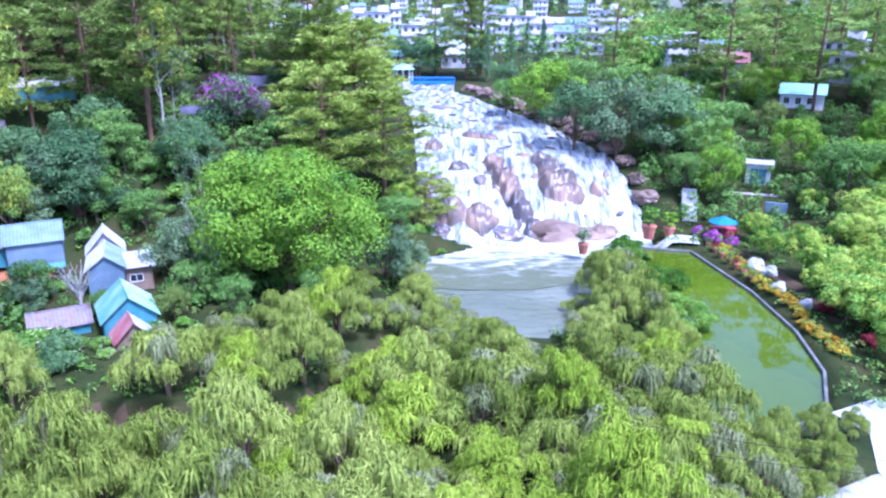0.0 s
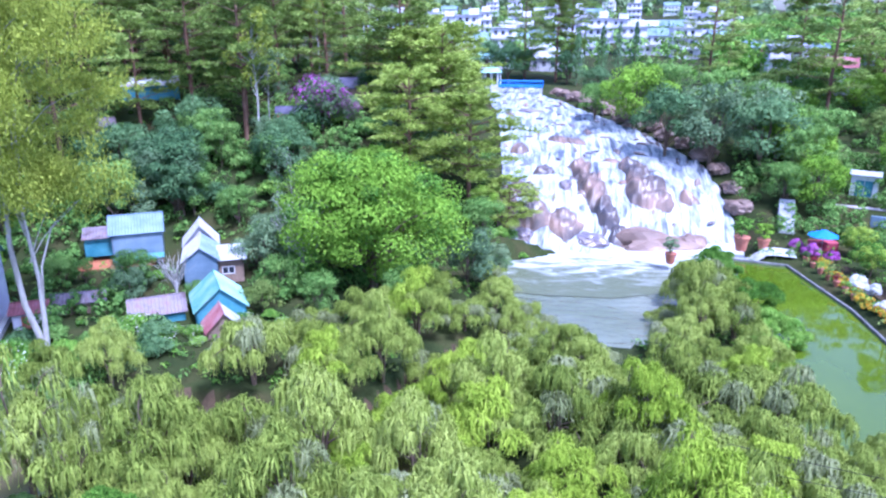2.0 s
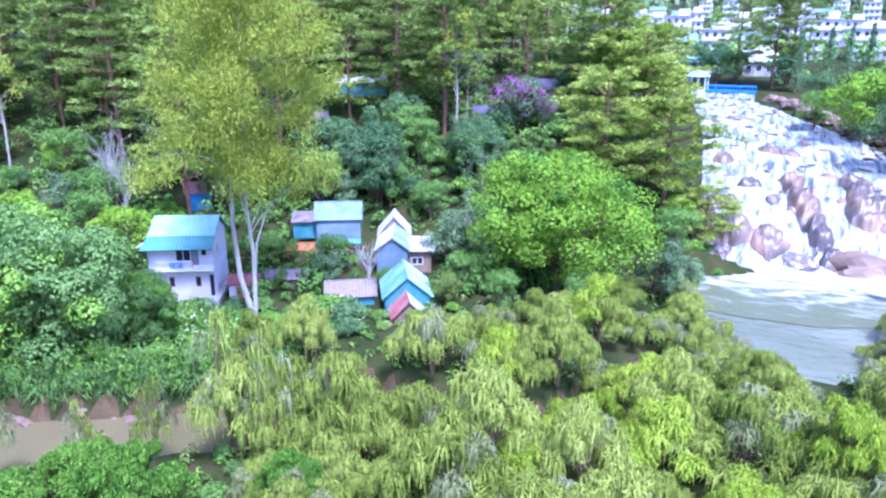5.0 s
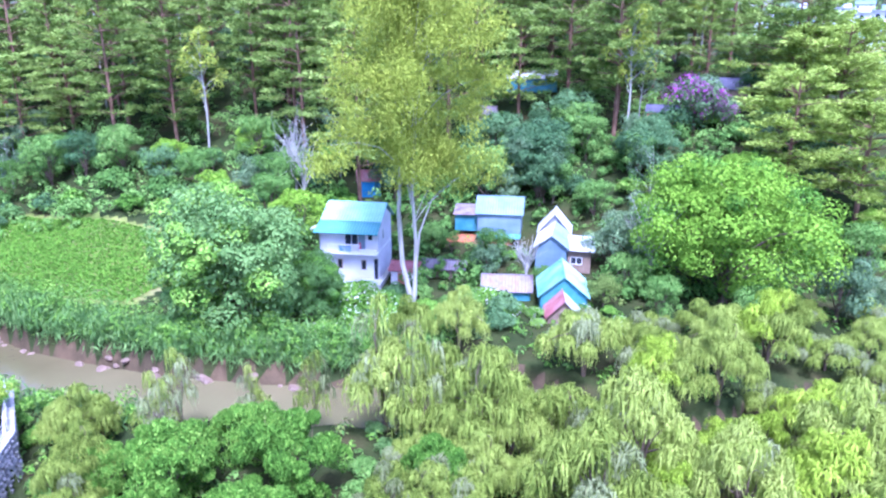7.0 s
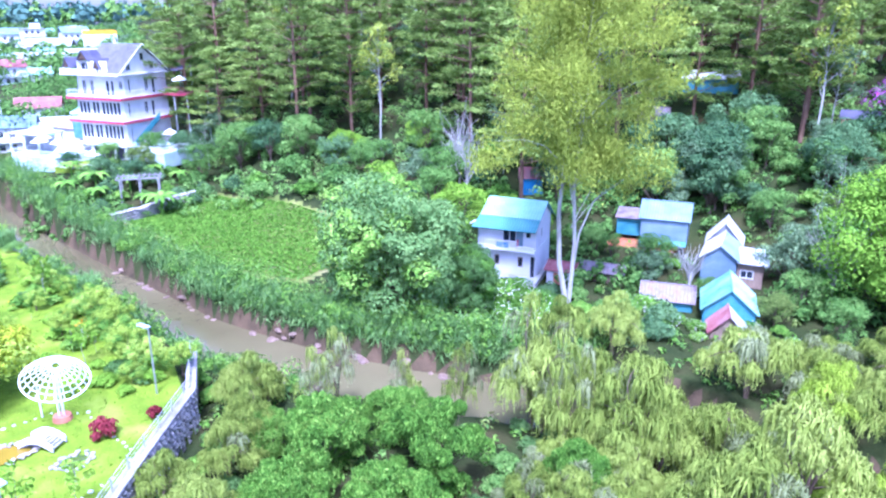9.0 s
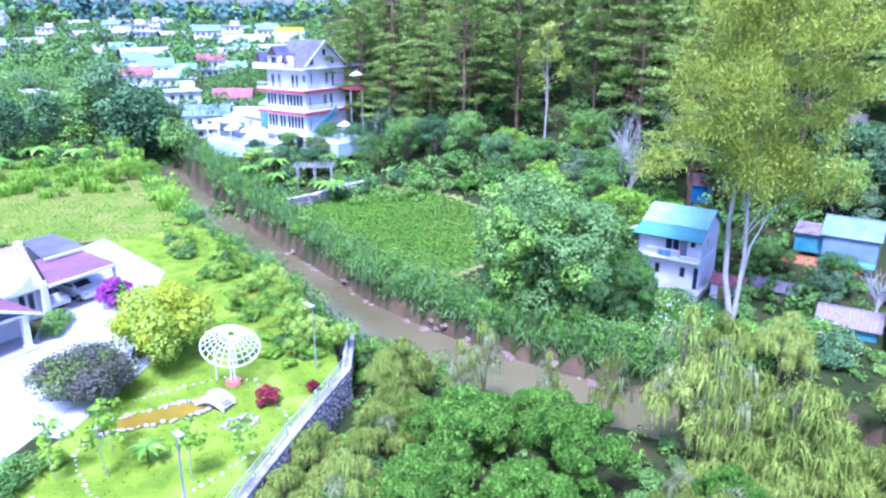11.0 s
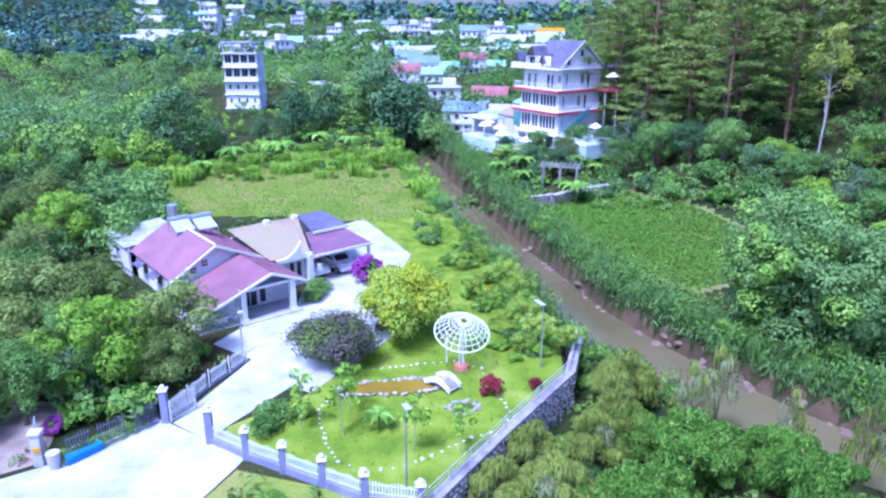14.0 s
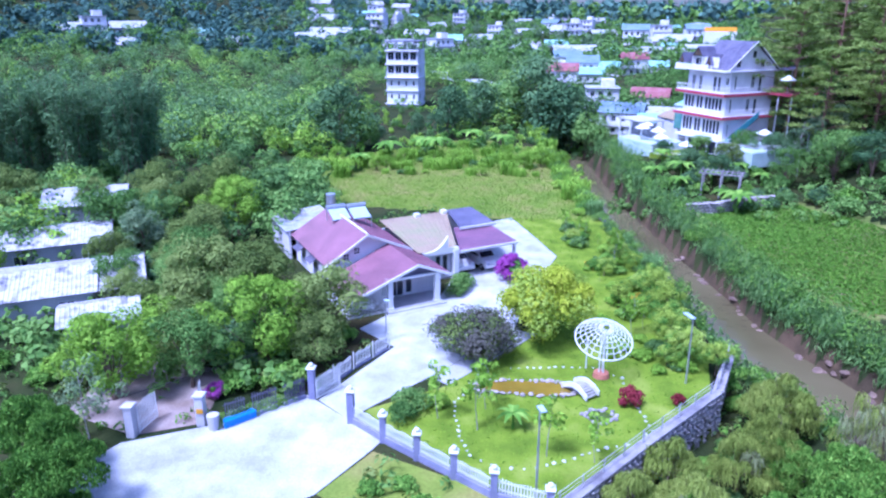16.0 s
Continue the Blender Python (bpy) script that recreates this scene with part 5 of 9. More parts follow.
terrace("pale blue dining terrace with white rails", -7.5, -8.5, 3.0, -1.2, 6.0, 3.0, M_MINTWALL)
terrace("mint green terrace with a white balustrade", 12.8, -3.0, 20.5, 6.5, 7.0, 2.4, M_MINTWALL)
terrace("green garden terrace with a white rail", 3.2, -9.5, 12.6, -1.2, 4.8, 2.6, M_LAWN)
ob = empty("pavilion", "open terrace pavilion with a flat pale roof", "pavilion")
ob.matrix_basis = HM
bm = bmesh.new()
bar(bm, (-10.5, -6.5, 8.9), (-3.2, -1.0, 9.15), 0.04)
part("roof", bm, M_GREYWALL, ob)
for px, py in ((-10.2, -6.2), (-7, -6.2), (-3.5, -6.2), (-10.2, -1.3), (-3.5, -1.3)):
    bm = bmesh.new()
    bar(bm, (px - 0.12, py - 0.12, 2.6), (px + 0.12, py + 0.12, 8.9))
    part("post", bm, M_WHITE, ob)
bm = bmesh.new()
bar(bm, (-10.4, -3.2, 2.6), (-3.3, -3.0, 8.4))
part("back_wall", bm, M_GREYWALL, ob)
gable_shed("shed", "teal sheet shed next to the hotel", *hloc(-5.5, 3.0, 7.2), 28, 4, 4, 4.0, 0.7, M_GREENROOF, M_MINTROOF)
gable_shed("shed", "pale workshop with a tan roof next to the hotel", *hloc(-14, 6, 3.5), 20, 7, 6, 4.4, 1.0, M_LILAC, M_TANROOF)
gable_shed("shed", "long low shed with a pale roof", *hloc(-22, 12, 1.5), 18, 9, 5, 3.5, 1.0, M_GREYWALL, M_WHITEROOF)
ob = empty("water_barrel", "blue plastic water tank", "tank")
ob.matrix_basis = HM
bm = bmesh.new()
rod(bm, (-12, 1.0, 3.0), (-12, 1.0, 8.2), 1.0, 12)
part("barrel", bm, M_DEEPBLUE, ob)

# ---- villa garden ----
LAWN = [(-29.6, 0.2), (-29.3, 2.8), (-41.2, 13.5), (-48, 15.0), (-64, 14.0), (-82, 11.6), (-82, 1.3), (-74.3, 3.75), (-68.1, 5.65), (-64.5, 4.6), (-62, 3.45), (-56, 2.1), (-50.1, 2.8), (-41.3, -3.2), (-38.0, -7.8), (-36.2, -8.3), (-34.5, -6.2), (-31.6, -2.0)]
DRIVE = [(-38.8, -11.1), (-46.6, -7.5), (-49.5, -10.6), (-52.4, -8.8), (-55.2, -5.2), (-60.5, -4.4), (-66, -1), (-74, -2), (-80, -1.2), (-82, 1.2), (-74.3, 3.7), (-68.1, 5.6), (-64.5, 4.55), (-62, 3.4), (-56, 2.2), (-50.2, 1.2), (-42.3, -4.5), (-38.2, -7.7), (-36.6, -8.7)]
ROAD = [(-39.3, -11.9), (-36.2, -8.2), (-34.6, -6.4), (-33.7, -6.8), (-29.6, -9.0), (-25, -15), (-27, -24), (-33.2, -21), (-35.2, -17.0), (-36.8, -14.4)]
flat_sheet("lawn", LAWN, 4.02, M_LAWN, "bright green mown garden lawn", "lawn")
flat_sheet("driveway", DRIVE, 4.04, M_CONC, "pale concrete driveway in front of the villa", "driveway")
flat_sheet("paving", [(-42.25, -4.45), (-41.3, -3.15), (-49.7, 3.0), (-50.25, 1.25)], 4.06, M_GREYPAVE, "grey paved strip beside the lawn", "paving")
flat_sheet("road", ROAD, 4.05, M_CONC, "pale concrete lane outside the gates", "road")
flat_sheet("yard", [(-34.0, -20.7), (-35.6, -17.2), (-42, -18), (-44, -26), (-36, -26)], 4.03, M_YARD, "bare pinkish yard behind the open gate", "yard")
flat_sheet("verge", [(-33.6, -6.7), (-29.7, -8.9), (-27, -5), (-29.4, 1.5), (-31.4, -1.9)], 4.03, M_MEADOW, "rough grassy verge outside the fence", "verge")


def pillar(parent, x, y, h, s=0.36, cap=True, name="post"):
    bm = bmesh.new()
    bar(bm, (x - s / 2, y - s / 2, 3.8), (x + s / 2, y + s / 2, 4 + h), 0.02)
    p = part(name, bm, M_PILLAR, parent)
    bm = bmesh.new()
    bar(bm, (x - s / 2 - 0.07, y - s / 2 - 0.07, 4 + h + 0.003), (x + s / 2 + 0.07, y + s / 2 + 0.07, 4 + h + 0.12), 0.03)
    if cap:
        bmesh.ops.create_icosphere(bm, subdivisions=1, radius=0.17, matrix=Matrix.Translation((x, y, 4 + h + 0.25)))
    part("cap", bm, M_WHITE, p)
    return p


def picket_mesh(tall, wide, mat):
    """One flat picket with a pointed head."""
    bm = bmesh.new()
    bar(bm, (-wide / 2, -0.015, 0), (wide / 2, 0.015, tall - 0.04))
    for v in bm.verts:
        if v.co.z > tall / 2:
            v.co.z += 0.04 * (v.co.y > 0)
    me = bpy.data.meshes.new("picket")
    bm.to_mesh(me)
    bm.free()
    me.materials.append(mat)
    return me


def picket_run(parent, a, b, z, h, gap=0.16, mat=None, low=0.45, thick=0.18):
    """A low plinth wall with a rank of pickets between two rails."""
    a, b = Vector(a), Vector(b)
    t = (b - a).normalized()
    a2, b2 = a + t * 0.19, b - t * 0.19
    L = (b2 - a2).length
    m = Matrix.Translation((a2.x, a2.y, z)) @ Matrix.Rotation(math.atan2(t.y, t.x), 4, "Z")
    if low:
        bm = bmesh.new()
        bar(bm, (0, -thick / 2, -0.25), (L, thick / 2, low), 0.015)
        bm.transform(m)
        part("plinth", bm, M_PILLAR, parent)
    me = picket_mesh(h - low - 0.05, 0.06, mat or M_WHITE)
    for k in range(int(L / gap)):
        child("picket", me, parent).matrix_basis = m @ Matrix.Translation(((k + 0.5) * gap, 0, low + 0.05)) @ Matrix.Diagonal((1, 1, 1 + 0.06 * math.sin(k * 0.9), 1))
    bm = bmesh.new()
    for zz in (low + 0.15, h - 0.2):
        bar(bm, (0, 0.016, zz), (L, 0.05, zz + 0.06))
    bm.transform(m)
    part("rails", bm, mat or M_WHITE, parent)


fence = empty("garden_fence", "white picket fence between slate-blue posts on a low wall", "fence", kind="structure")
POSTS = [(-36.4, -8.5, 2.1), (-34.6, -6.3, 1.7), (-33.1, -4.2, 1.6), (-31.6, -2.1, 1.6), (-30.1, 0.0, 1.6), (-29.2, 2.7, 1.4)]
for x, y, h in POSTS:
    pillar(fence, x, y, h, 0.42 if h > 2 else 0.36)
for p, q in zip(POSTS, POSTS[1:]):
    picket_run(fence, p[:2], q[:2], 4.0, 1.25)
fence2 = empty("garden_fence", "white picket fence along the driveway edge", "fence", kind="structure")
pillar(fence2, -39.0, -11.5, 2.1, 0.42)
pr = [(-39.0, -11.5), (-41.0, -10.6), (-43.0, -9.7), (-44.8, -8.7), (-46.4, -7.8)]
for p, q in zip(pr, pr[1:]):
    picket_run(fence2, p, q, 4.0, 1.15, low=0.15)
    bm = bmesh.new()
    rod(bm, (*q, 4), (*q, 5.3), 0.05)
    part("post", bm, M_WHITE, fence2)
fence3 = empty("hedge_fence", "dark picket fence behind the flower hedge", "fence", kind="structure")
pr = [(-39.1, -11.8), (-37.8, -13.2), (-36.5, -14.7), (-35.4, -16.0)]
for p, q in zip(pr, pr[1:]):
    picket_run(fence3, p, q, 4.0, 1.5, mat=M_DARKROOF, low=0.3)


def gate(hinge, turn, label, w=1.9, h=1.5):
    ob = empty("gate", label, "gate")
    ob.matrix_basis = pose(hinge[0], hinge[1], 4.08, 0, 0, turn)
    bm = bmesh.new()
    for xx in (0.02, w - 0.06):
        bar(bm, (xx, -0.03, 0), (xx + 0.06, 0.03, h))
    for zz in (0.05, 0.5):
        bar(bm, (0.08, -0.025, zz), (w - 0.06, 0.025, zz + 0.06))
    part("gate_frame", bm, M_WHITE, ob)
    me = picket_mesh(h - 0.15, 0.045, M_WHITE)
    for k in range(int(w / 0.13) - 1):
        xx = 0.17 + k * 0.13
        child("picket", me, ob).matrix_basis = Matrix.Translation((xx, 0, 0.1)) @ Matrix.Diagonal((1, 1, 1 + 0.22 * math.sin(math.pi * xx / w) / (h - 0.15), 1))
    return ob


gate((-38.8, -11.2), 145, "white picket gate leaf standing open at the driveway", 2.0, 1.4)
gp = empty("gate_posts", "pair of weathered grey gate pillars", "gate post", kind="structure")
for x, y in ((-35.5, -17.2), (-34.0, -20.7)):
    bm = bmesh.new()
    bar(bm, (x - 0.26, y - 0.26, 3.8), (x + 0.26, y + 0.26, 5.9), 0.03)
    bar(bm, (x - 0.34, y - 0.34, 5.903), (x + 0.34, y + 0.34, 6.05), 0.03)
    part("pillar", bm, M_GREYWALL, gp)
gate((-35.7, -17.4), 200, "white gate leaf standing open into the yard", 2.0, 1.7)
gate((-34.2, -20.4), 172, "white gate leaf folded back beside its pillar", 1.8, 1.7)
ob = empty("planter", "long blue planting trough by the hedge", "planter")
bm = bmesh.new()
bar(bm, (0, -0.25, 0), (2.0, 0.25, 0.45), 0.03)
bm.transform(pose(-35.2, -15.8, 4.06, 0, 0, 136))
part("trough", bm, M_BLUEPAINT, ob)
ob = empty("flower_tub", "tall pale flower tub by the gate", "planter")
bm = bmesh.new()
rod(bm, (-35.0, -16.3, 4.05), (-35.0, -16.3, 5.0), 0.28, 12, 0.36)
part("tub", bm, M_GREYWALL, ob)
ob = empty("sign_board", "small orange board on the gate pillar", "sign")
bm = bmesh.new()
bar(bm, (-35.2, -17.35, 4.9), (-35.16, -16.95, 5.2), 0.01)
part("board", bm, M_ORANGE, ob)


# ---- retaining wall of field stones along the lawn ----
wallb = empty("retaining_wall", "rough field-stone retaining wall with a white rail", "wall", kind="structure")
LINE = [(-27.2, 1.3), (-29.2, 3.1), (-35, 8.1), (-41.3, 13.8), (-46.5, 16.0)]
for (ax, ay), (bx, by) in zip(LINE, LINE[1:]):
    L = math.hypot(bx - ax, by - ay)
    m = Matrix.Translation((ax, ay, 0)) @ Matrix.Rotation(math.atan2(by - ay, bx - ax), 4, "Z")
    bm = bmesh.new()
    bar(bm, (0, -0.25, 0.2), (L, 0.2, 4.35))
    bm.transform(m)
    part("core", bm, M_STONE, wallb)
    bm = bmesh.new()
    bar(bm, (0, -0.42, 4.35), (L, 0.25, 4.5), 0.03)
    bm.transform(m)
    part("coping", bm, M_COPING, wallb)
    bm = bmesh.new()
    for k in range(int(L / 1.9) + 1):
        rod(bm, (k * 1.9 + 0.1, 0, 4.5), (k * 1.9 + 0.1, 0, 5.3), 0.035, 5)
    for zz in (4.75, 5.0, 5.25):
        rod(bm, (0, 0, zz), (L, 0, zz), 0.018, 5)
    bm.transform(m)
    part("railing", bm, M_GREYWALL, wallb)

# rockery pool, bridge, stepping stones
BOULDERS = []
for k in range(5):
    bm = bmesh.new()
    bmesh.ops.create_icosphere(bm, subdivisions=2, radius=0.5)
    off = Vector((k * 7.3, 1.7, 0))
    for v in bm.verts:
        v.co *= 0.75 + 0.5 * noise.noise(v.co * 1.7 + off)
        v.co.z *= 0.7
    me = bpy.data.meshes.new("stone")
    bm.to_mesh(me)
    bm.free()
    BOULDERS.append(me)


def stone(parent, mat_mesh, x, y, z, sx, sy, sz, turn, name="stone"):
    ob = child(name, mat_mesh, parent)
    ob.matrix_basis = pose(x, y, z, rng.uniform(-15, 15), rng.uniform(-15, 15), turn) @ Matrix.Diagonal((sx, sy, sz, 1))
    return ob


def stones_with(mat):
    out = []
    for me in BOULDERS:
        c = me.copy()
        c.materials.append(mat)
        out.append(c)
    return out


GARDEN_STONES = stones_with(surface("pale_rockery_stone", (0.16, 0.14, 0.13), (0.4, 0.35, 0.33), 2, 0.85, 0.5, 15, shift=0.4))
DARK_STONES = stones_with(M_STONE)
rock = empty("rockery_pool", "kidney-shaped garden pool ringed with pale stones", "garden pool")
bm = bmesh.new()
def pool_edge(a, grow=1.0):
    """A long rounded oblong, a little bent."""
    c, s = math.cos(a), math.sin(a)
    return -41.3 + grow * (0.85 + 0.12 * math.sin(3 * a)) * math.copysign(abs(c) ** 0.6, c) + 0.15 * s * s, 1.7 + grow * 3.0 * math.copysign(abs(s) ** 0.7, s)


pl = [(*pool_edge(a), 4.12) for a in np.linspace(0, 2 * math.pi, 28, endpoint=False)]
bm.faces.new([bm.verts.new(p) for p in pl])
part("water", bm, water("rockery_water", ((0.12, 0.09, 0.01), (0.3, 0.2, 0.02)), 0.1, (1, 1, 1), 3, 0.1), rock, "shallow weedy water with rust-coloured plants")
for k, a in enumerate(np.linspace(0, 2 * math.pi, 84, endpoint=False)):
    s = rng.uniform(0.22, 0.5)
    qx, qy = pool_edge(a, rng.uniform(1.0, 1.12))
    stone(rock, GARDEN_STONES[k % 5], qx + rng.uniform(-0.1, 0.1), qy + rng.uniform(-0.1, 0.1), 4.15, s, s, s * rng.uniform(0.6, 1.0), rng.uniform(0, 360))
rock2 = empty("rockery_pool", "small round garden pool with dark stones", "garden pool")
bm = bmesh.new()
bm.faces.new([bm.verts.new((-38.3 + 0.55 * math.cos(a), 6.2 + 0.7 * math.sin(a), 4.1)) for a in np.linspace(0, 2 * math.pi, 20, endpoint=False)])
part("water", bm, M_POND, rock2)
for k, a in enumerate(np.linspace(0, 2 * math.pi, 22, endpoint=False)):
    s = rng.uniform(0.28, 0.45)
    stone(rock2, DARK_STONES[k % 5], -38.3 + rng.uniform(0.55, 0.95) * math.cos(a), 6.2 + rng.uniform(0.7, 1.1) * math.sin(a), 4.1, s, s, s * 0.8, rng.uniform(0, 360))
br = empty("footbridge", "small arched pale footbridge over the rockery", "bridge")
br.matrix_basis = pose(-41.0, 5.3, 4.05, 0, 0, 40) @ Matrix.Diagonal((0.72, 0.72, 0.72, 1))
for k in range(12):
    t = (k + 0.5) / 12
    zz = 0.25 + 0.6 * math.sin(math.pi * t)
    bm = bmesh.new()
    bar(bm, (-1.4 + 2.8 * k / 12 + 0.02, -0.7, zz - 0.09), (-1.4 + 2.8 * (k + 1) / 12, 0.7, zz))
    part("plank", bm, M_PALEBARK, br)
for s in (-1, 1):
    bm = bmesh.new()
    for k in range(10):
        x0, x1 = -1.5 + 0.3 * k, -1.5 + 0.3 * (k + 1)
        z0, z1 = (0.3 + 0.6 * math.sin(math.pi * (x + 1.5) / 3.0) for x in (x0, x1))
        slab(bm, [(x0, s * 0.75 - 0.07, z0 + 0.32), (x1, s * 0.75 - 0.07, z1 + 0.32), (x1, s * 0.75 + 0.07, z1 + 0.32), (x0, s * 0.75 + 0.07, z0 + 0.32)], 0.5)
    part("parapet", bm, M_LILAC, br)
path = empty("stepping_path", "winding path of pale stepping stones in the lawn", "path", kind="structure")
STEP = stones_with(surface("stepping_stone", (0.3, 0.3, 0.28), (0.55, 0.55, 0.52), 2, 0.85, 0.3, 12, shift=0.3))
loop = [(-40.6, -1.9), (-39.2, -2.6), (-37.6, -2.5), (-35.4, -2.0), (-33.6, -1.3), (-32.6, 0.3), (-32.8, 2.2), (-33.9, 4.3), (-35.0, 6.2), (-35.6, 8.0), (-37.0, 9.0), (-39.4, 8.7), (-41.4, 8.4), (-43.2, 8.2), (-44.6, 6.6), (-44.4, 4.0), (-44.0, 0.5)]
for (ax, ay), (bx, by) in zip(loop, loop[1:]):
    n = max(1, int(math.hypot(bx - ax, by - ay) / 0.48))
    for k in range(n):
        s = rng.uniform(0.16, 0.34)
        t = k / n
        stone(path, STEP[k % 5], ax + (bx - ax) * t + rng.uniform(-0.08, 0.08), ay + (by - ay) * t + rng.uniform(-0.08, 0.08), 4.04, s, s * 0.9, 0.16, rng.uniform(0, 360))


# ---- white mushroom-shaped pergola ----
def pergola():
    ob = empty("pergola", "white mushroom-shaped steel garden pergola on a brick base", "pergola")
    ob.matrix_basis = pose(-43.4, 6.9, 4.0, 0, 0, -81)
    bm = bmesh.new()
    rod(bm, (0, 0, -0.2), (0, 0, 0.35), 0.62, 12, 0.5)
    part("base", bm, M_TERRA, ob)
    for a in range(3):
        bm = bmesh.new()
        rod(bm, (0.16 * math.cos(a * 2.1), 0.16 * math.sin(a * 2.1), 0.3), (0.12 * math.cos(a * 2.1), 0.12 * math.sin(a * 2.1), 3.1), 0.045)
        part("stem", bm, M_WHITE, ob)
    tilt = Matrix.Translation((0, 0, 2.75)) @ Matrix.Rotation(radians(-22), 4, "X")
    R, H = 1.85, 1.1

    def dome(r, a):
        return Vector((r * R * math.cos(a), r * R * math.sin(a), H * (1 - r * r)))

    for r in (1.0, 0.85, 0.7, 0.55, 0.4, 0.25):
        bm = bmesh.new()
        n = 32
        for k in range(n):
            rod(bm, dome(r, 2 * math.pi * k / n), dome(r, 2 * math.pi * (k + 1) / n), 0.05 if r == 1.0 else 0.028, 5)
        bm.transform(tilt)
        part("hoop", bm, M_WHITE, ob)
    for k in range(22):
        bm = bmesh.new()
        a = 2 * math.pi * k / 22
        for j in range(5):
            rod(bm, dome(0.12 + 0.176 * j, a), dome(0.12 + 0.176 * (j + 1), a), 0.028, 5)
        bm.transform(tilt)
        part("rib", bm, M_WHITE, ob)
    bm = bmesh.new()
    rod(bm, (0.7, -1.2, 0), (0.7, -1.2, 2.35), 0.05)
    part("prop", bm, M_WHITE, ob)


pergola()


def street_lamp(x, y, z, h, turn, arm=0.5):
    ob = empty("street_lamp", "slim grey garden lamp with a small pale head", "lamp", "garden lamps")
    ob.matrix_basis = pose(x, y, z, 0, 0, turn)
    bm = bmesh.new()
    rod(bm, (0, 0, -0.2), (0, 0, h), 0.07, 8, 0.045)
    part("pole", bm, M_METAL, ob)
    bm = bmesh.new()
    bar(bm, (-0.1, -0.16, h), (arm, 0.16, h + 0.09), 0.02)
    part("head", bm, M_PANEL, ob)


street_lamp(-30.4, 2.1, 4.0, 5.1, 20)
street_lamp(-42.9, 12.3, 4.0, 4.6, 200, 0.9)
street_lamp(-47.6, -8.2, 4.0, 3.2, 90, 0.3)

# old low houses among the trees south of the gates
def old_house(label, x, y, turn, w, d, h, rise, roof):
    ob = empty("house", label, "house")
    ob.matrix_basis = pose(x, y, gz(x, y), 0, 0, turn)
    wall(ob, (0, 0), (w, 0), -0.3, h, M_GREYWALL, ((1.0, 2.2, 0.9, 2.0), (w - 2.4, w - 1.2, 0.9, 2.0)))
    wall(ob, (w, 0.2), (w, d - 0.2), -0.3, h, M_GREYWALL, ((1.2, 2.2, 0.9, 2.0),))
    wall(ob, (w, d), (0, d), -0.3, h, M_GREYWALL)
    wall(ob, (0, d - 0.2), (0, 0.2), -0.3, h, M_GREYWALL)
    sheet("roof", (-0.5, -0.5, h), (w + 0.5, -0.5, h), (w + 0.5, d / 2, h + rise), (-0.5, d / 2, h + rise), roof, ob)
    sheet("roof", (w + 0.5, d + 0.5, h), (-0.5, d + 0.5, h), (-0.5, d / 2, h + rise), (w + 0.5, d / 2, h + rise), roof, ob)
    return ob


# roof mottling: stains together with leaf shadow painted into the colour
M_OLDROOF = surface("stained_dappled_fibre_cement", (0.14, 0.14, 0.15), (0.5, 0.49, 0.52), 1.1, 0.85, 0.3, 10, c3=(0.3, 0.28, 0.29), coarse=0.5)
old_house("low house with a stained pale sheet roof and painted leaf shade", -44.6, -40.4, 118, 10, 8, 2.6, 0.9, M_OLDROOF)
old_house("low wing with a stained pale sheet roof and painted leaf shade", -48.6, -33.4, 118, 5.5, 8, 2.5, 0.7, M_OLDROOF)
old_house("long house with a mottled pale roof", -57.5, -45.0, 118, 9, 7, 2.7, 0.9, M_OLDROOF)
old_house("small outhouse with a stained pale roof and painted leaf shade", -43.3, -30.2, 118, 4.6, 4, 2.3, 0.7, M_OLDROOF)
old_house("grey-roofed house behind the trees", -72, -50, 112, 8, 7, 2.8, 1.3, M_GREYWALL)

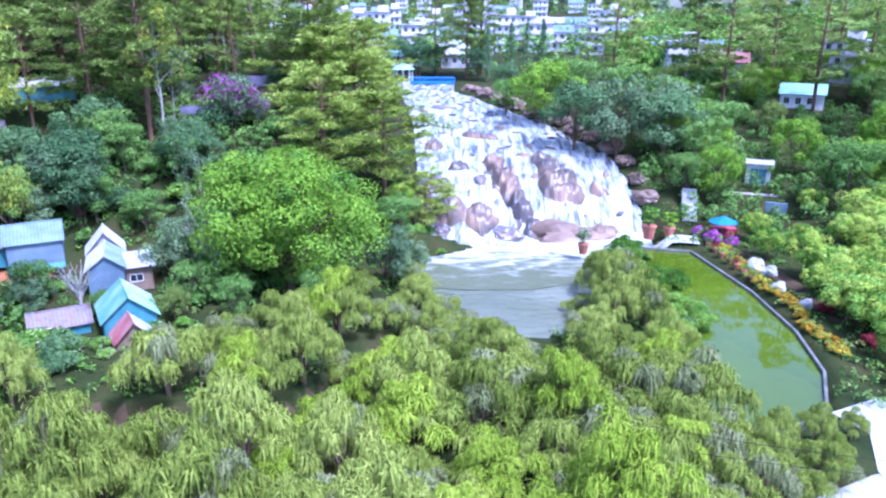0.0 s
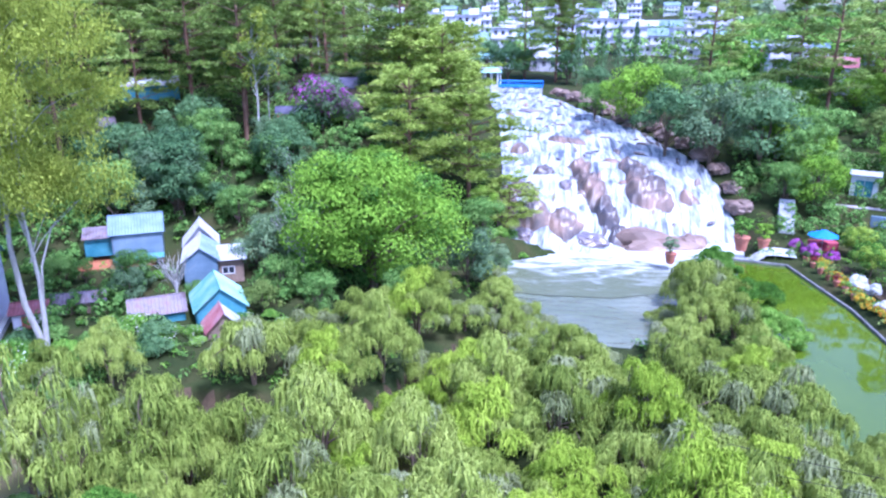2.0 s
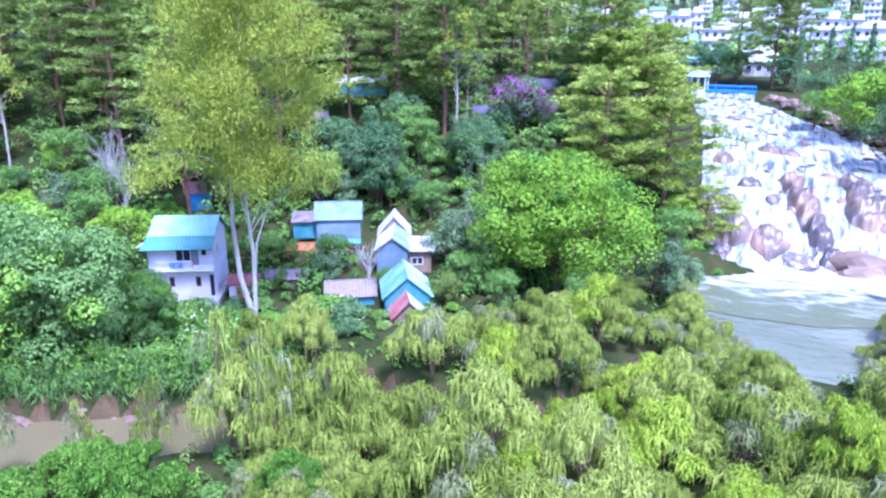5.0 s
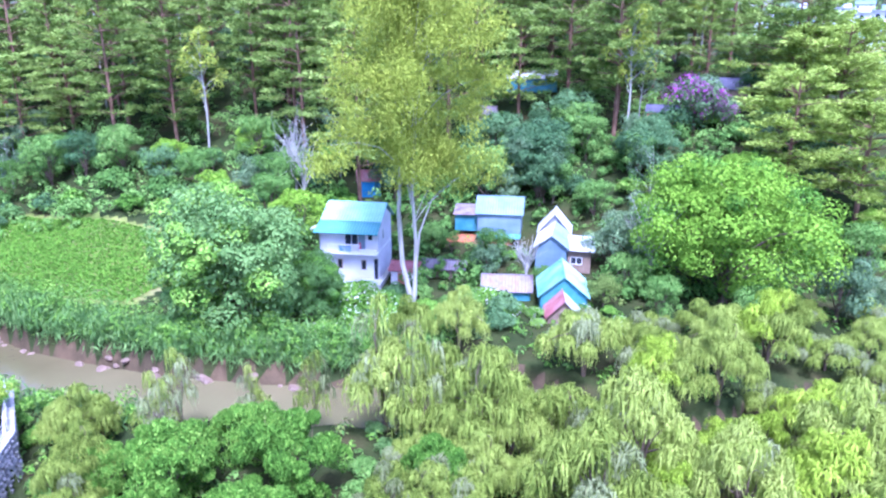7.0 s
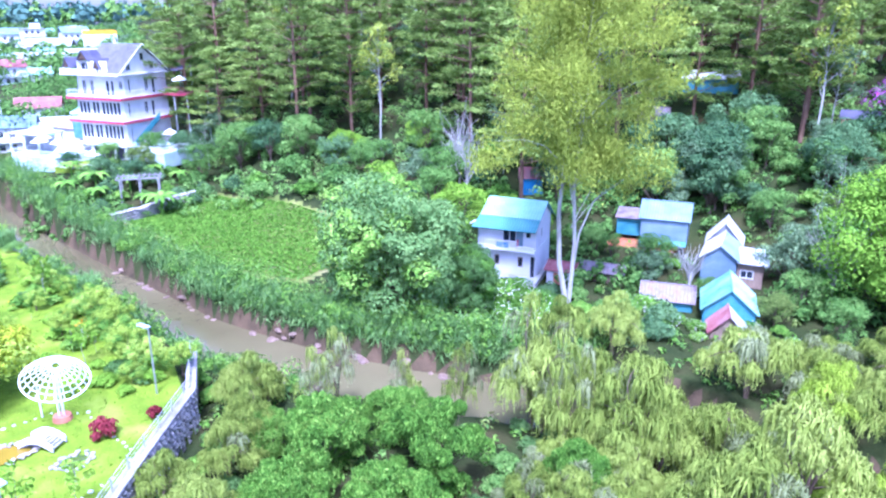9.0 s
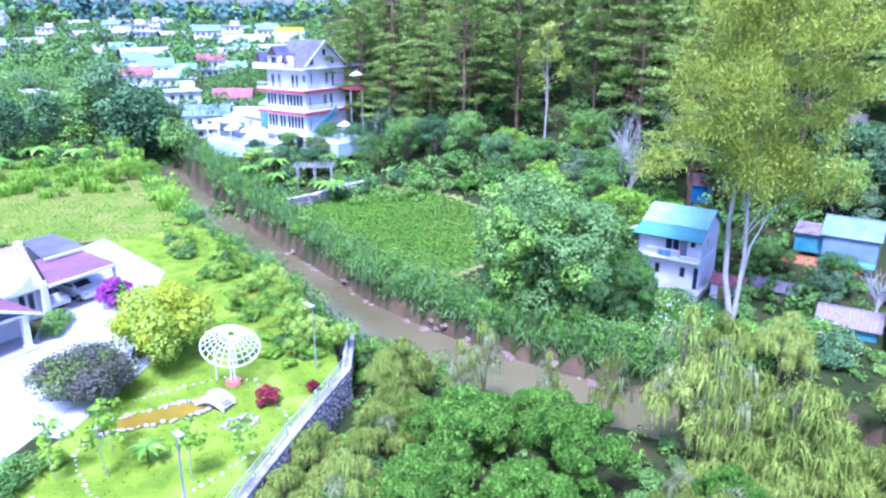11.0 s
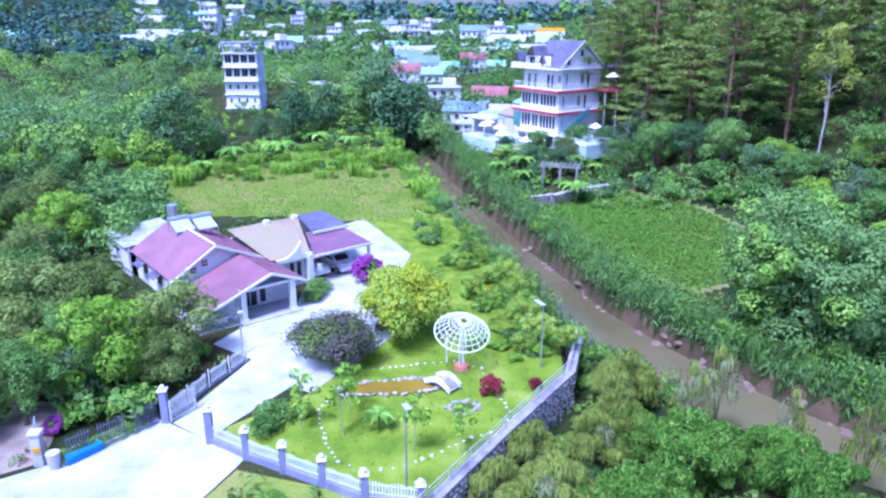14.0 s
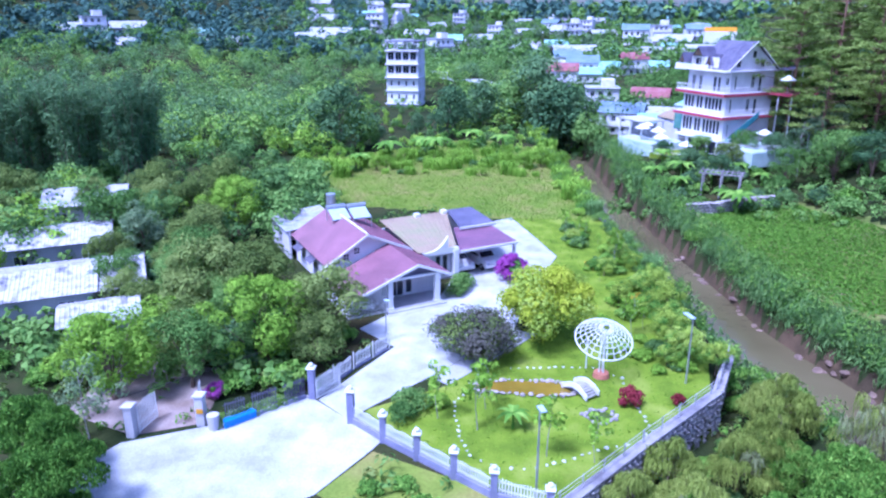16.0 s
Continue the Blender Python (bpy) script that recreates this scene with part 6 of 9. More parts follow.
# ---- the waterfall ----
def foam_material(name="foaming_water", stretch=(1.1, 0.15, 0.3), stops=None, fade=None):
    m, nt, lk, b = node_mat(name)
    tc, mp, n, n2 = nt.new("ShaderNodeTexCoord"), nt.new("ShaderNodeMapping"), nt.new("ShaderNodeTexNoise"), nt.new("ShaderNodeTexNoise")
    lk.new(tc.outputs["Object"], mp.inputs[0])
    mp.inputs["Rotation"].default_value = (0, 0, radians(-12))
    mp.inputs["Scale"].default_value = stretch
    for k, s, d in ((n, 1.15, 7), (n2, 3.5, 4)):
        k.inputs["Scale"].default_value, k.inputs["Detail"].default_value = s, d
        k.inputs["Roughness"].default_value = 0.58
        k.inputs["Distortion"].default_value = 0.6
        lk.new(mp.outputs[0], k.inputs["Vector"])
    r = ramp(nt, stops or [(0.34, (0.05, 0.06, 0.08)), (0.43, (0.17, 0.19, 0.22)), (0.54, (0.36, 0.38, 0.405)), (0.7, (0.54, 0.55, 0.56))])
    if fade:
        sep, mr, ad = nt.new("ShaderNodeSeparateXYZ"), nt.new("ShaderNodeMapRange"), nt.new("ShaderNodeMath")
        lk.new(tc.outputs["Object"], sep.inputs[0])
        lk.new(sep.outputs[1], mr.inputs[0])
        for q, v in zip((1, 2, 3, 4), (*fade, -0.22, 0.16)):
            mr.inputs[q].default_value = v
        lk.new(mr.outputs[0], ad.inputs[0])
        lk.new(n.outputs[0], ad.inputs[1])
        lk.new(ad.outputs[0], r.inputs[0])
    else:
        lk.new(n.outputs[0], r.inputs[0])
    lk.new(r.outputs[0], b.inputs["Base Color"])
    b.inputs["Roughness"].default_value = 0.45
    bp = nt.new("ShaderNodeBump")
    bp.inputs["Strength"].default_value, bp.inputs["Distance"].default_value = 0.5, 0.2
    lk.new(n2.outputs[0], bp.inputs["Height"])
    lk.new(bp.outputs[0], b.inputs["Normal"])
    return m


M_FOAM = foam_material()
M_APRON = foam_material("pool_foam", (0.3, 0.7, 1.0), [(0.36, (0.1, 0.115, 0.06)), (0.46, (0.2, 0.22, 0.18)), (0.56, (0.38, 0.4, 0.4)), (0.7, (0.55, 0.56, 0.56))], (72, 86))


def build_falls():
    us = np.linspace(-0.02, 1.02, 110)
    ds = np.concatenate([np.arange(82.5, 112, 0.28), np.arange(112, 172, 0.9)])
    vs = []
    for d in ds:
        left = np.interp(d, (82, 92, 122, 155, 190), (2.4, 2.7, 3.2, 4.3, 4.6))
        right = np.interp(d, (86, 98, 106, 120, 138, 158, 190), (-15.3, -14.6, -12.6, -8.2, -3.0, 0.3, 1.0))
        az = np.radians(left + (right - left) * us)
        vs.append(np.stack([-np.sin(az) * d, np.cos(az) * d], 1))
    xy = np.concatenate(vs)
    z = falls_z(xy[:, 0], xy[:, 1])
    z += np.array([0.4 * noise.noise(Vector((x * 0.5, y * 0.22, 1.0))) + 0.13 * noise.noise(Vector((x * 1.6, y * 0.5, 4.0))) for x, y in xy])
    n, m = len(us), len(ds)
    j, i = np.meshgrid(np.arange(m - 1), np.arange(n - 1), indexing="ij")
    a = j * n + i
    faces = np.stack([a, a + n, a + n + 1, a + 1], -1).reshape(-1, 4)
    # the foot of the fall is where the sheet meets the pool
    me = mesh_of("waterfall", np.column_stack([xy, z]).tolist(), faces.tolist(), M_FOAM)
    return tagged(new("waterfall", me), "wide white waterfall rushing down rocky cascades", "waterfall", kind="structure")


def build_bed():
    """The rock bed: ribs and ledges of granite that rise through the water, with cracked, stepped faces."""
    us = np.linspace(-0.05, 1.05, 190)
    ds = np.concatenate([np.arange(83.5, 112, 0.24), np.arange(112, 160, 0.7)])
    vs = []
    for d in ds:
        left = np.interp(d, (82, 92, 122, 155, 190), (2.4, 2.7, 3.2, 4.3, 4.6))
        right = np.interp(d, (86, 98, 106, 120, 138, 158, 190), (-15.3, -14.6, -12.6, -8.2, -3.0, 0.3, 1.0))
        az = np.radians(left + (right - left) * us)
        vs.append(np.stack([-np.sin(az) * d, np.cos(az) * d], 1))
    p = np.concatenate(vs)
    x, y = p[:, 0], p[:, 1]
    z = falls_z(x, y)
    wob = np.array([(noise.noise(Vector((a * 0.45, b * 0.35, 2.0))), noise.noise(Vector((a * 1.3, b * 0.9, 6.0))), noise.noise(Vector((a * 3.1, b * 2.2, 9.0))), abs(noise.noise(Vector((a * 0.7 + b * 0.25, b * 0.3, 5.0))))) for a, b in p.tolist()])
    lift = np.full(len(p), -0.55) + 1.5 * np.clip(wob[:, 0] + 0.5 * wob[:, 1] - 0.26, 0, 0.5)
    for az, d, size, turn, brown in RIBS:
        cx, cy = polar(az, d)
        a = radians(turn + az)
        lx, ly = (x - cx) * math.cos(a) + (y - cy) * math.sin(a), -(x - cx) * math.sin(a) + (y - cy) * math.cos(a)
        r = np.hypot(lx / size[0], ly / size[1]) * (1 + 0.5 * wob[:, 0] + 0.3 * wob[:, 1])
        lift = np.maximum(lift, -0.55 + (size[2] * 0.75 + 0.55) * (1 - smooth(0.45, 1.15, r)))
    out = lift > -0.3
    lift = lift + np.where(out, 0.35 * wob[:, 1] + 0.22 * wob[:, 2] - 0.9 * np.clip(0.09 - wob[:, 3], 0, 1) * 4, 0)
    n, m = len(us), len(ds)
    j, i = np.meshgrid(np.arange(m - 1), np.arange(n - 1), indexing="ij")
    a = j * n + i
    faces = np.stack([a, a + n, a + n + 1, a + 1], -1).reshape(-1, 4)
    me = mesh_of("rock_bed", np.column_stack([p, z + lift]).tolist(), faces.tolist(), M_BEDROCK)
    return tagged(new("rock_bed", me), "brown granite ledges and ribs under the waterfall", "rock", kind="structure")


M_BEDROCK = surface("wet_granite_ledge", (0.045, 0.045, 0.055), (0.13, 0.1, 0.085), 0.28, 0.35, 0.9, 3.5, c3=(0.3, 0.2, 0.145), coarse=0.5)
# (bearing, distance, size, turn, brown)
RIBS = [(-3.1, 100.6, (1.7, 3.0, 1.5), 8, 1), (-4.3, 96.0, (2.0, 4.2, 1.9), 14, 1), (-5.3, 92.4, (1.8, 2.8, 1.9), 10, 1), (-7.0, 103.3, (2.6, 1.9, 1.4), 0, 1), (-8.3, 98.2, (3.0, 3.8, 2.2), 12, 1), (-2.2, 88.9, (2.6, 2.0, 1.5), 5, 0),
        (0.4, 89.4, (2.6, 2.2, 1.9), 20, 1), (2.8, 89.2, (2.2, 2.8, 2.4), 15, 1), (-1.8, 114.3, (3.4, 1.6, 1.0), -25, 0), (1.8, 107.8, (1.5, 2.0, 1.4), 0, 0), (-0.3, 98.6, (2.2, 1.6, 1.2), 10, 0), (-11.4, 99.5, (1.6, 1.4, 1.0), 0, 1), (1.5, 94.0, (2.4, 1.7, 1.4), -12, 0), (-6.4, 89.6, (1.4, 1.8, 1.2), 0, 0)]


build_falls()
build_bed()
flat_sheet("foam_apron", [(-5, 71), (-5.2, 86), (6, 90), (16, 92), (25, 92.5), (25.5, 86), (20, 82), (15, 73), (8, 70), (0, 70)], 0.08, M_APRON, "churning white foam at the foot of the fall")


def boulder(name, label, x, y, z, size, turn, seed, mat, parent=None, tilt=(0, 0)):
    bm = bmesh.new()
    bmesh.ops.create_icosphere(bm, subdivisions=4, radius=1.0)
    off = Vector((seed * 3.7, seed * 1.3, 0))
    for v in bm.verts:
        k = 1 + 0.35 * noise.noise(v.co * 1.1 + off) + 0.16 * noise.noise(v.co * 2.7 + off) + 0.07 * noise.noise(v.co * 6 + off)
        f = noise.cell(v.co * 1.6 + off) * 0.06
        v.co *= k + f
    me = bpy.data.meshes.new(name)
    bm.to_mesh(me)
    bm.free()
    me.materials.append(mat)
    ob = new(name, me)
    ob.matrix_basis = pose(x, y, z, tilt[0], tilt[1], turn) @ Matrix.Diagonal((*size, 1))
    return tagged(ob, label, "rock", "waterfall rocks")


M_WETROCK = surface("wet_dark_rock", (0.05, 0.05, 0.07), (0.16, 0.14, 0.16), 0.5, 0.3, 0.6, 5, c3=(0.3, 0.24, 0.22))
R_LABEL = "weathered brown granite boulder in the cascade"
# (bearing, distance, size, turn)
ROCKS = [(-8.8, 90.2, (6.4, 2.8, 2.6), 10, 1), (-11.9, 92.8, (2.4, 1.8, 1.6), 0, 1), (-4.1, 88.4, (2.2, 1.4, 1.1), -8, 0), (1.3, 86.9, (1.3, 1.2, 1.2), 0, 0), (-2.0, 96.6, (0.9, 1.2, 1.0), 0, 0), (-5.4, 105.2, (1.3, 0.9, 0.8), 5, 1), (1.2, 136.8, (2.6, 1.0, 0.7), 0, 0)]
for k, (az, d, s, turn, brown) in enumerate(ROCKS):
    x, y = polar(az, d)
    z = float(falls_z(np.array([x]), np.array([y]))[0])
    boulder("boulder", R_LABEL if brown else "dark wet boulder washed by white water", x, y, z - s[2] * 0.42, s, turn + az, k + 1, M_ROCK if brown else M_WETROCK)
SMALL = stones_with(M_WETROCK)[:3] + stones_with(M_ROCK)[3:]
for k in range(46):
    u, d = rng.uniform(0.05, 0.95), rng.uniform(96, 152)
    left = np.interp(d, (82, 92, 122, 155, 190), (2.4, 2.7, 3.2, 4.3, 4.6))
    right = np.interp(d, (86, 98, 106, 120, 138, 158, 190), (-15.3, -14.6, -12.6, -8.2, -3.0, 0.3, 1.0))
    x, y = polar(left + (right - left) * u, d)
    z = float(falls_z(np.array([x]), np.array([y]))[0])
    s = rng.uniform(0.35, 1.0)
    ob = tagged(new("boulder", SMALL[k % 5]), "small wet stone breaking the white water", "rock", "waterfall rocks")
    ob.matrix_basis = pose(x, y, z + 0.1, 0, 0, rng.uniform(0, 360)) @ Matrix.Diagonal((s * 3.0, s * 1.5, s * 0.8, 1))
# rocky right rim and the ledge below the bridge
for k in range(16):
    d = 100 + k * 4.0
    az = float(np.interp(d, (86, 98, 106, 120, 138, 158, 190), (-15.3, -14.6, -12.6, -8.2, -3.0, 0.3, 1.0))) - 0.9 - rng.uniform(0, 0.6)
    x, y = polar(az, d)
    boulder("boulder", "brown rock on the rim of the fall", x, y, gz(x, y) + 0.3, (rng.uniform(1.2, 2.4), rng.uniform(1.2, 2.0), rng.uniform(0.7, 1.2)), rng.uniform(0, 90), 40 + k, M_ROCK)

# ---- gazebo and blue footbridge above the fall ----
gzb = empty("gazebo", "small pale open gazebo with a pointed roof", "gazebo")
gzb.matrix_basis = pose(-11.9, 164.5, 13.2)
bm = bmesh.new()
bmesh.ops.create_cone(bm, cap_ends=True, segments=8, radius1=2.6, radius2=0.3, depth=1.5, matrix=Matrix.Translation((0, 0, 3.9)))
part("roof", bm, M_MINTROOF, gzb)
bm = bmesh.new()
rod(bm, (0, 0, -1.2), (0, 0, 0.35), 2.3, 8)
part("base", bm, M_GREYWALL, gzb)
for a in range(8):
    bm = bmesh.new()
    rod(bm, (2.0 * math.cos(a * 0.785), 2.0 * math.sin(a * 0.785), 0.3), (2.0 * math.cos(a * 0.785), 2.0 * math.sin(a * 0.785), 3.2), 0.14)
    part("post", bm, M_WHITE, gzb)
bb = empty("footbridge", "bright blue footbridge above the waterfall", "bridge")
bb.matrix_basis = pose(-10.0, 160.5, 13.7, 0, 0, -2)
bm = bmesh.new()
bar(bm, (0, -0.9, -0.25), (9.6, 0.9, 0), 0.03)
part("deck", bm, M_BLUEPAINT, bb)
for s in (-0.85, 0.85):
    railing(bb, [(0, s), (9.6, s)], 0, 1.1, 0.6, M_BLUEPAINT, 0.06)
for xx in (0.3, 4.8, 9.2):
    bm = bmesh.new()
    bar(bm, (xx - 0.3, -0.8, -2.8), (xx + 0.3, 0.8, -0.25))
    part("pier", bm, M_GREYWALL, bb)

# ---- pond garden ----
kerb = empty("pond_kerb", "low grey concrete kerb round the green pond", "kerb", kind="structure")
for (ax, ay), (bx, by) in zip(POND, POND[1:] + POND[:1]):
    L = math.hypot(bx - ax, by - ay)
    bm = bmesh.new()
    bar(bm, (-0.06, -0.13, 0.1), (L + 0.06, 0.13, 1.28), 0.04)
    bm.transform(Matrix.Translation((ax, ay, 0)) @ Matrix.Rotation(math.atan2(by - ay, bx - ax), 4, "Z"))
    part("kerb_length", bm, M_KERB, kerb)


def strip(name, pts, half, mat, label, lift=0.08, category="path"):
    """A walkway laid on the ground along points."""
    p = [Vector(q) for q in pts]
    fine = []
    for a, b in zip(p, p[1:]):
        n = max(1, int((b - a).length / 1.0))
        fine += [a + (b - a) * k / n for k in range(n)]
    fine.append(p[-1])
    vs, fs = [], []
    for i, q in enumerate(fine):
        t = (fine[min(i + 1, len(fine) - 1)] - fine[max(i - 1, 0)]).normalized()
        nn = Vector((-t.y, t.x))
        z = max(gz(*(q + nn * k)) for k in (-half, 0.0, half)) + lift
        vs += [(*(q + nn * half), z), (*(q - nn * half), z)]
        if i:
            fs.append((2 * i - 2, 2 * i - 1, 2 * i + 1, 2 * i))
    return tagged(new(name, mesh_of(name, vs, fs, mat)), label, category, kind="structure")


strip("path", [(20.5, 83.5), (25, 83), (29, 82.2)], 1.6, M_CONC, "pale landing at the head of the pond")
strip("path", [(27.8, 44.5), (29.5, 41), (27, 35), (20, 31.5), (8, 30)], 2.4, M_GREYPAVE, "grey path round the foot of the pond")
strip("path", [(32.5, 79), (33.5, 68), (34.5, 58)], 1.0, M_MUD, "earthen path between the flower beds")
st = empty("steps", "grey stone steps climbing from the pond landing", "steps", kind="structure")
for k in range(22):
    bm = bmesh.new()
    bar(bm, (-0.9, k * 0.34, 1.2), (0.9, k * 0.34 + 0.36, 1.75 + k * 0.18), 0.02)
    bm.transform(pose(29.3, 86.5, 0, 0, 0, -14))
    part("step", bm, M_GREYPAVE, st)


def potted(label, x, y, z, s, leaf, tiers=3):
    ob = empty("potted_tree", label, "potted tree", "pots by the pond")
    ob.matrix_basis = pose(x, y, z, 0, 0, rng.uniform(0, 360)) @ Matrix.Diagonal((s, s, s, 1))
    bm = bmesh.new()
    rod(bm, (0, 0, 0), (0, 0, 1.15), 0.42, 12, 0.62)
    rod(bm, (0, 0, 1.1), (0, 0, 1.25), 0.68, 12)
    part("pot", bm, M_TERRA, ob)
    v, f = merge([tube([(0, 0, 1.0), (0.15, 0.05, 1.6), (-0.1, 0, 2.1), (0.05, 0, 2.5)], [0.12, 0.1, 0.07, 0.04], 6)])
    child("trunk", quads_mesh("trunk", v, f, [M_BARK]), ob)
    lv = []
    for k in range(tiers * 3):
        a = k * 2.4
        lv.append(clump(np.array([0.75 * math.cos(a) * (1 - k / 14), 0.75 * math.sin(a) * (1 - k / 14), 1.7 + 0.14 * k]), 0.5, 60, 0.22, 0.7, 0.4))
    v, f = merge(lv)
    child("foliage", quads_mesh("foliage", v, f, [leaf]), ob)


potted("tall terracotta pot with a clipped green tree", 23.6, 84.3, 1.4, 1.35, M_FERN)
potted("terracotta pot with a small tree at the pool edge", 14.9, 79.8, 0.9, 1.0, M_GREY)
potted("terracotta pot with a clipped tree on the landing", 26.2, 84.8, 1.4, 1.1, M_LIME)
for k in range(7):
    potted("small potted tree on the pond kerb", 29.6 + 0.12 * k, 80.5 - 1.9 * k, 1.45, 0.5, (M_MID, M_RED, M_FERN)[k % 3], 2)
umbrella(32.0, 83.0, gz(32, 83), 3.4, 2.6, M_BLUEPAINT, "blue parasol beside the flower beds")
ob = empty("stall", "small open stall with a red counter under the parasol", "stall")
bm = bmesh.new()
bar(bm, (31.2, 84.0, gz(32, 84)), (34.2, 85.2, gz(32, 84) + 1.1), 0.03)
part("counter", bm, M_REDTRIM, ob)
ob = empty("hut", "white hut with a turquoise front on the slope", "hut")
ob.matrix_basis = pose(39.7, 97.2, 4.8, 0, 0, -23)
wall(ob, (0, 0), (3.1, 0), 0, 3.4, M_WHITE, ((0.5, 2.6, 0.7, 2.9),), 0.2, glass=M_TURQ)
wall(ob, (3.1, 0.2), (3.1, 2.6), 0, 3.4, M_WHITE)
wall(ob, (3.1, 2.8), (0, 2.8), 0, 3.4, M_WHITE)
wall(ob, (0, 2.6), (0, 0.2), 0, 3.4, M_WHITE)
bm = bmesh.new()
bar(bm, (-0.3, -0.4, 3.4), (3.4, 3.1, 3.6), 0.03)
part("roof", bm, M_WHITEROOF, ob)
bm = bmesh.new()
bar(bm, (-1.5, -3.0, -2.5), (4.6, 3.0, -0.01), 0.2)
part("foundation", bm, M_STONE, ob)
ob = empty("garden_wall", "blue painted garden wall panel", "wall")
bm = bmesh.new()
bar(bm, (0, 0, -0.5), (2.6, 0.25, 3.8), 0.03)
bm.transform(pose(39.5, 89.5, 1.0, 0, 0, -24))
part("panel", bm, M_PALEBLUE, ob)

# white standing stones among the flowers
for x, y, s in ((31.8, 72, 1.1), (32.6, 70.4, 0.8), (31.6, 66, 0.7), (32.4, 62, 0.6)):
    boulder("garden_rock", "pale ornamental rock among the flowers", x, y, gz(x, y) + s * 0.4, (s, s * 0.7, s), 30 * s, 70 + s, M_CONC)


# ---- houses of the town ----
def town_house(w, d, floors, body, roof_mat, roof, label):
    ob = empty("house", label, "house")
    H = floors * 3.2
    ops = [(0.8 + i * 2.4, 2.0 + i * 2.4, 1.0 + 3.2 * k, 2.5 + 3.2 * k) for k in range(floors) for i in range(int((w - 0.6) / 2.4))]
    wall(ob, (0, 0), (w, 0), -1.5, H, body, ops, 0.25)
    wall(ob, (w, 0.25), (w, d - 0.25), -1.5, H, body, (), 0.25)
    wall(ob, (w, d), (0, d), -1.5, H, body)
    wall(ob, (0, d - 0.25), (0, 0.25), -1.5, H, body, [(1.0, 2.2, 1.0 + 3.2 * k, 2.4 + 3.2 * k) for k in range(floors)], 0.25)
    for k in range(1, floors):
        bm = bmesh.new()
        bar(bm, (-0.2, -0.9, 3.2 * k - 0.15), (w + 0.1, 0, 3.2 * k), 0.02)
        bar(bm, (-0.2, -0.9, 3.2 * k), (w + 0.1, -0.8, 3.2 * k + 0.8), 0.02)
        part("balcony", bm, body, ob)
    if roof == "flat":
        bm = bmesh.new()
        bar(bm, (-0.4, -0.6, H), (w + 0.4, d + 0.3, H + 0.25), 0.03)
        part("roof", bm, roof_mat, ob)
        bm = bmesh.new()
        bar(bm, (w * 0.5, d * 0.4, H + 0.25), (w * 0.9, d * 0.9, H + 2.4), 0.05)
        part("stair_head", bm, body, ob)
    else:
        r = d * 0.3
        sheet("roof", (-0.4, -0.5, H), (w + 0.4, -0.5, H), (w + 0.4, d / 2, H + r), (-0.4, d / 2, H + r), roof_mat, ob, pitch=0.6)
        sheet("roof", (w + 0.4, d + 0.5, H), (-0.4, d + 0.5, H), (-0.4, d / 2, H + r), (w + 0.4, d / 2, H + r), roof_mat, ob, pitch=0.6)
    return ob


TOWN = [Kind(lambda a=a: town_house(*a)) for a in (
    (9, 8, 3, M_LILAC, M_WHITEROOF, "flat", "white three-storey town house with balconies"),
    (11, 8, 2, M_WHITE, M_PALEBLUE, "pitched", "white two-storey house with a pale blue roof"),
    (8, 8, 4, M_LILAC, M_WHITEROOF, "flat", "narrow white four-storey town house"),
    (10, 8, 2, M_LILAC, M_REDROOF, "pitched", "pale house with a red roof"),
    (14, 9, 1, M_GREYWALL, M_WHITEROOF, "pitched", "long low building with a pale sheet roof"),
    (9, 7, 1, M_WHITE, M_MINTROOF, "pitched", "low house with a mint sheet roof"))]


def town_put(k, az, d, scale=1.0, face=None, z=None):
    x, y = polar(az, d)
    TOWN[k].put(x, y, scale, (az if face is None else face) + rng.uniform(-12, 12), 1.0, z)


# the town above the fall, stepping up the slope
for k, az, d in ((4, 9.6, 205), (1, 7.4, 215), (5, 5.0, 200), (0, 9.6, 262), (2, 6.9, 268), (0, 4.2, 250), (1, 2.0, 240), (4, 1.2, 205), (0, -0.6, 275), (2, -3.0, 270), (0, -5.4, 262), (1, -7.2, 275), (0, -9.2, 255), (2, -10.6, 282), (1, -11.8, 262), (0, 11.4, 300), (1, 12.6, 260),
                 (0, 8.6, 330), (2, 5.6, 335), (0, 2.6, 325), (2, -1.4, 330), (0, -4.4, 335), (1, -8.2, 335), (0, -11.6, 330), (0, 9.2, 430), (1, 6.4, 450), (2, 3.0, 440), (0, 0.2, 460), (1, -2.6, 450), (2, -5.8, 440), (0, -9.8, 455), (4, -12, 430), (1, 8.0, 560), (0, 4.6, 580), (4, 1.0, 570), (0, -4.0, 590), (1, -8.4, 570), (4, 10.6, 360), (4, 3.6, 370), (4, -6, 365), (0, 14.0, 380), (2, 12.0, 400)):
    town_put(k, az, d)
for k, az, d in ((3, -15.4, 178), (1, -16.6, 170), (0, -15.9, 164), (3, -18.6, 158), (4, -20.6, 190), (5, -23.8, 142), (0, -26.0, 160), (1, -14, 200)):
    town_put(k, az, d, 0.78)
# the town to the west
for k in range(70):
    az = rng.uniform(73, 105)
    d = 330 + 800 * rng.random() ** 1.3
    town_put((1, 4, 4, 5, 4, 0, 4)[int(rng.integers(7))], az, d, rng.uniform(0.9, 1.5), rng.uniform(60, 120))
for k, az, d in ((1, 85.3, 265), (5, 84.5, 255), (3, 86.8, 240), (5, 83.2, 282), (1, 88.5, 275), (4, 87.2, 290), (5, 79.5, 300), (3, 81.2, 290), (1, 86.2, 300)):
    town_put(k, az, d)
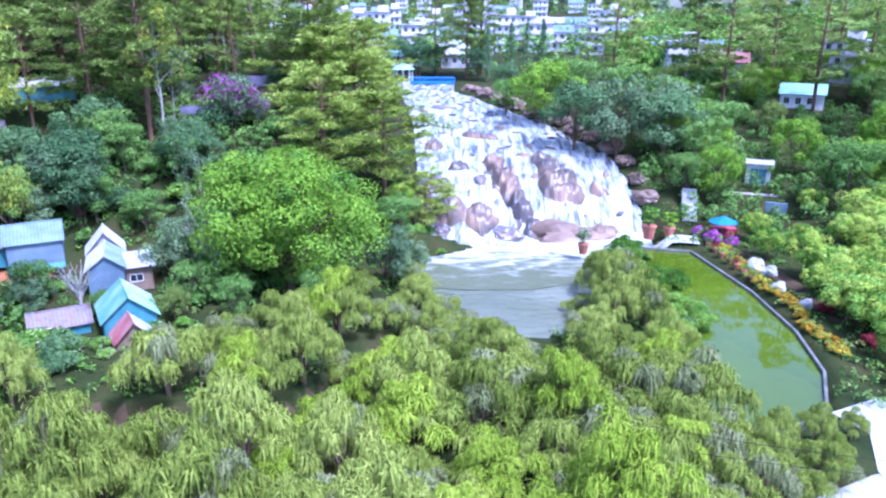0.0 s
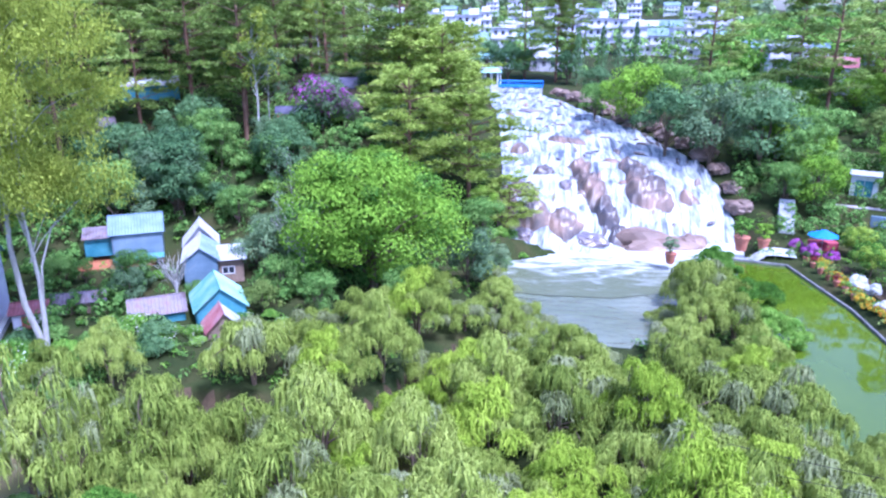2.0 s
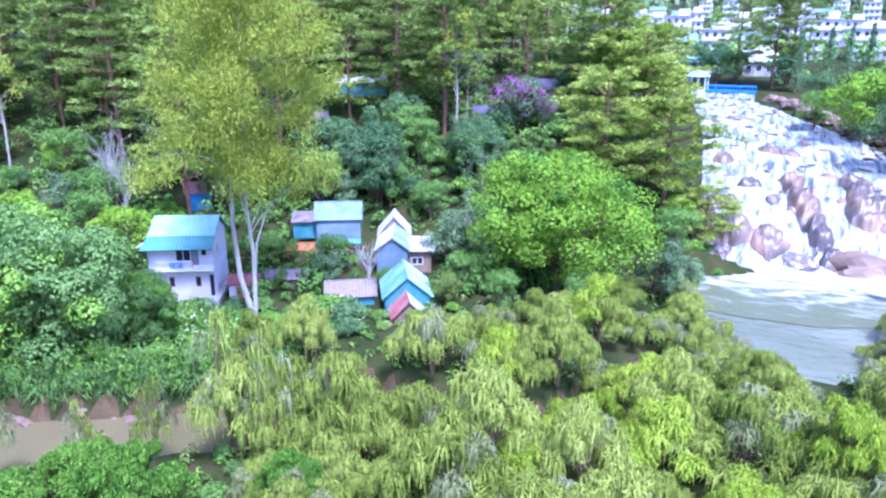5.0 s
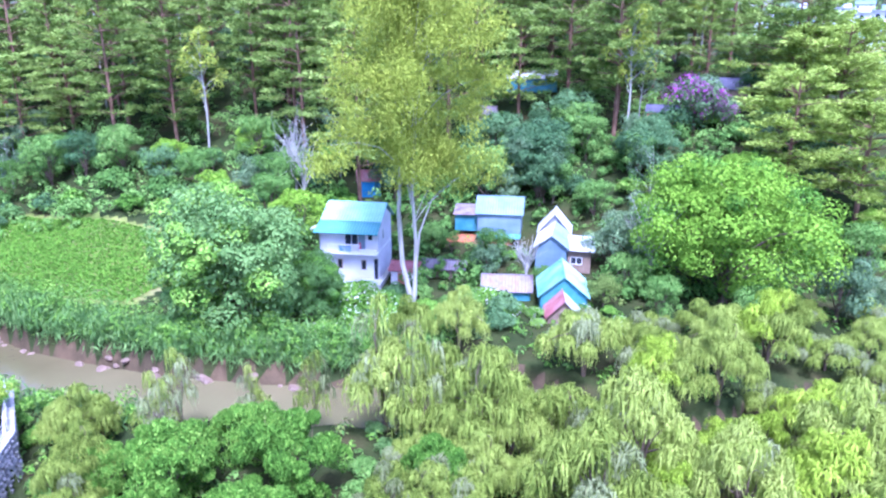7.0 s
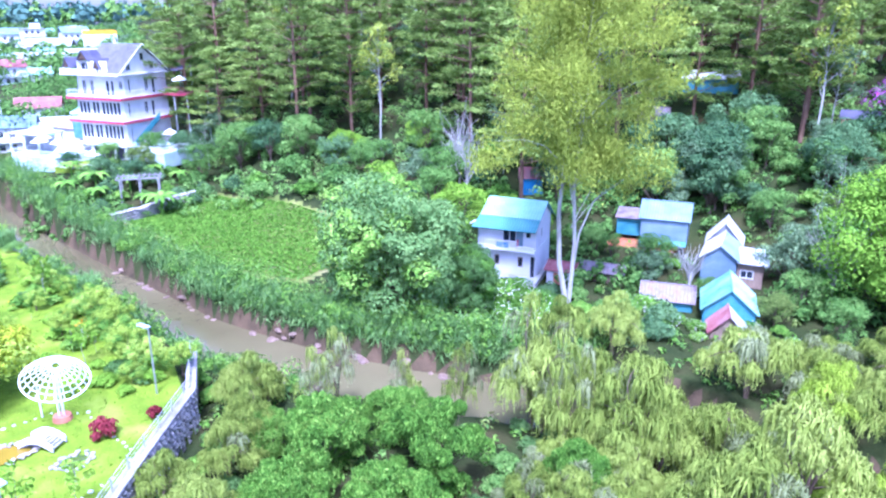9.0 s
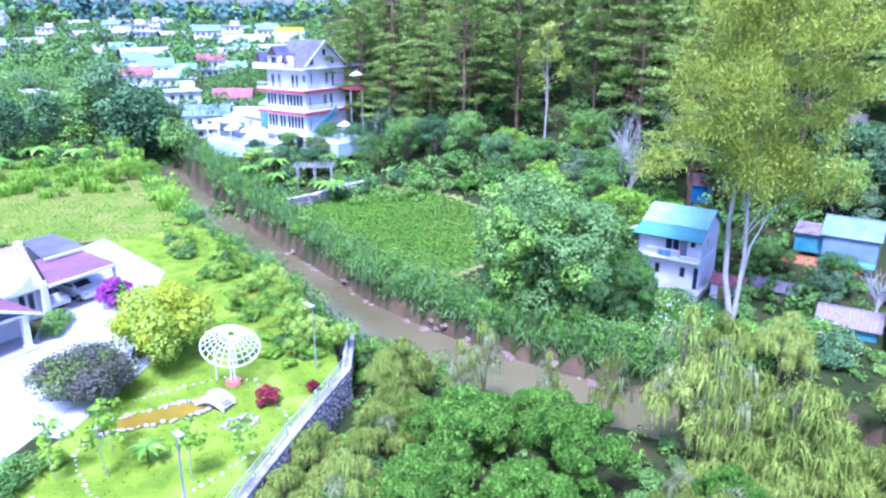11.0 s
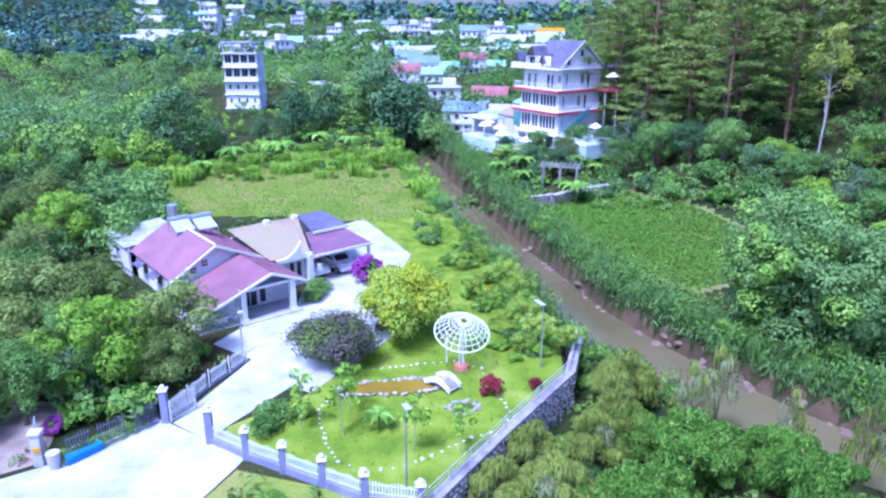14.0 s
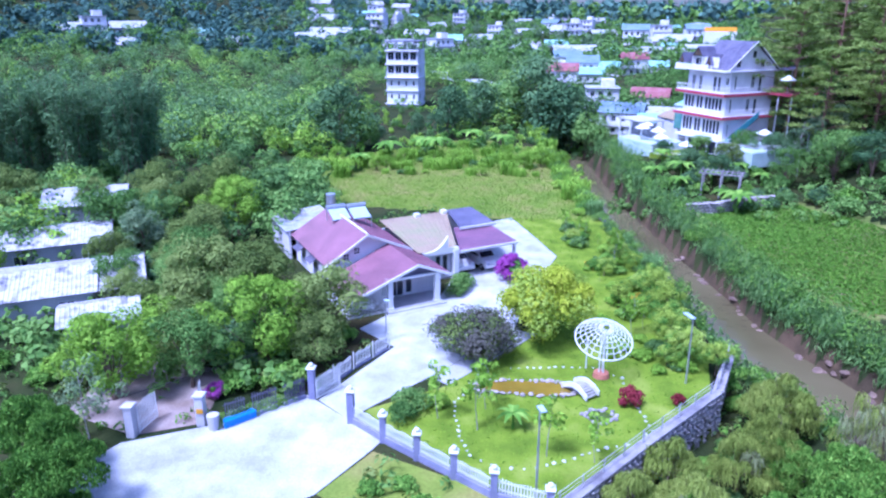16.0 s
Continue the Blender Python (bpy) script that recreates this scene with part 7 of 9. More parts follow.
for k, az, d, q in ((1, 82.6, 147, 0.75), (4, 81.2, 152, 0.8), (5, 79.6, 143, 0.7), (0, 83.6, 162, 0.75), (3, 80.4, 165, 0.8)):
    town_put(k, az, d, q)
for k, az, d in ((0, 120.5, 330), (4, 118.8, 340), (4, 122.2, 335), (4, 111.5, 330), (5, 113.4, 335), (4, 106, 350), (4, 119.6, 310)):
    town_put(k, az, d)
ob = empty("tower_block", "unfinished white five-storey tower block", "building")
ob.matrix_basis = pose(-186.5, -30.2, 1.6, 0, 0, 84) @ Matrix.Diagonal((0.78, 0.9, 1, 1))
w, d = 10.5, 9
for k in range(5):
    z0 = k * 3.3
    ops = [(1.2 + i * 2.5, 1.9 + i * 2.5, z0 + 1.1, z0 + 2.4) for i in range(4)] if k < 3 else [(0.5 + i * 2.5, 2.5 + i * 2.5, z0 + 0.9, z0 + 2.9) for i in range(4)]
    body = M_WHITE if k < 3 else M_LILAC
    wall(ob, (0, 0), (w, 0), z0, z0 + 3.1, body, ops, 0.25)
    wall(ob, (w, 0.25), (w, d), z0, z0 + 3.1, M_LILAC, ((2.0, 3.0, z0 + 1, z0 + 2.4),), 0.25)
    wall(ob, (0, d), (0, 0.25), z0, z0 + 3.1, M_LILAC, (), 0.25)
    wall(ob, (w - 0.25, d), (0.25, d), z0, z0 + 3.1, M_LILAC, (), 0.25)
    bm = bmesh.new()
    bar(bm, (-0.4, -1.0 if k != 1 else -0.4, z0 + 3.1), (w + 0.3, d + 0.2, z0 + 3.3), 0.02)
    part("floor_slab", bm, M_LILAC, ob)
for i in range(4):
    for px, py in ((0.3 + i * 3.3, 0.2), (0.3 + i * 3.3, d - 0.3)):
        bm = bmesh.new()
        bar(bm, (px - 0.15, py - 0.15, 16.5), (px + 0.15, py + 0.15, 18.6))
        part("roof_post", bm, M_GREYWALL, ob)
bm = bmesh.new()
bar(bm, (-0.3, -0.4, 18.6), (w + 0.3, d, 18.8))
part("roof", bm, M_DARKROOF, ob)
ob = empty("greenhouse", "long yellow greenhouse roof in the distance", "greenhouse")
ob.matrix_basis = pose(-404, 104, 14, 0, 0, 75)
sheet("roof", (0, 0, 4), (16, 0, 4), (16, 6, 6), (0, 6, 6), M_ORANGE, ob, pitch=1.0)
wall(ob, (0, 0), (16, 0), -2, 4, M_WHITE)
strip("road", [(-330, -45), (-290, -30), (-262, -18), (-246, -4), (-240, 8)], 4.0, M_CONC, "pale curving road beyond the trees", 0.6, "road")


def wire(a, b, sag, label="thin black overhead cable"):
    ob = empty("cable", label, "cable")
    a, b = np.array(a, float), np.array(b, float)
    t = np.linspace(0, 1, 14)[:, None]
    p = a + (b - a) * t - np.array([0, 0, 1.0]) * sag * 4 * t * (1 - t)
    v, f = tube(p, np.full(14, 0.018), 4)
    child("strand", quads_mesh("strand", [v], [f], [M_TYRE]), ob)


wire((10, 33.5, 6.5), (38, 29, 6.5), 0.8, "thin black cable over the pond path")
wire((9, 33, 5.8), (38, 29.5, 5.6), 0.8, "thin black cable over the pond path")
wire((-47.6, -8.2, 7.2), (-30, -26, 6.5), 0.7, "thin cable from the garden lamp to the lane")

# ---- more kinds of plants ----
def eucalyptus():
    wood, leaves = [], []
    stems = [[(0, 0, -0.5), (-0.25, 0.05, 1.4), (-0.85, 0.1, 4.2), (-1.1, 0, 9), (-0.6, 0.1, 17), (0.6, 0.2, 24), (1.0, 0, 28)], [(0, 0, -0.5), (0.22, 0, 1.6), (0.4, 0.1, 6), (0.1, 0.2, 11), (0.6, 0.2, 18), (1.6, 0.4, 23)], [(0.3, 0.1, 3.2), (0.75, 0.3, 7), (1.9, 1.4, 9.6), (4.2, 3.2, 11.0)]]
    for s, r in zip(stems, (0.32, 0.26, 0.12)):
        n = len(s)
        wood.append(tube(s, [r * (1 - 0.85 * i / (n - 1)) for i in range(n)], 8))
    tips = []
    for k in range(84):
        h = rng.uniform(13.0, 30)
        a = rng.uniform(0, 2 * math.pi)
        reach = rng.uniform(1.0, 6.0) * (0.6 if h < 16.5 else 1 if h < 25 else 0.75)
        tips.append((reach * math.cos(a) + 0.4, reach * math.sin(a), h))
    tips += [(-6.5, -3.5, 15.5), (-7.5, -4, 14.2), (-5.2, -2.5, 16.5), (5.5, 4.2, 11.5), (6.8, 5, 12.4), (4.2, 3.2, 10.8), (3.0, 2.6, 12.0), (-3.5, -2, 17.5), (1.5, 2, 12.8)]
    for k, t in enumerate(tips):
        root = (0.2 + 0.2 * (k % 3 - 1), 0, max(7.5, t[2] - rng.uniform(3, 5)))
        if k % 3 == 0:
            wood.append(limb(root, t, 0.045, 0.012, 0.1, 5))
        for j in range(4):
            c = np.array(t) + rng.normal(size=3) * np.array([1.0, 1.0, 0.8])
            n = 190
            d = rng.normal(size=(n, 3)) * np.array([0.62, 0.62, 0.55])
            leaves.append(leaf_quads(c + d, unit(rng.normal(size=(n, 3))), rng.uniform(0.16, 0.36, n), 0.36, spin=rng.normal(size=(n, 3)) * 0.5 + np.array([0, 0, -1.0])))
    return tree_object("eucalyptus", "tall pale-stemmed eucalyptus with airy yellow-green leaves", wood, M_PALEBARK, leaves, [M_EUC])


def slim_tree(name, label, h, w, mat, n=16, per=60):
    wood = [tube([(0, 0, -0.4), (0.2, 0.1, h * 0.4), (-0.1, 0.2, h * 0.75), (0.1, 0, h)], [0.009 * h, 0.007 * h, 0.004 * h, 0.0015 * h], 6)]
    leaves = []
    for k in range(n):
        z = h * rng.uniform(0.5, 1.0)
        c = np.array([rng.normal() * w / 4, rng.normal() * w / 4, z])
        wood.append(limb((0, 0, z - h * 0.12), c, 0.003 * h, 0.001 * h, 0.1, 4))
        leaves.append(clump(c, w * 0.2, per, 0.4, 0.4, 1.0, 0.4))
    return tree_object(name, label, wood, M_PALEBARK, leaves, [mat])


def bare_tree(h, label):
    ob = empty("bare_tree", label, "tree")
    wood = [tube([(0, 0, -0.3), (0.1, 0, h * 0.5)], [0.12, 0.08], 6)]
    for k in range(26):
        a = rng.uniform(0, 6.28)
        s = (0.05, 0, h * rng.uniform(0.2, 0.5))
        e = (h * 0.35 * math.cos(a) * rng.uniform(0.3, 1), h * 0.35 * math.sin(a) * rng.uniform(0.3, 1), h * rng.uniform(0.6, 1.0))
        wood.append(limb(s, e, 0.04, 0.012, 0.15, 5))
        wood.append(limb(np.array(e) * 0.7, np.array(e) + rng.normal(size=3) * h * 0.12, 0.02, 0.008, 0.1, 4))
    v, f = merge(wood)
    child("trunk", quads_mesh("trunk", v, f, [M_PALEBARK]), ob)
    return ob


def cypress():
    leaves = []
    for k in range(36):
        z = 0.8 + 10.5 * k / 36
        r = 1.5 * (1 - k / 37) + 0.15
        a = k * 2.4
        leaves.append(clump(np.array([r * 0.5 * math.cos(a), r * 0.5 * math.sin(a), z]), r * 0.7 + 0.2, 40, 0.45, 0.6, 1.4, 0.35))
    return tree_object("cypress", "dark pointed cypress above the town", [tube([(0, 0, -0.5), (0, 0, 10.5)], [0.2, 0.05], 6)], M_BARK, leaves, [M_DARK])


def bamboo(h=15.0):
    wood, leaves = [], []
    for k in range(16):
        a, r = k * 2.4, 0.25 * math.sqrt(k)
        lean = rng.uniform(0.6, 2.6)
        p = [(r * math.cos(a), r * math.sin(a), -0.3), (r * math.cos(a) * 1.5, r * math.sin(a) * 1.5, h * 0.5), (math.cos(a) * (r + lean), math.sin(a) * (r + lean), h * rng.uniform(0.8, 1.0))]
        wood.append(tube(p, [0.07, 0.06, 0.02], 5))
        for j in range(18):
            t = rng.uniform(0.05, 1.0)
            q = 2 * t % 1.0
            c = np.array(p[1]) * (1 - q) + np.array(p[2]) * q if t > 0.5 else np.array(p[0]) * (1 - q) + np.array(p[1]) * q
            leaves.append(clump(c + rng.normal(size=3) * 0.5, 0.9, 46, 0.45, 0.2, 1.0, 0.25))
    return tree_object("bamboo", "tall clump of dark green bamboo", wood, M_BARK, leaves, [M_DARK], crown="foliage")


def blades(name, label, mat, n, h, spread, width=0.07, category="grass clump"):
    """A clump of long arching blades."""
    a = rng.uniform(0, 2 * math.pi, n)
    r = spread * np.sqrt(rng.uniform(0, 1, n))
    b = rng.uniform(0, 2 * math.pi, n)
    base = np.stack([r * np.cos(a), r * np.sin(a), np.full(n, -0.1)], 1)
    out = np.stack([np.cos(b), np.sin(b), np.zeros(n)], 1)
    lat = np.stack([-np.sin(b), np.cos(b), np.zeros(n)], 1)
    L = h * rng.uniform(0.6, 1.1, n)[:, None]
    up = np.array([0, 0, 1.0])
    w = width * rng.uniform(0.7, 1.4, (n, 1))
    k = rng.uniform(0.1, 0.5, (n, 1))
    ps = (base, base + up * L * 0.55 + out * L * k * 0.25, base + up * L * 0.9 + out * L * k * 0.7, base + up * L * 0.85 + out * L * k * 1.25)
    v = np.stack([q for p, f in zip(ps, (0.8, 1.0, 0.7, 0.1)) for q in (p - lat * w * f, p + lat * w * f)], 1).reshape(-1, 3)
    bb_ = np.arange(n)[:, None] * 8
    f = np.concatenate([bb_ + np.array([[2 * s, 2 * s + 1, 2 * s + 3, 2 * s + 2]]) for s in range(3)], 1).reshape(-1, 4)
    ob = empty(name, label, category)
    child("foliage", quads_mesh("foliage", [v], [f], [mat]), ob)
    return ob


def banana():
    ob = empty("banana_plant", "banana plant with broad drooping leaves", "plant")
    v, f = merge([tube([(0, 0, -0.2), (0, 0, 2.6)], [0.2, 0.12], 7)])
    child("stem", quads_mesh("stem", v, f, [M_FERN]), ob)
    for k in range(9):
        a = k * 2.4
        pts = []
        for t in np.linspace(0, 1, 6):
            c = np.array([math.cos(a) * 2.6 * t, math.sin(a) * 2.6 * t, 2.4 + 2.4 * t - 2.6 * t * t])
            wd = 0.42 * math.sin(math.pi * min(0.97, t * 0.9 + 0.1))
            s = np.array([-math.sin(a), math.cos(a), 0]) * wd
            pts += [c - s - np.array([0, 0, 0.12]), c, c + s - np.array([0, 0, 0.12])]
        q = [(3 * i + j, 3 * i + j + 1, 3 * i + j + 4, 3 * i + j + 3) for i in range(5) for j in range(2)]
        child("leaf", quads_mesh("leaf", [np.array(pts)], [np.array(q)], [M_FERN]), ob)
    return ob


big_lime = Kind(lambda: broadleaf("broadleaf_tree", "large round tree with bright yellow-green foliage", M_LIME, 13.4, 16.5, 130, 340, 0.3, 0.45, low=0.1, mats=[M_LIME, M_FERN], second=0.15, bough_r=0.115, lobes=0.2))
big_mid = Kind(lambda: broadleaf("broadleaf_tree", "large riverside tree with broad mid-green leaves", M_FERN, 13.0, 13.2, 190, 260, 0.32, 0.3, low=-0.02, mats=[M_REED, M_FERN], second=0.25, bough_r=0.11, lobes=0.12, deep=0.4))
dark_round = Kind(lambda: broadleaf("broadleaf_tree", "dense dark blue-green round tree", M_DARK, 12.0, 7.6, 60, 300, 0.3, 0.25, low=0.22, mats=[M_DARK, M_GREY], second=0.35, bough_r=0.2))
yellow_tree = Kind(lambda: broadleaf("garden_tree", "round garden tree with yellow-green leaves and mauve bloom", M_LIME, 5.0, 7.0, 52, 200, 0.3, 0.2, low=0.15, mats=[M_YELLOW, M_LIMEPALE], second=0.3, bough_r=0.19))
dusky_tree = Kind(lambda: broadleaf("garden_tree", "low spreading garden tree with dusky mauve foliage", M_DUSKY, 3.2, 6.8, 60, 230, 0.23, 0.12, low=0.3, mats=[M_DUSKY, M_OLIVE], second=0.4, bough_r=0.19))
bougain = Kind(lambda: bush("bougainvillea", "bougainvillea bush covered in magenta bloom", [M_PURPLE, M_MID], 2.8, 2.6, 14, 110, 0.3, 0.15))
purple_tree = Kind(lambda: broadleaf("blossom_tree", "tree with purple blossom among the pines", M_PURPLE, 7.0, 7.0, 34, 120, 0.36, 0.2, mats=[M_GREY, M_PURPLE], second=0.3))
red_bush = Kind(lambda: bush("bush", "small red-leaved garden bush", [M_RED], 1.6, 1.5, 8, 80, 0.24))
orange_bed = Kind(lambda: bush("flower_bush", "bed of orange and yellow flowers", [M_FERN, M_ORANGE], 1.8, 1.0, 9, 70, 0.2, 0.55, mixed=True))
white_bush = Kind(lambda: bush("flower_bush", "sprawling bush with white blossom", [M_FERN, M_WHITEFLOWER], 4.2, 2.6, 16, 70, 0.3, 0.1, mixed=True))
lime_bush = Kind(lambda: bush("bush", "lime-green clipped garden bush", [M_LIME], 2.6, 1.6, 12, 90, 0.26))
flat_lime = [Kind(lambda h=h: broadleaf("garden_tree", "layered garden tree with fresh lime foliage", M_LIME, h, 5.5, 26, 150, 0.25, 0.14, low=0.3, mats=[M_LIMEPALE, M_FERN], second=0.35, bough_r=0.17)) for h in (4.2, 5.2)]
sapling = Kind(lambda: slim_tree("sapling", "thin young garden tree with sparse leaves", 3.6, 1.8, M_LIME, 9, 14))
slim = [Kind(lambda h=h, m=m: slim_tree("slim_tree", "slim pale-stemmed tree with a narrow crown", h, 5.0, m)) for h, m in ((17, M_EUC), (12, M_GREY), (9, M_GREY))]
bare = [Kind(lambda h=h: bare_tree(h, "bare grey branching tree")) for h in (7, 4)]
cyp = Kind(cypress)
bam = Kind(bamboo)
ban = Kind(banana)
reeds = [Kind(lambda h=h, m=m: blades("reed_clump", "clump of tall riverside reeds", m, 165, h, 1.7, 0.085)) for h, m in ((2.6, M_REED), (3.2, M_REED), (2.4, M_FERN))]
tall_grass = Kind(lambda: blades("grass_clump", "clump of tall bright elephant grass", M_LIME, 160, 2.8, 2.0, 0.09))
wide_pine = [Kind(lambda h=h, w=w: pine("pine_tree", "broad pine with flat yellow-green boughs", h, w, 8, 75, 0.22, M_PINELIGHT, 0.6, 6)) for h, w in ((13, 13), (15, 12))]
far_trees = [Kind(lambda h=h, w=w, m=m: broadleaf("broadleaf_tree", "distant green broadleaf tree", m, h, w, 26, 110, 0.6, 0.25, low=0.06)) for h, w, m in ((9, 9, M_MID), (11, 9, M_DARK), (8, 9, M_REED), (7, 8, M_FERN), (12, 10, M_DARK))]

# ---- planting: weeping trees of the foreground ----
mass = [(-22, 45.5), (-26, 42.5), (-26, 35), (-31, 31), (-28, 27.5), (-23, 30), (-17, 26), (-8, 24), (4, 24.5), (13, 27), (15, 34), (15.5, 46), (14.8, 60), (11.8, 60), (10.4, 50), (7, 42.5), (3, 43), (0, 47), (-2.5, 52), (-7, 56), (-18, 49)]
for x, y in [q for q in spots_in(mass, 3.5, ((-24.5, 41.5, 2.6), (-10, 37.4, 2.4))) if q[0] > -18 or off_river([q], 2.6)]:
    (limes[0] if x > -14 and rng.random() < 0.25 else willows[int(rng.integers(4))]).put(x, y, rng.uniform(0.7, 1.1) * (1.0 if y < 46 else 0.85), None, rng.uniform(0.8, 1.15))
for x, y, s in ((16.4, 38.3, 0.6), (19.6, 38.4, 0.46), (22.6, 39.4, 0.42), (25.4, 40.4, 0.3), (13.5, 36.5, 0.9), (-40.8, 17.6, 0.6), (-33.4, 40.6, 0.6), (-30.2, 42.8, 0.7), (-36.5, 15.5, 0.6), (18.0, 36.0, 0.5), (21.6, 36.0, 0.5), (16.2, 33.8, 0.7), (19.3, 33.6, 0.45), (22.4, 36.8, 0.36), (15.5, 63, 0.9), (14.8, 69, 0.8)):
    willows[int(rng.integers(4))].put(x, y, s)
for x, y, s in ((-31.8, 18.0, 0.84), (-31.6, 22.8, 0.66), (-26.4, 22.2, 0.78), (-24.6, 17.2, 0.74), (-28.4, 13.4, 0.74), (-20.4, 26.8, 0.56), (-29.6, 9.6, 0.56), (-35.4, 16.4, 0.46), (-22.6, 12.4, 0.7)):
    ferns[int(rng.integers(2))].put(x, y, s, None, rng.uniform(0.95, 1.25))
for x, y, s in ((19, 64, 0.75), (19.6, 59, 0.8), (18.2, 69.5, 0.7), (18.6, 75, 0.6), (18, 54.5, 0.7)):
    ferns[int(rng.integers(2))].put(x, y, s, None, 0.8)
for x, y, s in ((-6, 57, 0.85), (-9.5, 59.5, 0.85), (-12.5, 55.5, 0.9), (-3.6, 60.5, 0.7), (-3.4, 64.5, 0.6), (-9.5, 64.5, 0.75), (-15, 55, 0.8), (-18, 52.5, 0.75), (-5, 69, 0.65), (-22, 49.5, 0.7), (12.8, 64, 0.8), (16.3, 57, 0.85), (16.6, 50.5, 0.8)):
    willows[int(rng.integers(4))].put(x, y, s * 0.85, None, rng.uniform(0.7, 0.95))
for x, y, s in ((-1.2, 61.5, 0.6), (0.2, 57.5, 0.65), (1.4, 54.0, 0.7), (2.8, 51.0, 0.7), (-2.4, 57.0, 0.7), (-0.8, 53.2, 0.75), (4.0, 47.6, 0.75)):
    willows[int(rng.integers(4))].put(x, y, s)
for x, y in spots_in([polar(a, d) for a, d in ((21, 56), (36, 57), (44, 57), (44, 62), (36, 66), (30, 63), (21, 62))], 1.9, ((-30.5, 55.5, 3.6), (-34, 54, 2.6), (-47, 49.5, 5), (-31.5, 63, 4.5), (-41.5, 54, 2.5), (-26, 53, 2.5))):
    (white_bush if rng.random() < 0.5 else bushes[int(rng.integers(3))]).put(x, y, rng.uniform(0.35, 0.6))
for x, y, s in ((-21.6, 24.4, 0.5), (-19.4, 25.2, 0.55), (-18.2, 28.0, 0.6), (-22.8, 27.4, 0.5), (-17.0, 24.6, 0.6), (-20.6, 30.2, 0.7), (-16.4, 21.4, 0.6), (-19.4, 20.6, 0.5), (-18.6, 31.6, 0.7)):
    willows[int(rng.integers(4))].put(x, y, s)
for x, y in spots_in([(-24, 22), (-15, 20), (-14, 30), (-22, 33), (-28, 30)], 1.8):
    bushes[(0, 1, 3)[int(rng.integers(3))]].put(x, y, rng.uniform(0.4, 0.7))
# shrubs at the foot of the garden wall
for k in range(30):
    t = k / 30
    x, y = -27 - 18 * t, 1.5 + 16 * t
    q = rng.uniform(1.4, 4.6)
    (willows[int(rng.integers(4))] if rng.random() < 0.35 else bushes[(1, 0, 3)[int(rng.integers(3))]]).put(x + 0.66 * q, y + 0.75 * q, rng.uniform(0.35, 0.55) if k % 3 else rng.uniform(0.5, 0.8))
for x, y, s in ((-27.2, 30.4, 1.0), (-25.4, 31.8, 0.9), (-23.8, 29.6, 0.8), (-36.8, 20.4, 0.6), (-38.6, 23.0, 0.6), (-34.0, 25.4, 0.5), (-31.4, 28.2, 0.6)):
    slender.put(x, y, s)
# single trees
eu = Kind(eucalyptus)
eu.put(-38.4, 47.0, 1.0, 42)
big_lime.put(-16.2, 65.5, 1.0, 0)
big_mid.put(-47.4, 34.2, 1.0, 0)
big_mid.put(-43.6, 39.6, 0.5, 140)
dark_round.put(-41.6, 75.0, 1.0, 0, 1.0, 4.4)
for x, y, k, s in ((-9, 88.5, 0, 1.0), (-16.5, 88, 1, 1.0), (-14, 100, 1, 1.15), (-19, 103, 0, 1.1), (-3.8, 86.5, 0, 0.6), (-14, 113, 1, 1.0), (-20, 128, 0, 1.2)):
    wide_pine[k].put(x, y, s)
for x, y, k, s in ((18, 109, 2, 1.3), (24, 106.5, 3, 1.5), (30, 104, 2, 1.3), (33, 111, 3, 1.3), (27, 116, 1, 1.1), (15, 124, 4, 1.4), (20, 128, 0, 1.2), (9, 131, 0, 0.8), (35, 99.5, 1, 0.8), (31, 95, 0, 0.7), (37, 104, 0, 1.1), (34.5, 122, 0, 1.1), (39.5, 126, 4, 1.0), (44, 128, 0, 1.1), (38, 134, 5, 1.0), (10, 150, 2, 0.8), (5, 172, 2, 0.9), (-9, 177, 2, 1.2), (-14, 182, 2, 1.1), (-5, 185, 0, 0.9)):
    mids[k].put(x, y, s)
for az, d in ((-4.2, 188), (-5.4, 192), (-6.6, 195), (-2.4, 170), (6.4, 230)):
    cyp.put(*polar(az, d), 1.1)
for az, d, s in ((-0.8, 178, 1.15), (-1.9, 182, 1.1), (1.6, 185, 1.0), (-12, 150, 1.0), (-20, 132, 1.1), (-17.8, 150, 1.1), (-23, 150, 1.2), (-26, 135, 1.1), (-29, 150, 1.2), (-31, 130, 1.1), (-22, 175, 1.2), (-13.2, 175, 1.1), (-27, 170, 1.2)):
    pines[int(rng.integers(3))].put(*polar(az, d), s)
for k in range(44):
    az, d = rng.uniform(-36, -17), rng.uniform(98, 172)
    if (abs(az + 22.8) < 2.6 and d < 108) or (abs(az + 15.9) < 1.6 and d > 140):
        continue
    mids[(0, 4, 4, 4, 5, 4)[int(rng.integers(6))]].put(*polar(az, d), rng.uniform(0.65, 1.1))
for k in range(50):
    az, d = rng.uniform(-37, -26), rng.uniform(52, 98)
    if polar(az, d)[0] > 34:
        flat_lime[int(rng.integers(2))].put(*polar(az, d), rng.uniform(0.6, 1.0))
for x, y, s in ((36.0, 60, 0.9), (35.4, 55.5, 0.9), (34.2, 51, 0.8), (36.4, 64.5, 0.8), (34.5, 76, 0.8), (36, 70, 0.9), (35.5, 82, 0.7), (39, 62, 0.9), (33.0, 47, 0.5), (37.5, 56, 1.0)):
    flat_lime[int(rng.integers(2))].put(x, y, s)
for k in range(20):
    y = 79.5 - k * 1.4
    orange_bed.put(30.6 + rng.uniform(0, 0.8), y, rng.uniform(0.7, 1.0))
for x, y, s in ((30.5, 81.5, 0.8), (32.3, 80.5, 0.6), (29.6, 84.2, 0.6)):
    bougain.put(x, y, s)
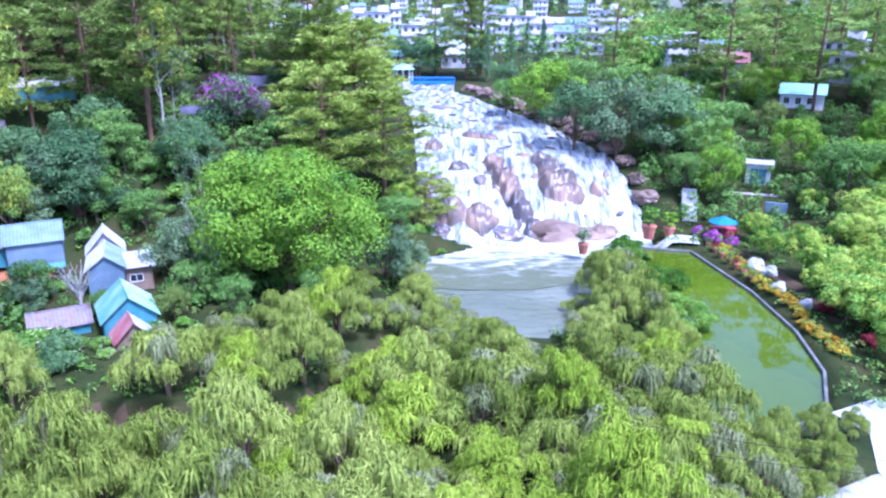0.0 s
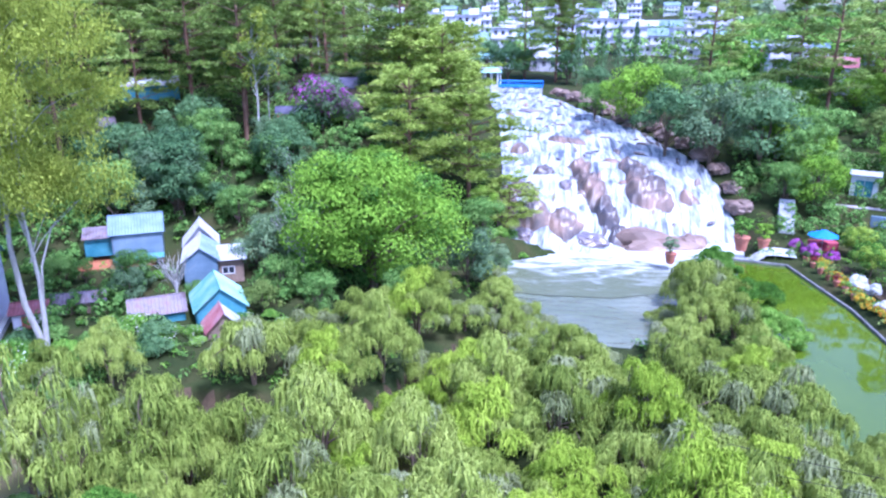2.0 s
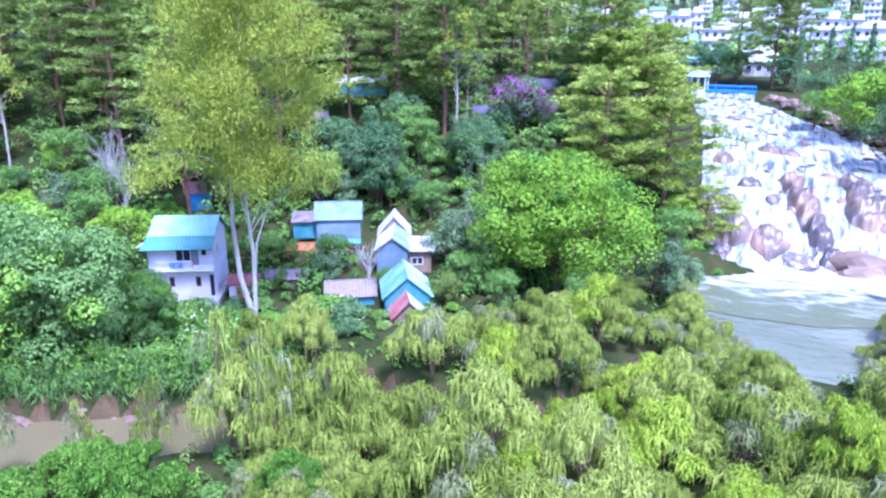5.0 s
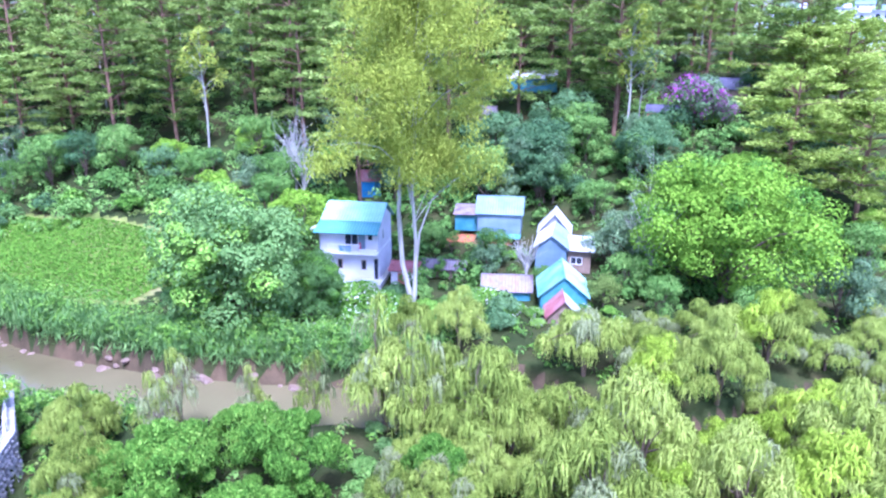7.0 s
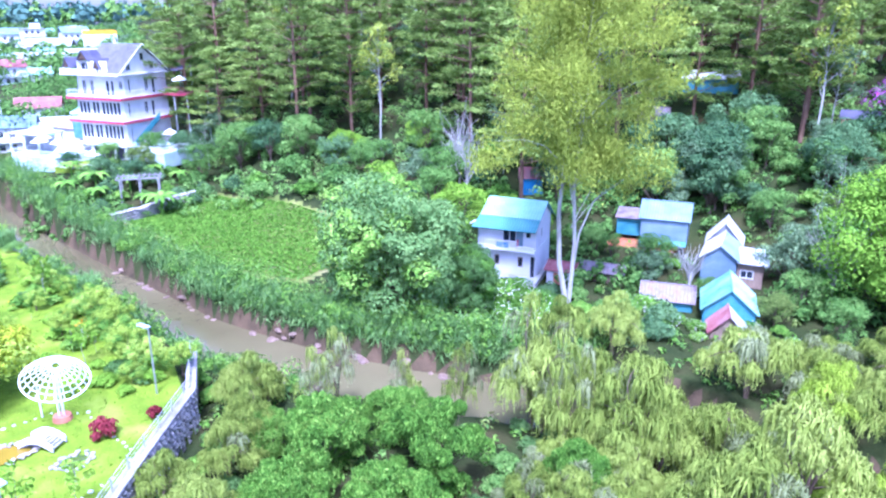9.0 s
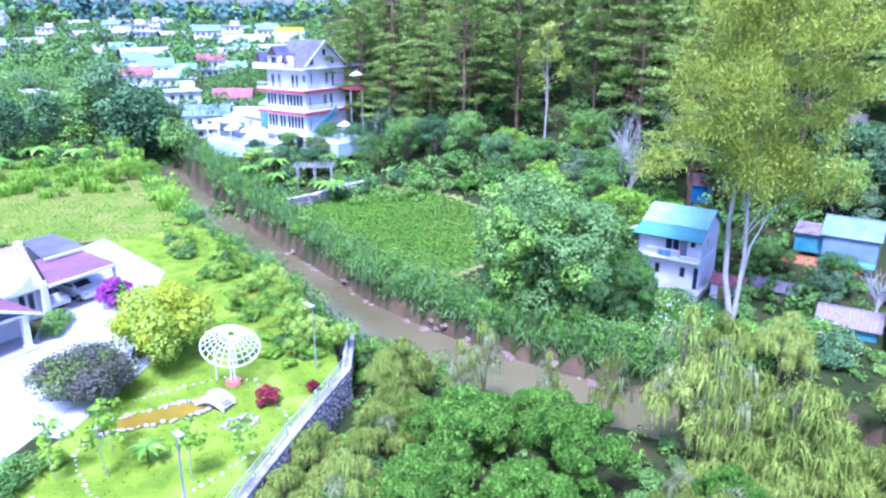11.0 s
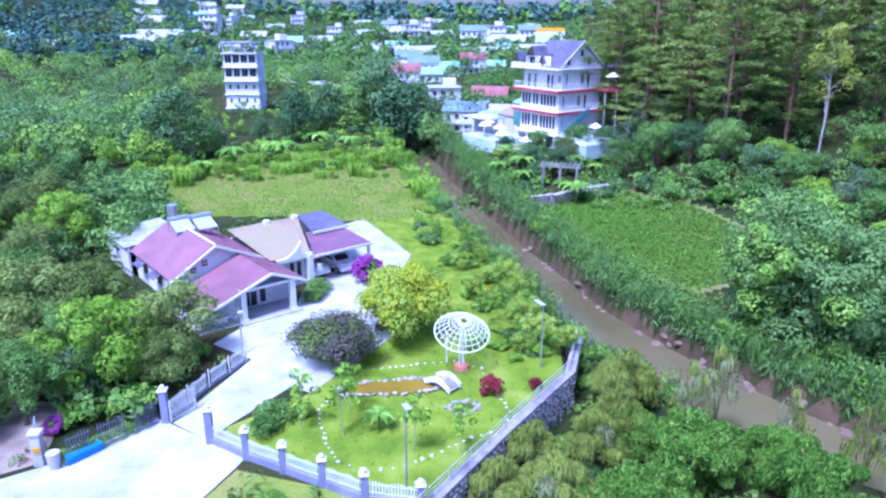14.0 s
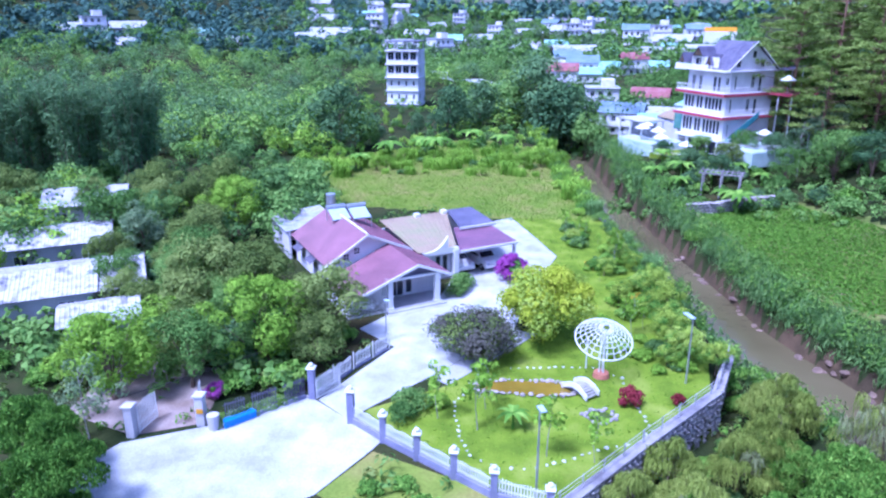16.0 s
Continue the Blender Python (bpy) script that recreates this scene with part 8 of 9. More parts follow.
for x, y, s in ((34, 54, 1.0), (33.6, 60.8, 0.9), (35.6, 66, 0.9)):
    red_bush.put(x, y, s)
# the wooded slope
hill = [polar(a, d) for a, d in ((69, 121), (62, 106), (52, 98), (40, 93), (30, 96), (18, 100), (10.5, 108), (10, 140), (20, 172), (45, 180), (66, 195), (71, 150))]
for x, y in spots_in(hill, 5.6, ((-57, 84, 4.5), (-56, 96, 5), (-35, 96, 4), (-31, 105, 5), (-29, 93, 7), (-26, 98, 6))):
    r = rng.random()
    if r < 0.74:
        pines[int(rng.integers(3))].put(x, y, rng.uniform(0.8, 1.15), None, rng.uniform(0.9, 1.15))
    elif r < 0.92:
        mids[int(rng.integers(4))].put(x, y, rng.uniform(0.6, 1.0))
    else:
        slim[int(rng.integers(3))].put(x, y, 1.0)
foot = [polar(a, d) for a, d in ((70, 108), (62, 95), (52, 86), (44, 84), (36, 86), (28, 84), (20, 80), (13, 80), (8, 86), (7, 100), (14, 104), (24, 98), (40, 96), (56, 102), (68, 122))]
for x, y in spots_in(foot, 4.2, ((-58.5, 64, 4), (-41.5, 74, 4.5), (-57, 83, 4), (-40, 68, 5), (-34, 68, 4), (-28, 89, 6))):
    r = rng.random()
    if r < 0.5:
        bushes[int(rng.integers(3))].put(x, y, rng.uniform(0.9, 1.7))
    elif r < 0.9:
        mids[int(rng.integers(5))].put(x, y, rng.uniform(0.4, 0.75))
    else:
        slim[1 + int(rng.integers(2))].put(x, y, 0.9)
for x, y, k, s in ((-30, 95.5, 0, 1.0), (-27, 97, 0, 0.6)):
    purple_tree.put(x, y, s)
for k in range(26):
    az, d = rng.uniform(20, 42), rng.uniform(84, 99)
    if math.hypot(polar(az, d)[0] + 30, polar(az, d)[1] - 93) > 6:
        mids[(2, 3, 2, 0)[int(rng.integers(4))]].put(*polar(az, d), rng.uniform(0.5, 0.95))
slim[0].put(-36.5, 89, 1.0)
pines[1].put(-57.2, 60.5, 0.95)
for x, y, k, s in ((-58.5, 52, 4, 0.8), (-63, 52, 0, 0.8), (-66, 56, 0, 0.75), (-56, 57, 4, 0.5), (-70, 55, 3, 0.7), (-78, 53.5, 0, 0.7), (-84, 52, 2, 0.7), (-90, 50, 0, 0.8), (-96, 48, 2, 0.8), (-102, 46, 0, 0.9), (-52, 57, 4, 0.5), (-27.5, 66, 3, 0.8), (-25, 69, 3, 0.9), (-22, 76, 4, 0.8), (-16, 78, 0, 0.8), (-24, 61, 0, 0.5), (-43.8, 60.5, 0, 0.3), (-19, 57, 0, 0.5), (-12, 60, 0, 0.5), (-7, 68, 3, 0.8), (-4.5, 73.5, 3, 0.55), (-6.5, 79, 0, 0.7), (-7.4, 82.5, 0, 0.45), (-6.6, 75.5, 4, 0.4), (-7.0, 86, 4, 0.45), (-38, 60.8, 3, 0.3), (-45.5, 59.5, 0, 0.35), (-31.5, 58.6, 0, 0.25), (-24.5, 57.5, 5, 0.4), (-38.5, 60, 0, 0.5), (-37, 57, 3, 0.5)):
    mids[k].put(x, y, s)
for x, y, k in ((-33, 58, 1), (-63, 57, 0), (-22.5, 63.5, 0), (-66.5, 59, 0)):
    bare[k].put(x, y, 1.3)
for x, y, k, s in ((-3.6, 86.2, 0, 0.8), (-4.6, 83, 1, 0.9), (-4.2, 79.6, 3, 0.9), (-3.2, 89, 0, 0.7), (-1.8, 81.6, 1, 0.5), (-5.2, 76.5, 0, 0.8), (-36.4, 56, 0, 0.7), (-40.3, 61.8, 1, 0.8), (-32.3, 58.4, 3, 0.6), (-37.6, 63.0, 1, 0.6), (-45.0, 55.5, 0, 0.7), (-42.0, 57.0, 3, 0.8)):
    bushes[k].put(x, y, s)
# bank and bushes between house and river
for k in range(44):
    az, d = rng.uniform(31, 49), rng.uniform(55, 63.5)
    x, y = polar(az, d)
    if seg_dist(np.array([x]), np.array([y]), RIVER)[0][0] < 5.5 or math.hypot(x + 38.4, y - 47) < 1.5:
        continue
    (white_bush if rng.random() < 0.45 else bushes[int(rng.integers(3))]).put(x, y, rng.uniform(0.6, 0.95))
# reeds and bushes along the river
river_pts = [(-34, 35.5), (-40, 32.8), (-47.5, 28.8), (-55, 25.8), (-63, 24), (-74, 22.3), (-88, 20.5), (-100, 19.2), (-115, 18), (-130, 17), (-150, 15.5)]
for (ax, ay), (bx, by) in zip(river_pts, river_pts[1:]):
    n = max(2, int(math.hypot(bx - ax, by - ay) / 1.7))
    for k in range(n):
        t = k / n
        x, y = ax + (bx - ax) * t, ay + (by - ay) * t
        for off in (-1.2, 1.0, 3.2):
            if off > 2 and rng.random() < 0.75:
                continue
            px, py = x + rng.uniform(-0.8, 0.8), y + off - 0.9 + rng.uniform(-0.6, 0.6)
            if seg_dist(np.array([px]), np.array([py]), RIVER)[0][0] < 4.9:
                continue
            (reeds[int(rng.integers(3))] if rng.random() < 0.4 else bushes[(3, 3, 0)[int(rng.integers(3))]]).put(px, py, rng.uniform(0.42, 0.72))
south = [(-44, 17.5), (-50, 17.8), (-58, 16.2), (-66, 15), (-74, 14), (-86, 12.3), (-100, 11), (-115, 9.8), (-130, 9), (-150, 8)]
for (ax, ay), (bx, by) in zip(south, south[1:]):
    n = max(2, int(math.hypot(bx - ax, by - ay) / 1.8))
    for k in range(n):
        t = k / n
        x, y = ax + (bx - ax) * t, ay + (by - ay) * t
        kind = bushes[1] if x > -62 else (tall_grass if rng.random() < 0.2 else reeds[1] if rng.random() < 0.4 else bushes[int(rng.integers(4))])
        px, py = x + rng.uniform(-0.5, 0.5), y - 1.0 + rng.uniform(-0.8, 0.6)
        if seg_dist(np.array([px]), np.array([py]), RIVER)[0][0] > 4.7:
            kind.put(px, py, rng.uniform(0.4, 0.7))
        if x < -80 and rng.random() < 0.55:
            (tall_grass, lime_bush, bushes[1])[int(rng.integers(3))].put(x, y - 2.2 + rng.uniform(-1.5, 1), rng.uniform(0.5, 0.95))
# garden of the villa
yellow_tree.put(-49.2, 3.4, 1.0, 0)
dusky_tree.put(-45.6, -1.6, 0.87, 0)
bougain.put(-61.2, 1.0, 1.15)
red_bush.put(-39.8, 8.3, 1.0)
for x, y, s in ((-38.2, -5.2, 0.75), (-37.0, -5.6, 0.6), (-58.0, -3.4, 0.7), (-59.3, -3.2, 0.7), (-57.0, -3.6, 0.6)):
    bushes[0].put(x, y, s)
for x, y, s in ((-46.2, 10.2, 0.6), (-47.4, 9.0, 0.5), (-52, 8, 0.6), (-56, 9.5, 0.6), (-46.5, 7.9, 0.4), (-38.8, -3.6, 0.6), (-44.2, 10.8, 0.45), (-60, 12, 0.7)):
    lime_bush.put(x, y, s)
for x, y, s in ((-38.6, -0.6, 0.9), (-36.2, -1.0, 1.1), (-34.0, 2.8, 1.0), (-33.6, 5.4, 0.8), (-37.3, -3.4, 1.0), (-50, 10, 0.9), (-66, 11, 1.0)):
    sapling.put(x, y, s)
ban.put(-36.6, 1.0, 0.42)
for x, y, s in ((-45.5, 13.6, 0.75), (-47.5, 12.6, 0.8), (-50, 13.5, 0.85), (-53, 13.8, 0.8), (-44.5, 15.2, 0.6), (-56.5, 13.6, 0.8), (-60, 14, 0.7), (-55.5, 10.4, 0.55), (-64.5, 13.4, 0.6), (-58, 7.5, 0.5), (-70, 12, 0.6)):
    flat_lime[int(rng.integers(2))].put(x, y - 0.6, s * 0.72)
for x, y, s in ((-67.4, 12.6, 0.7), (-58.7, 13.2, 0.75), (-54.4, 13.6, 0.8), (-49.4, 14.2, 0.7), (-57.7, 11.6, 0.5), (-62.9, 10.6, 0.55), (-72.7, 8.6, 0.5), (-53.7, 12.2, 0.55), (-45.4, 12.6, 0.6)):
    flat_lime[int(rng.integers(2))].put(x, y - 1.0, s * 0.62)
for k in range(44):
    x = rng.uniform(-80, -43)
    y = float(np.interp(x, (-82, -64, -43), (8.6, 10.2, 11.6))) + rng.uniform(-2.4, 2.0)
    (lime_bush, bushes[1], bushes[3], lime_bush, sapling)[int(rng.integers(5))].put(x, y, rng.uniform(0.25, 0.7))
orange_bed.put(-65.1, 8.7, 0.8)
orange_bed.put(-57, 11.6, 0.9)
orange_bed.put(-59.5, 11.2, 0.8)
red_bush.put(-40.2, 11.2, 0.6)
# hedge by the second gate
for k in range(7):
    white_bush.put(-38.6 + 0.5 * k, -12.9 - 0.52 * k, 0.3)
bougain.put(-38.6, -17.6, 0.5)
# trees south of the villa and lane
southwood = [(-38, -13.5), (-43, -11.8), (-47, -12), (-52, -17), (-60, -24), (-66, -29), (-74, -28), (-84, -34), (-80, -62), (-60, -60), (-50, -52), (-40, -31), (-37.5, -24), (-40, -19)]
for x, y in spots_in(southwood, 4.6, ((-52, -38, 7), (-53, -31, 5), (-61, -43, 6), (-45, -28.5, 4.5), (-70, -47, 5), (-46, -35, 6.5), (-41, -29, 4.5), (-44, -38, 6))):
    mids[(0, 5, 5, 4, 5, 3, 5)[int(rng.integers(7))]].put(x, y, rng.uniform(0.55, 0.85))
for x, y, k, s in ((-45.2, -28.2, 1, 0.9), (-42.5, -31, 3, 0.9), (-47.5, -31.5, 0, 0.9), (-50, -33.5, 1, 1.0), (-43.8, -25.2, 0, 0.8), (-39.5, -29.5, 1, 0.8), (-46.5, -24.0, 3, 1.0), (-49.0, -28.0, 0, 1.1), (-41.2, -34.0, 1, 0.8)):
    bushes[k].put(x, y, s)
mids[4].put(-39.6, -26.8, 0.42)
for x, y in spots_in([(-38.6, -14), (-42.5, -12.2), (-47, -10.8), (-50.5, -14), (-56, -22), (-62, -27), (-56, -36), (-46, -24), (-40, -19)], 2.4):
    if rng.random() < 0.6:
        bushes[int(rng.integers(3))].put(x, y, rng.uniform(0.9, 1.3))
    else:
        mids[(5, 0)[int(rng.integers(2))]].put(x, y, rng.uniform(0.4, 0.58))
bougain.put(-47.2, -33.8, 0.5)
ferns[0].put(-29.5, -23.5, 0.8)
ferns[1].put(-26.5, -21.0, 0.7)
slim[2].put(-33.5, -23.0, 0.5)
for x, y in ((-30.5, -4.5), (-29, -3.5), (-30, -6.2), (-28.5, -6)):
    bushes[1].put(x, y, 0.5)
# meadow edge, bananas, bamboo
for az, d in ((96.5, 118), (94.5, 121), (92.2, 124), (90.5, 122), (101, 112), (99, 115)):
    ban.put(*polar(az + rng.uniform(-1, 1), d + rng.uniform(-4, 6)), rng.uniform(0.7, 1.2))
for k in range(84):
    az = 106 - k * 0.25
    (tall_grass, bushes[3], tall_grass, lime_bush, mids[4], tall_grass)[k % 6].put(*polar(az + rng.uniform(-0.6, 0.6), 113 + rng.uniform(-8, 8)), rng.uniform(0.3, 0.8) if k % 6 != 4 else rng.uniform(0.25, 0.4))
for az, d in ((121, 112), (122.5, 108), (124, 113), (125.5, 110), (127, 115), (118.5, 100), (117.6, 102), (119.8, 118), (129, 108)):
    bam.put(*polar(az, d), rng.uniform(0.85, 1.1))
for az, d, s in ((87.5, 150, 1.3), (85.8, 146, 1.4), (89.3, 155, 1.2), (84.5, 152, 1.1), (83, 138, 0.8), (86.8, 165, 1.4), (101.5, 128, 0.8), (103, 126, 1.0), (100.2, 132, 0.5), (92, 150, 0.9), (94.5, 140, 0.9), (97.0, 142, 0.4)):
    far_trees[(1, 4, 0)[int(rng.integers(3))]].put(*polar(az, d), s)
for x, y, s in ((-107, 33, 0.55), (-110, 29.5, 0.5), (-106, 27, 0.5), (-112, 37, 0.6), (-109, 40, 0.7), (-104, 31, 0.45), (-113.5, 25, 0.4)):
    mids[(0, 5, 2)[int(rng.integers(3))]].put(x, y, s)
hotel_front = [(-93, 27), (-94, 36), (-101, 40), (-110, 36), (-112, 24), (-104, 21)]
for x, y in spots_in(hotel_front, 2.3):
    (bushes[int(rng.integers(4))] if rng.random() < 0.8 else ban).put(x, y, rng.uniform(0.6, 1.1))
for az, d, s in ((68, 128, 1.0), (67.6, 135, 1.1), (69.4, 150, 1.1), (70.5, 165, 1.0), (66.5, 118, 0.8)):
    mids[int(rng.integers(4))].put(*polar(az, d), s)
# woods of the valley
def far_woods(name, label, spots, mat, size, boughs=4, per=24):
    q = np.repeat(np.array(list(spots)), boughs, 0)
    s = q[:, 2:]
    z = ground_z(q[:, 0], q[:, 1])[:, None]
    c = np.concatenate([q[:, :2], z + 3.2 * s], 1) + rng.normal(size=(len(q), 3)) * np.array([1.9, 1.9, 1.3]) * s
    v, f = clumps(c, 2.1 * s[:, 0], per, size, 0.6, 0.9, 0.7)
    return tagged(new(name, quads_mesh(name, [v], [f], [mat])), label, "woods", kind="stuff")


def ring(n, a0, a1, d0, d1, lo=0.8, hi=1.5, bad=None):
    out = []
    while len(out) < n:
        az, d = rng.uniform(a0, a1), d0 + (d1 - d0) * rng.random() ** 1.4
        if bad is None or not bad(az, d):
            out.append((*polar(az, d), rng.uniform(lo, hi)))
    return out


def valley_gap(az, d):
    return (94.5 < az < 103 and d < 212) or (az < 99.5 and d < 145) or (abs(az - 98) < 3.2 and d < 205) or (az < 88 and d < 262)


for label, mat, n in (("dark leafy trees of the valley woods", M_DARK, 130), ("mid-green leafy trees of the valley woods", M_MID, 230), ("pale reedy thickets of the valley woods", M_REED, 170), ("fresh green thickets of the valley woods", M_FERN, 110)):
    far_woods("woods", label, ring(n, 79, 136, 128, 330, 0.7, 1.35, valley_gap), mat, 0.55, 5, 66)
for label, mat, n in (("green thickets behind the villa", M_MID, 50), ("pale thickets behind the villa", M_REED, 40), ("bright thickets behind the villa", M_LIME, 14)):
    far_woods("woods", label, ring(n, 103, 136, 74, 135, 0.45, 0.85), mat, 0.46, 6, 72)
far_woods("woods", "green belts of trees between the far houses", ring(600, 72, 106, 290, 900), M_MID, 1.6, 4, 24)
# lighter grey-green leaves here imitate haze over the far woods
far_woods("woods", "distant grey-green woods across the valley", ring(600, 72, 136, 320, 1100), M_GREY, 1.5)
far_woods("woods", "lighter distant woods across the valley", ring(360, 72, 136, 300, 1000), M_MID, 1.4)
# the next two woods carry the painted blue haze tint
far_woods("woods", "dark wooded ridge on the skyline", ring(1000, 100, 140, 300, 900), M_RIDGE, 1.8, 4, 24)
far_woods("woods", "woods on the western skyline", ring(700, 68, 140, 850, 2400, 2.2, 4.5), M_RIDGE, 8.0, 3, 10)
far_woods("woods", "pale woods on the western skyline", ring(400, 68, 140, 850, 2400, 2.0, 4.0), M_MID, 8.0, 3, 10)
far_woods("woods", "woods on the hills beyond the town", ring(260, -45, 20, 600, 2000, 2.0, 4.0), M_GREY, 6.0, 4, 12)
far_woods("woods", "trees between the hotel and the town", ring(60, 76, 89, 150, 270, 0.8, 1.3), M_MID, 0.6, 5, 60)
far_woods("woods", "trees between the houses of the town", ring(420, -40, 15, 190, 800), M_MID, 1.2)
far_woods("woods", "wooded hill above the ponds", ring(300, -45, -12, 165, 400), M_FERN, 1.1)
far_woods("woods", "undergrowth on the bank right of the fall", [(*polar(rng.uniform(-37, -15), rng.uniform(90, 165)), rng.uniform(0.25, 0.55)) for _ in range(300)], M_MID, 0.36, 3, 48)
far_woods("woods", "undergrowth round the sheds and foot of the slope", [q for q in ((*polar(rng.uniform(8, 50), rng.uniform(64, 98)), rng.uniform(0.2, 0.42)) for _ in range(420)) if all(math.hypot(q[0] - a, q[1] - b) > r for a, b, r in ((-47, 49.5, 5.5), (-41, 66, 5), (-32, 64, 6), (-30, 56, 5.5), (-58.5, 64, 3.5), (-35.5, 69, 4)))], M_MID, 0.34, 3, 44)
far_woods("woods", "scrub on the villa side of the valley", [q for q in ((*polar(rng.uniform(99, 130), rng.uniform(40, 78)), rng.uniform(0.25, 0.42)) for _ in range(200)) if inside(np.array([q[0]]), np.array([q[1]]), southwood)[0]], M_MID, 0.5, 3, 20)
far_woods("woods", "undergrowth below the pines on the slope", [(*polar(rng.uniform(9, 70), rng.uniform(94, 160)), rng.uniform(0.25, 0.5)) for _ in range(800)], M_MID, 0.36, 3, 30)
for label, mat in (("reedy scrub beyond the meadow", M_REED), ("fresh scrub beyond the meadow", M_FERN), ("bright scrub beyond the meadow", M_LIME)):
    far_woods("woods", label, [(*polar(rng.uniform(83, 107), rng.uniform(117, 205)), rng.uniform(0.2, 0.42)) for _ in range(120)], mat, 0.38, 3, 38)
far_woods("woods", "green scrub below the hotel", [(*polar(rng.uniform(70, 81), rng.uniform(97, 113)), rng.uniform(0.18, 0.32)) for _ in range(60)], M_MID, 0.45, 3, 20)
# crop rows of the field
px_, py_ = rng.uniform(-99, -60, 42000), rng.uniform(24.5, 46, 42000)
keep = inside(px_, py_, FIELD) & (seg_dist(px_, py_, FIELD + FIELD[:1])[0] > 0.9)
pos = np.stack([px_[keep], py_[keep], ground_z(px_[keep], py_[keep]) + 0.15], 1)
v, f = leaf_quads(pos, unit(rng.normal(size=pos.shape) * 0.6 + np.array([0, 0, 1.0])), rng.uniform(0.16, 0.38, len(pos)), 0.7)
tagged(new("crops", quads_mesh("crops", [v], [f], [M_CROP])), "low leafy green crop covering the field", "crops", kind="stuff")

# thickets on the river banks
def bank_scrub(label, mat, n, lo, hi, x0, x1, north, tall=False):
    k = rng.integers(3, len(RIVER) - 2, n)
    a, b = np.array(RIVER, float)[k], np.array(RIVER, float)[k + 1]
    t = rng.random((n, 1))
    run = unit(b - a)
    off = rng.uniform(lo, hi, (n, 1)) * (1 if north else -1)
    q = a + (b - a) * t + np.stack([run[:, 1], -run[:, 0]], 1) * off
    clear = (q[:, 0] > x0) & (q[:, 0] < x1) & ~inside(q[:, 0], q[:, 1], FIELD) & ~inside(q[:, 0], q[:, 1], LAWN) & (np.abs(seg_dist(q[:, 0], q[:, 1], RIVER)[0]) > lo - 0.2)
    q = q[clear]
    r = rng.uniform(0.4, 1.0, len(q)) * (1 + 0.7 * np.sin(q[:, 0] * 0.7 + np.sin(q[:, 1])) ** 2) * (1.0 if north else 0.6)
    z = ground_z(q[:, 0], q[:, 1]) + r * rng.uniform(0.3, 1.9, len(q))
    if tall:
        m = 46
        c = np.repeat(np.column_stack([q, z - r * 0.3]), m, 0) + rng.normal(size=(len(q) * m, 3)) * np.array([0.5, 0.5, 0.4])
        v, f = leaf_quads(c, unit(rng.normal(size=c.shape) * np.array([1, 1, 0.4]) + np.array([0, 0, 0.5])), rng.uniform(0.4, 1.0, len(c)), 0.16, spin=rng.normal(size=c.shape) * 0.45 + np.array([0, 0, 1.0]))
    else:
        v, f = clumps(np.column_stack([q, z]), r, 60, 0.24, 0.8, 0.95, 0.4)
    tagged(new("bank_thicket", quads_mesh("bank_thicket", [v], [f], [mat])), label, "thicket", kind="stuff")


bank_scrub("grey-green thicket on the river bank", M_REED, 800, 4.2, 7.0, -165, -31, True, True)
bank_scrub("mid-green thicket on the river bank", M_MID, 500, 4.6, 8.0, -165, -31, True)
bank_scrub("pale fresh thicket on the river bank", M_FERN, 500, 4.3, 7.2, -165, -31, True)
bank_scrub("fresh green thicket beside the garden", M_FERN, 500, 4.3, 5.9, -165, -41, False)
bank_scrub("reedy thicket beside the garden", M_REED, 300, 4.3, 6.5, -165, -41, False, True)


# low ground cover wherever bare earth would show
def ground_cover(label, mat, n, seed_size):
    az, d = rng.uniform(-38, 132, n), 18 + 100 * rng.random(n) ** 0.75
    x, y = -np.sin(np.radians(az)) * d, np.cos(np.radians(az)) * d
    ok = seg_dist(x, y, RIVER)[0] > 5.0
    for poly, grow in ((LAWN, 0.5), (DRIVE, 0.6), (ROAD, 0.6), (POND, 0.9), (POOL, 1.2), (FIELD, 0.0), (MEADOW, 0.0)):
        ok &= ~inside(x, y, poly) & (seg_dist(x, y, poly + poly[:1])[0] > grow)
    u, _ = falls_uv(x, y)
    ok &= ~((u > -0.06) & (u < 1.06) & (d > 80))
    for cx, cy, r in ((-47, 49.3, 4.2), (-41, 66.5, 3.4), (-31.5, 63.5, 3.6), (-30, 55.5, 4.0), (-62, -12, 14), (-35, 69, 3), (29.5, 38, 6), (24, 33.5, 5), (29, 88, 3), (34, 68, 1.5), (-39, -21, 4)):
        ok &= np.hypot(x - cx, y - cy) > r
    x, y = x[ok], y[ok]
    r = rng.uniform(0.4, 0.9, len(x))
    v, f = clumps(np.stack([x, y, ground_z(x, y) + r * 0.35], 1), r, 16, seed_size, 0.9, 0.7, 0.45)
    tagged(new("ground_cover", quads_mesh("ground_cover", [v], [f], [mat])), label, "ground cover", kind="stuff")


ground_cover("low mid-green ground cover and weeds", M_MID, 2600, 0.36)
ground_cover("low fresh green ground cover and weeds", M_FERN, 2200, 0.34)
ground_cover("low olive ground cover and weeds", M_OLIVE, 1600, 0.36)
BANK = stones_with(M_ROCK)
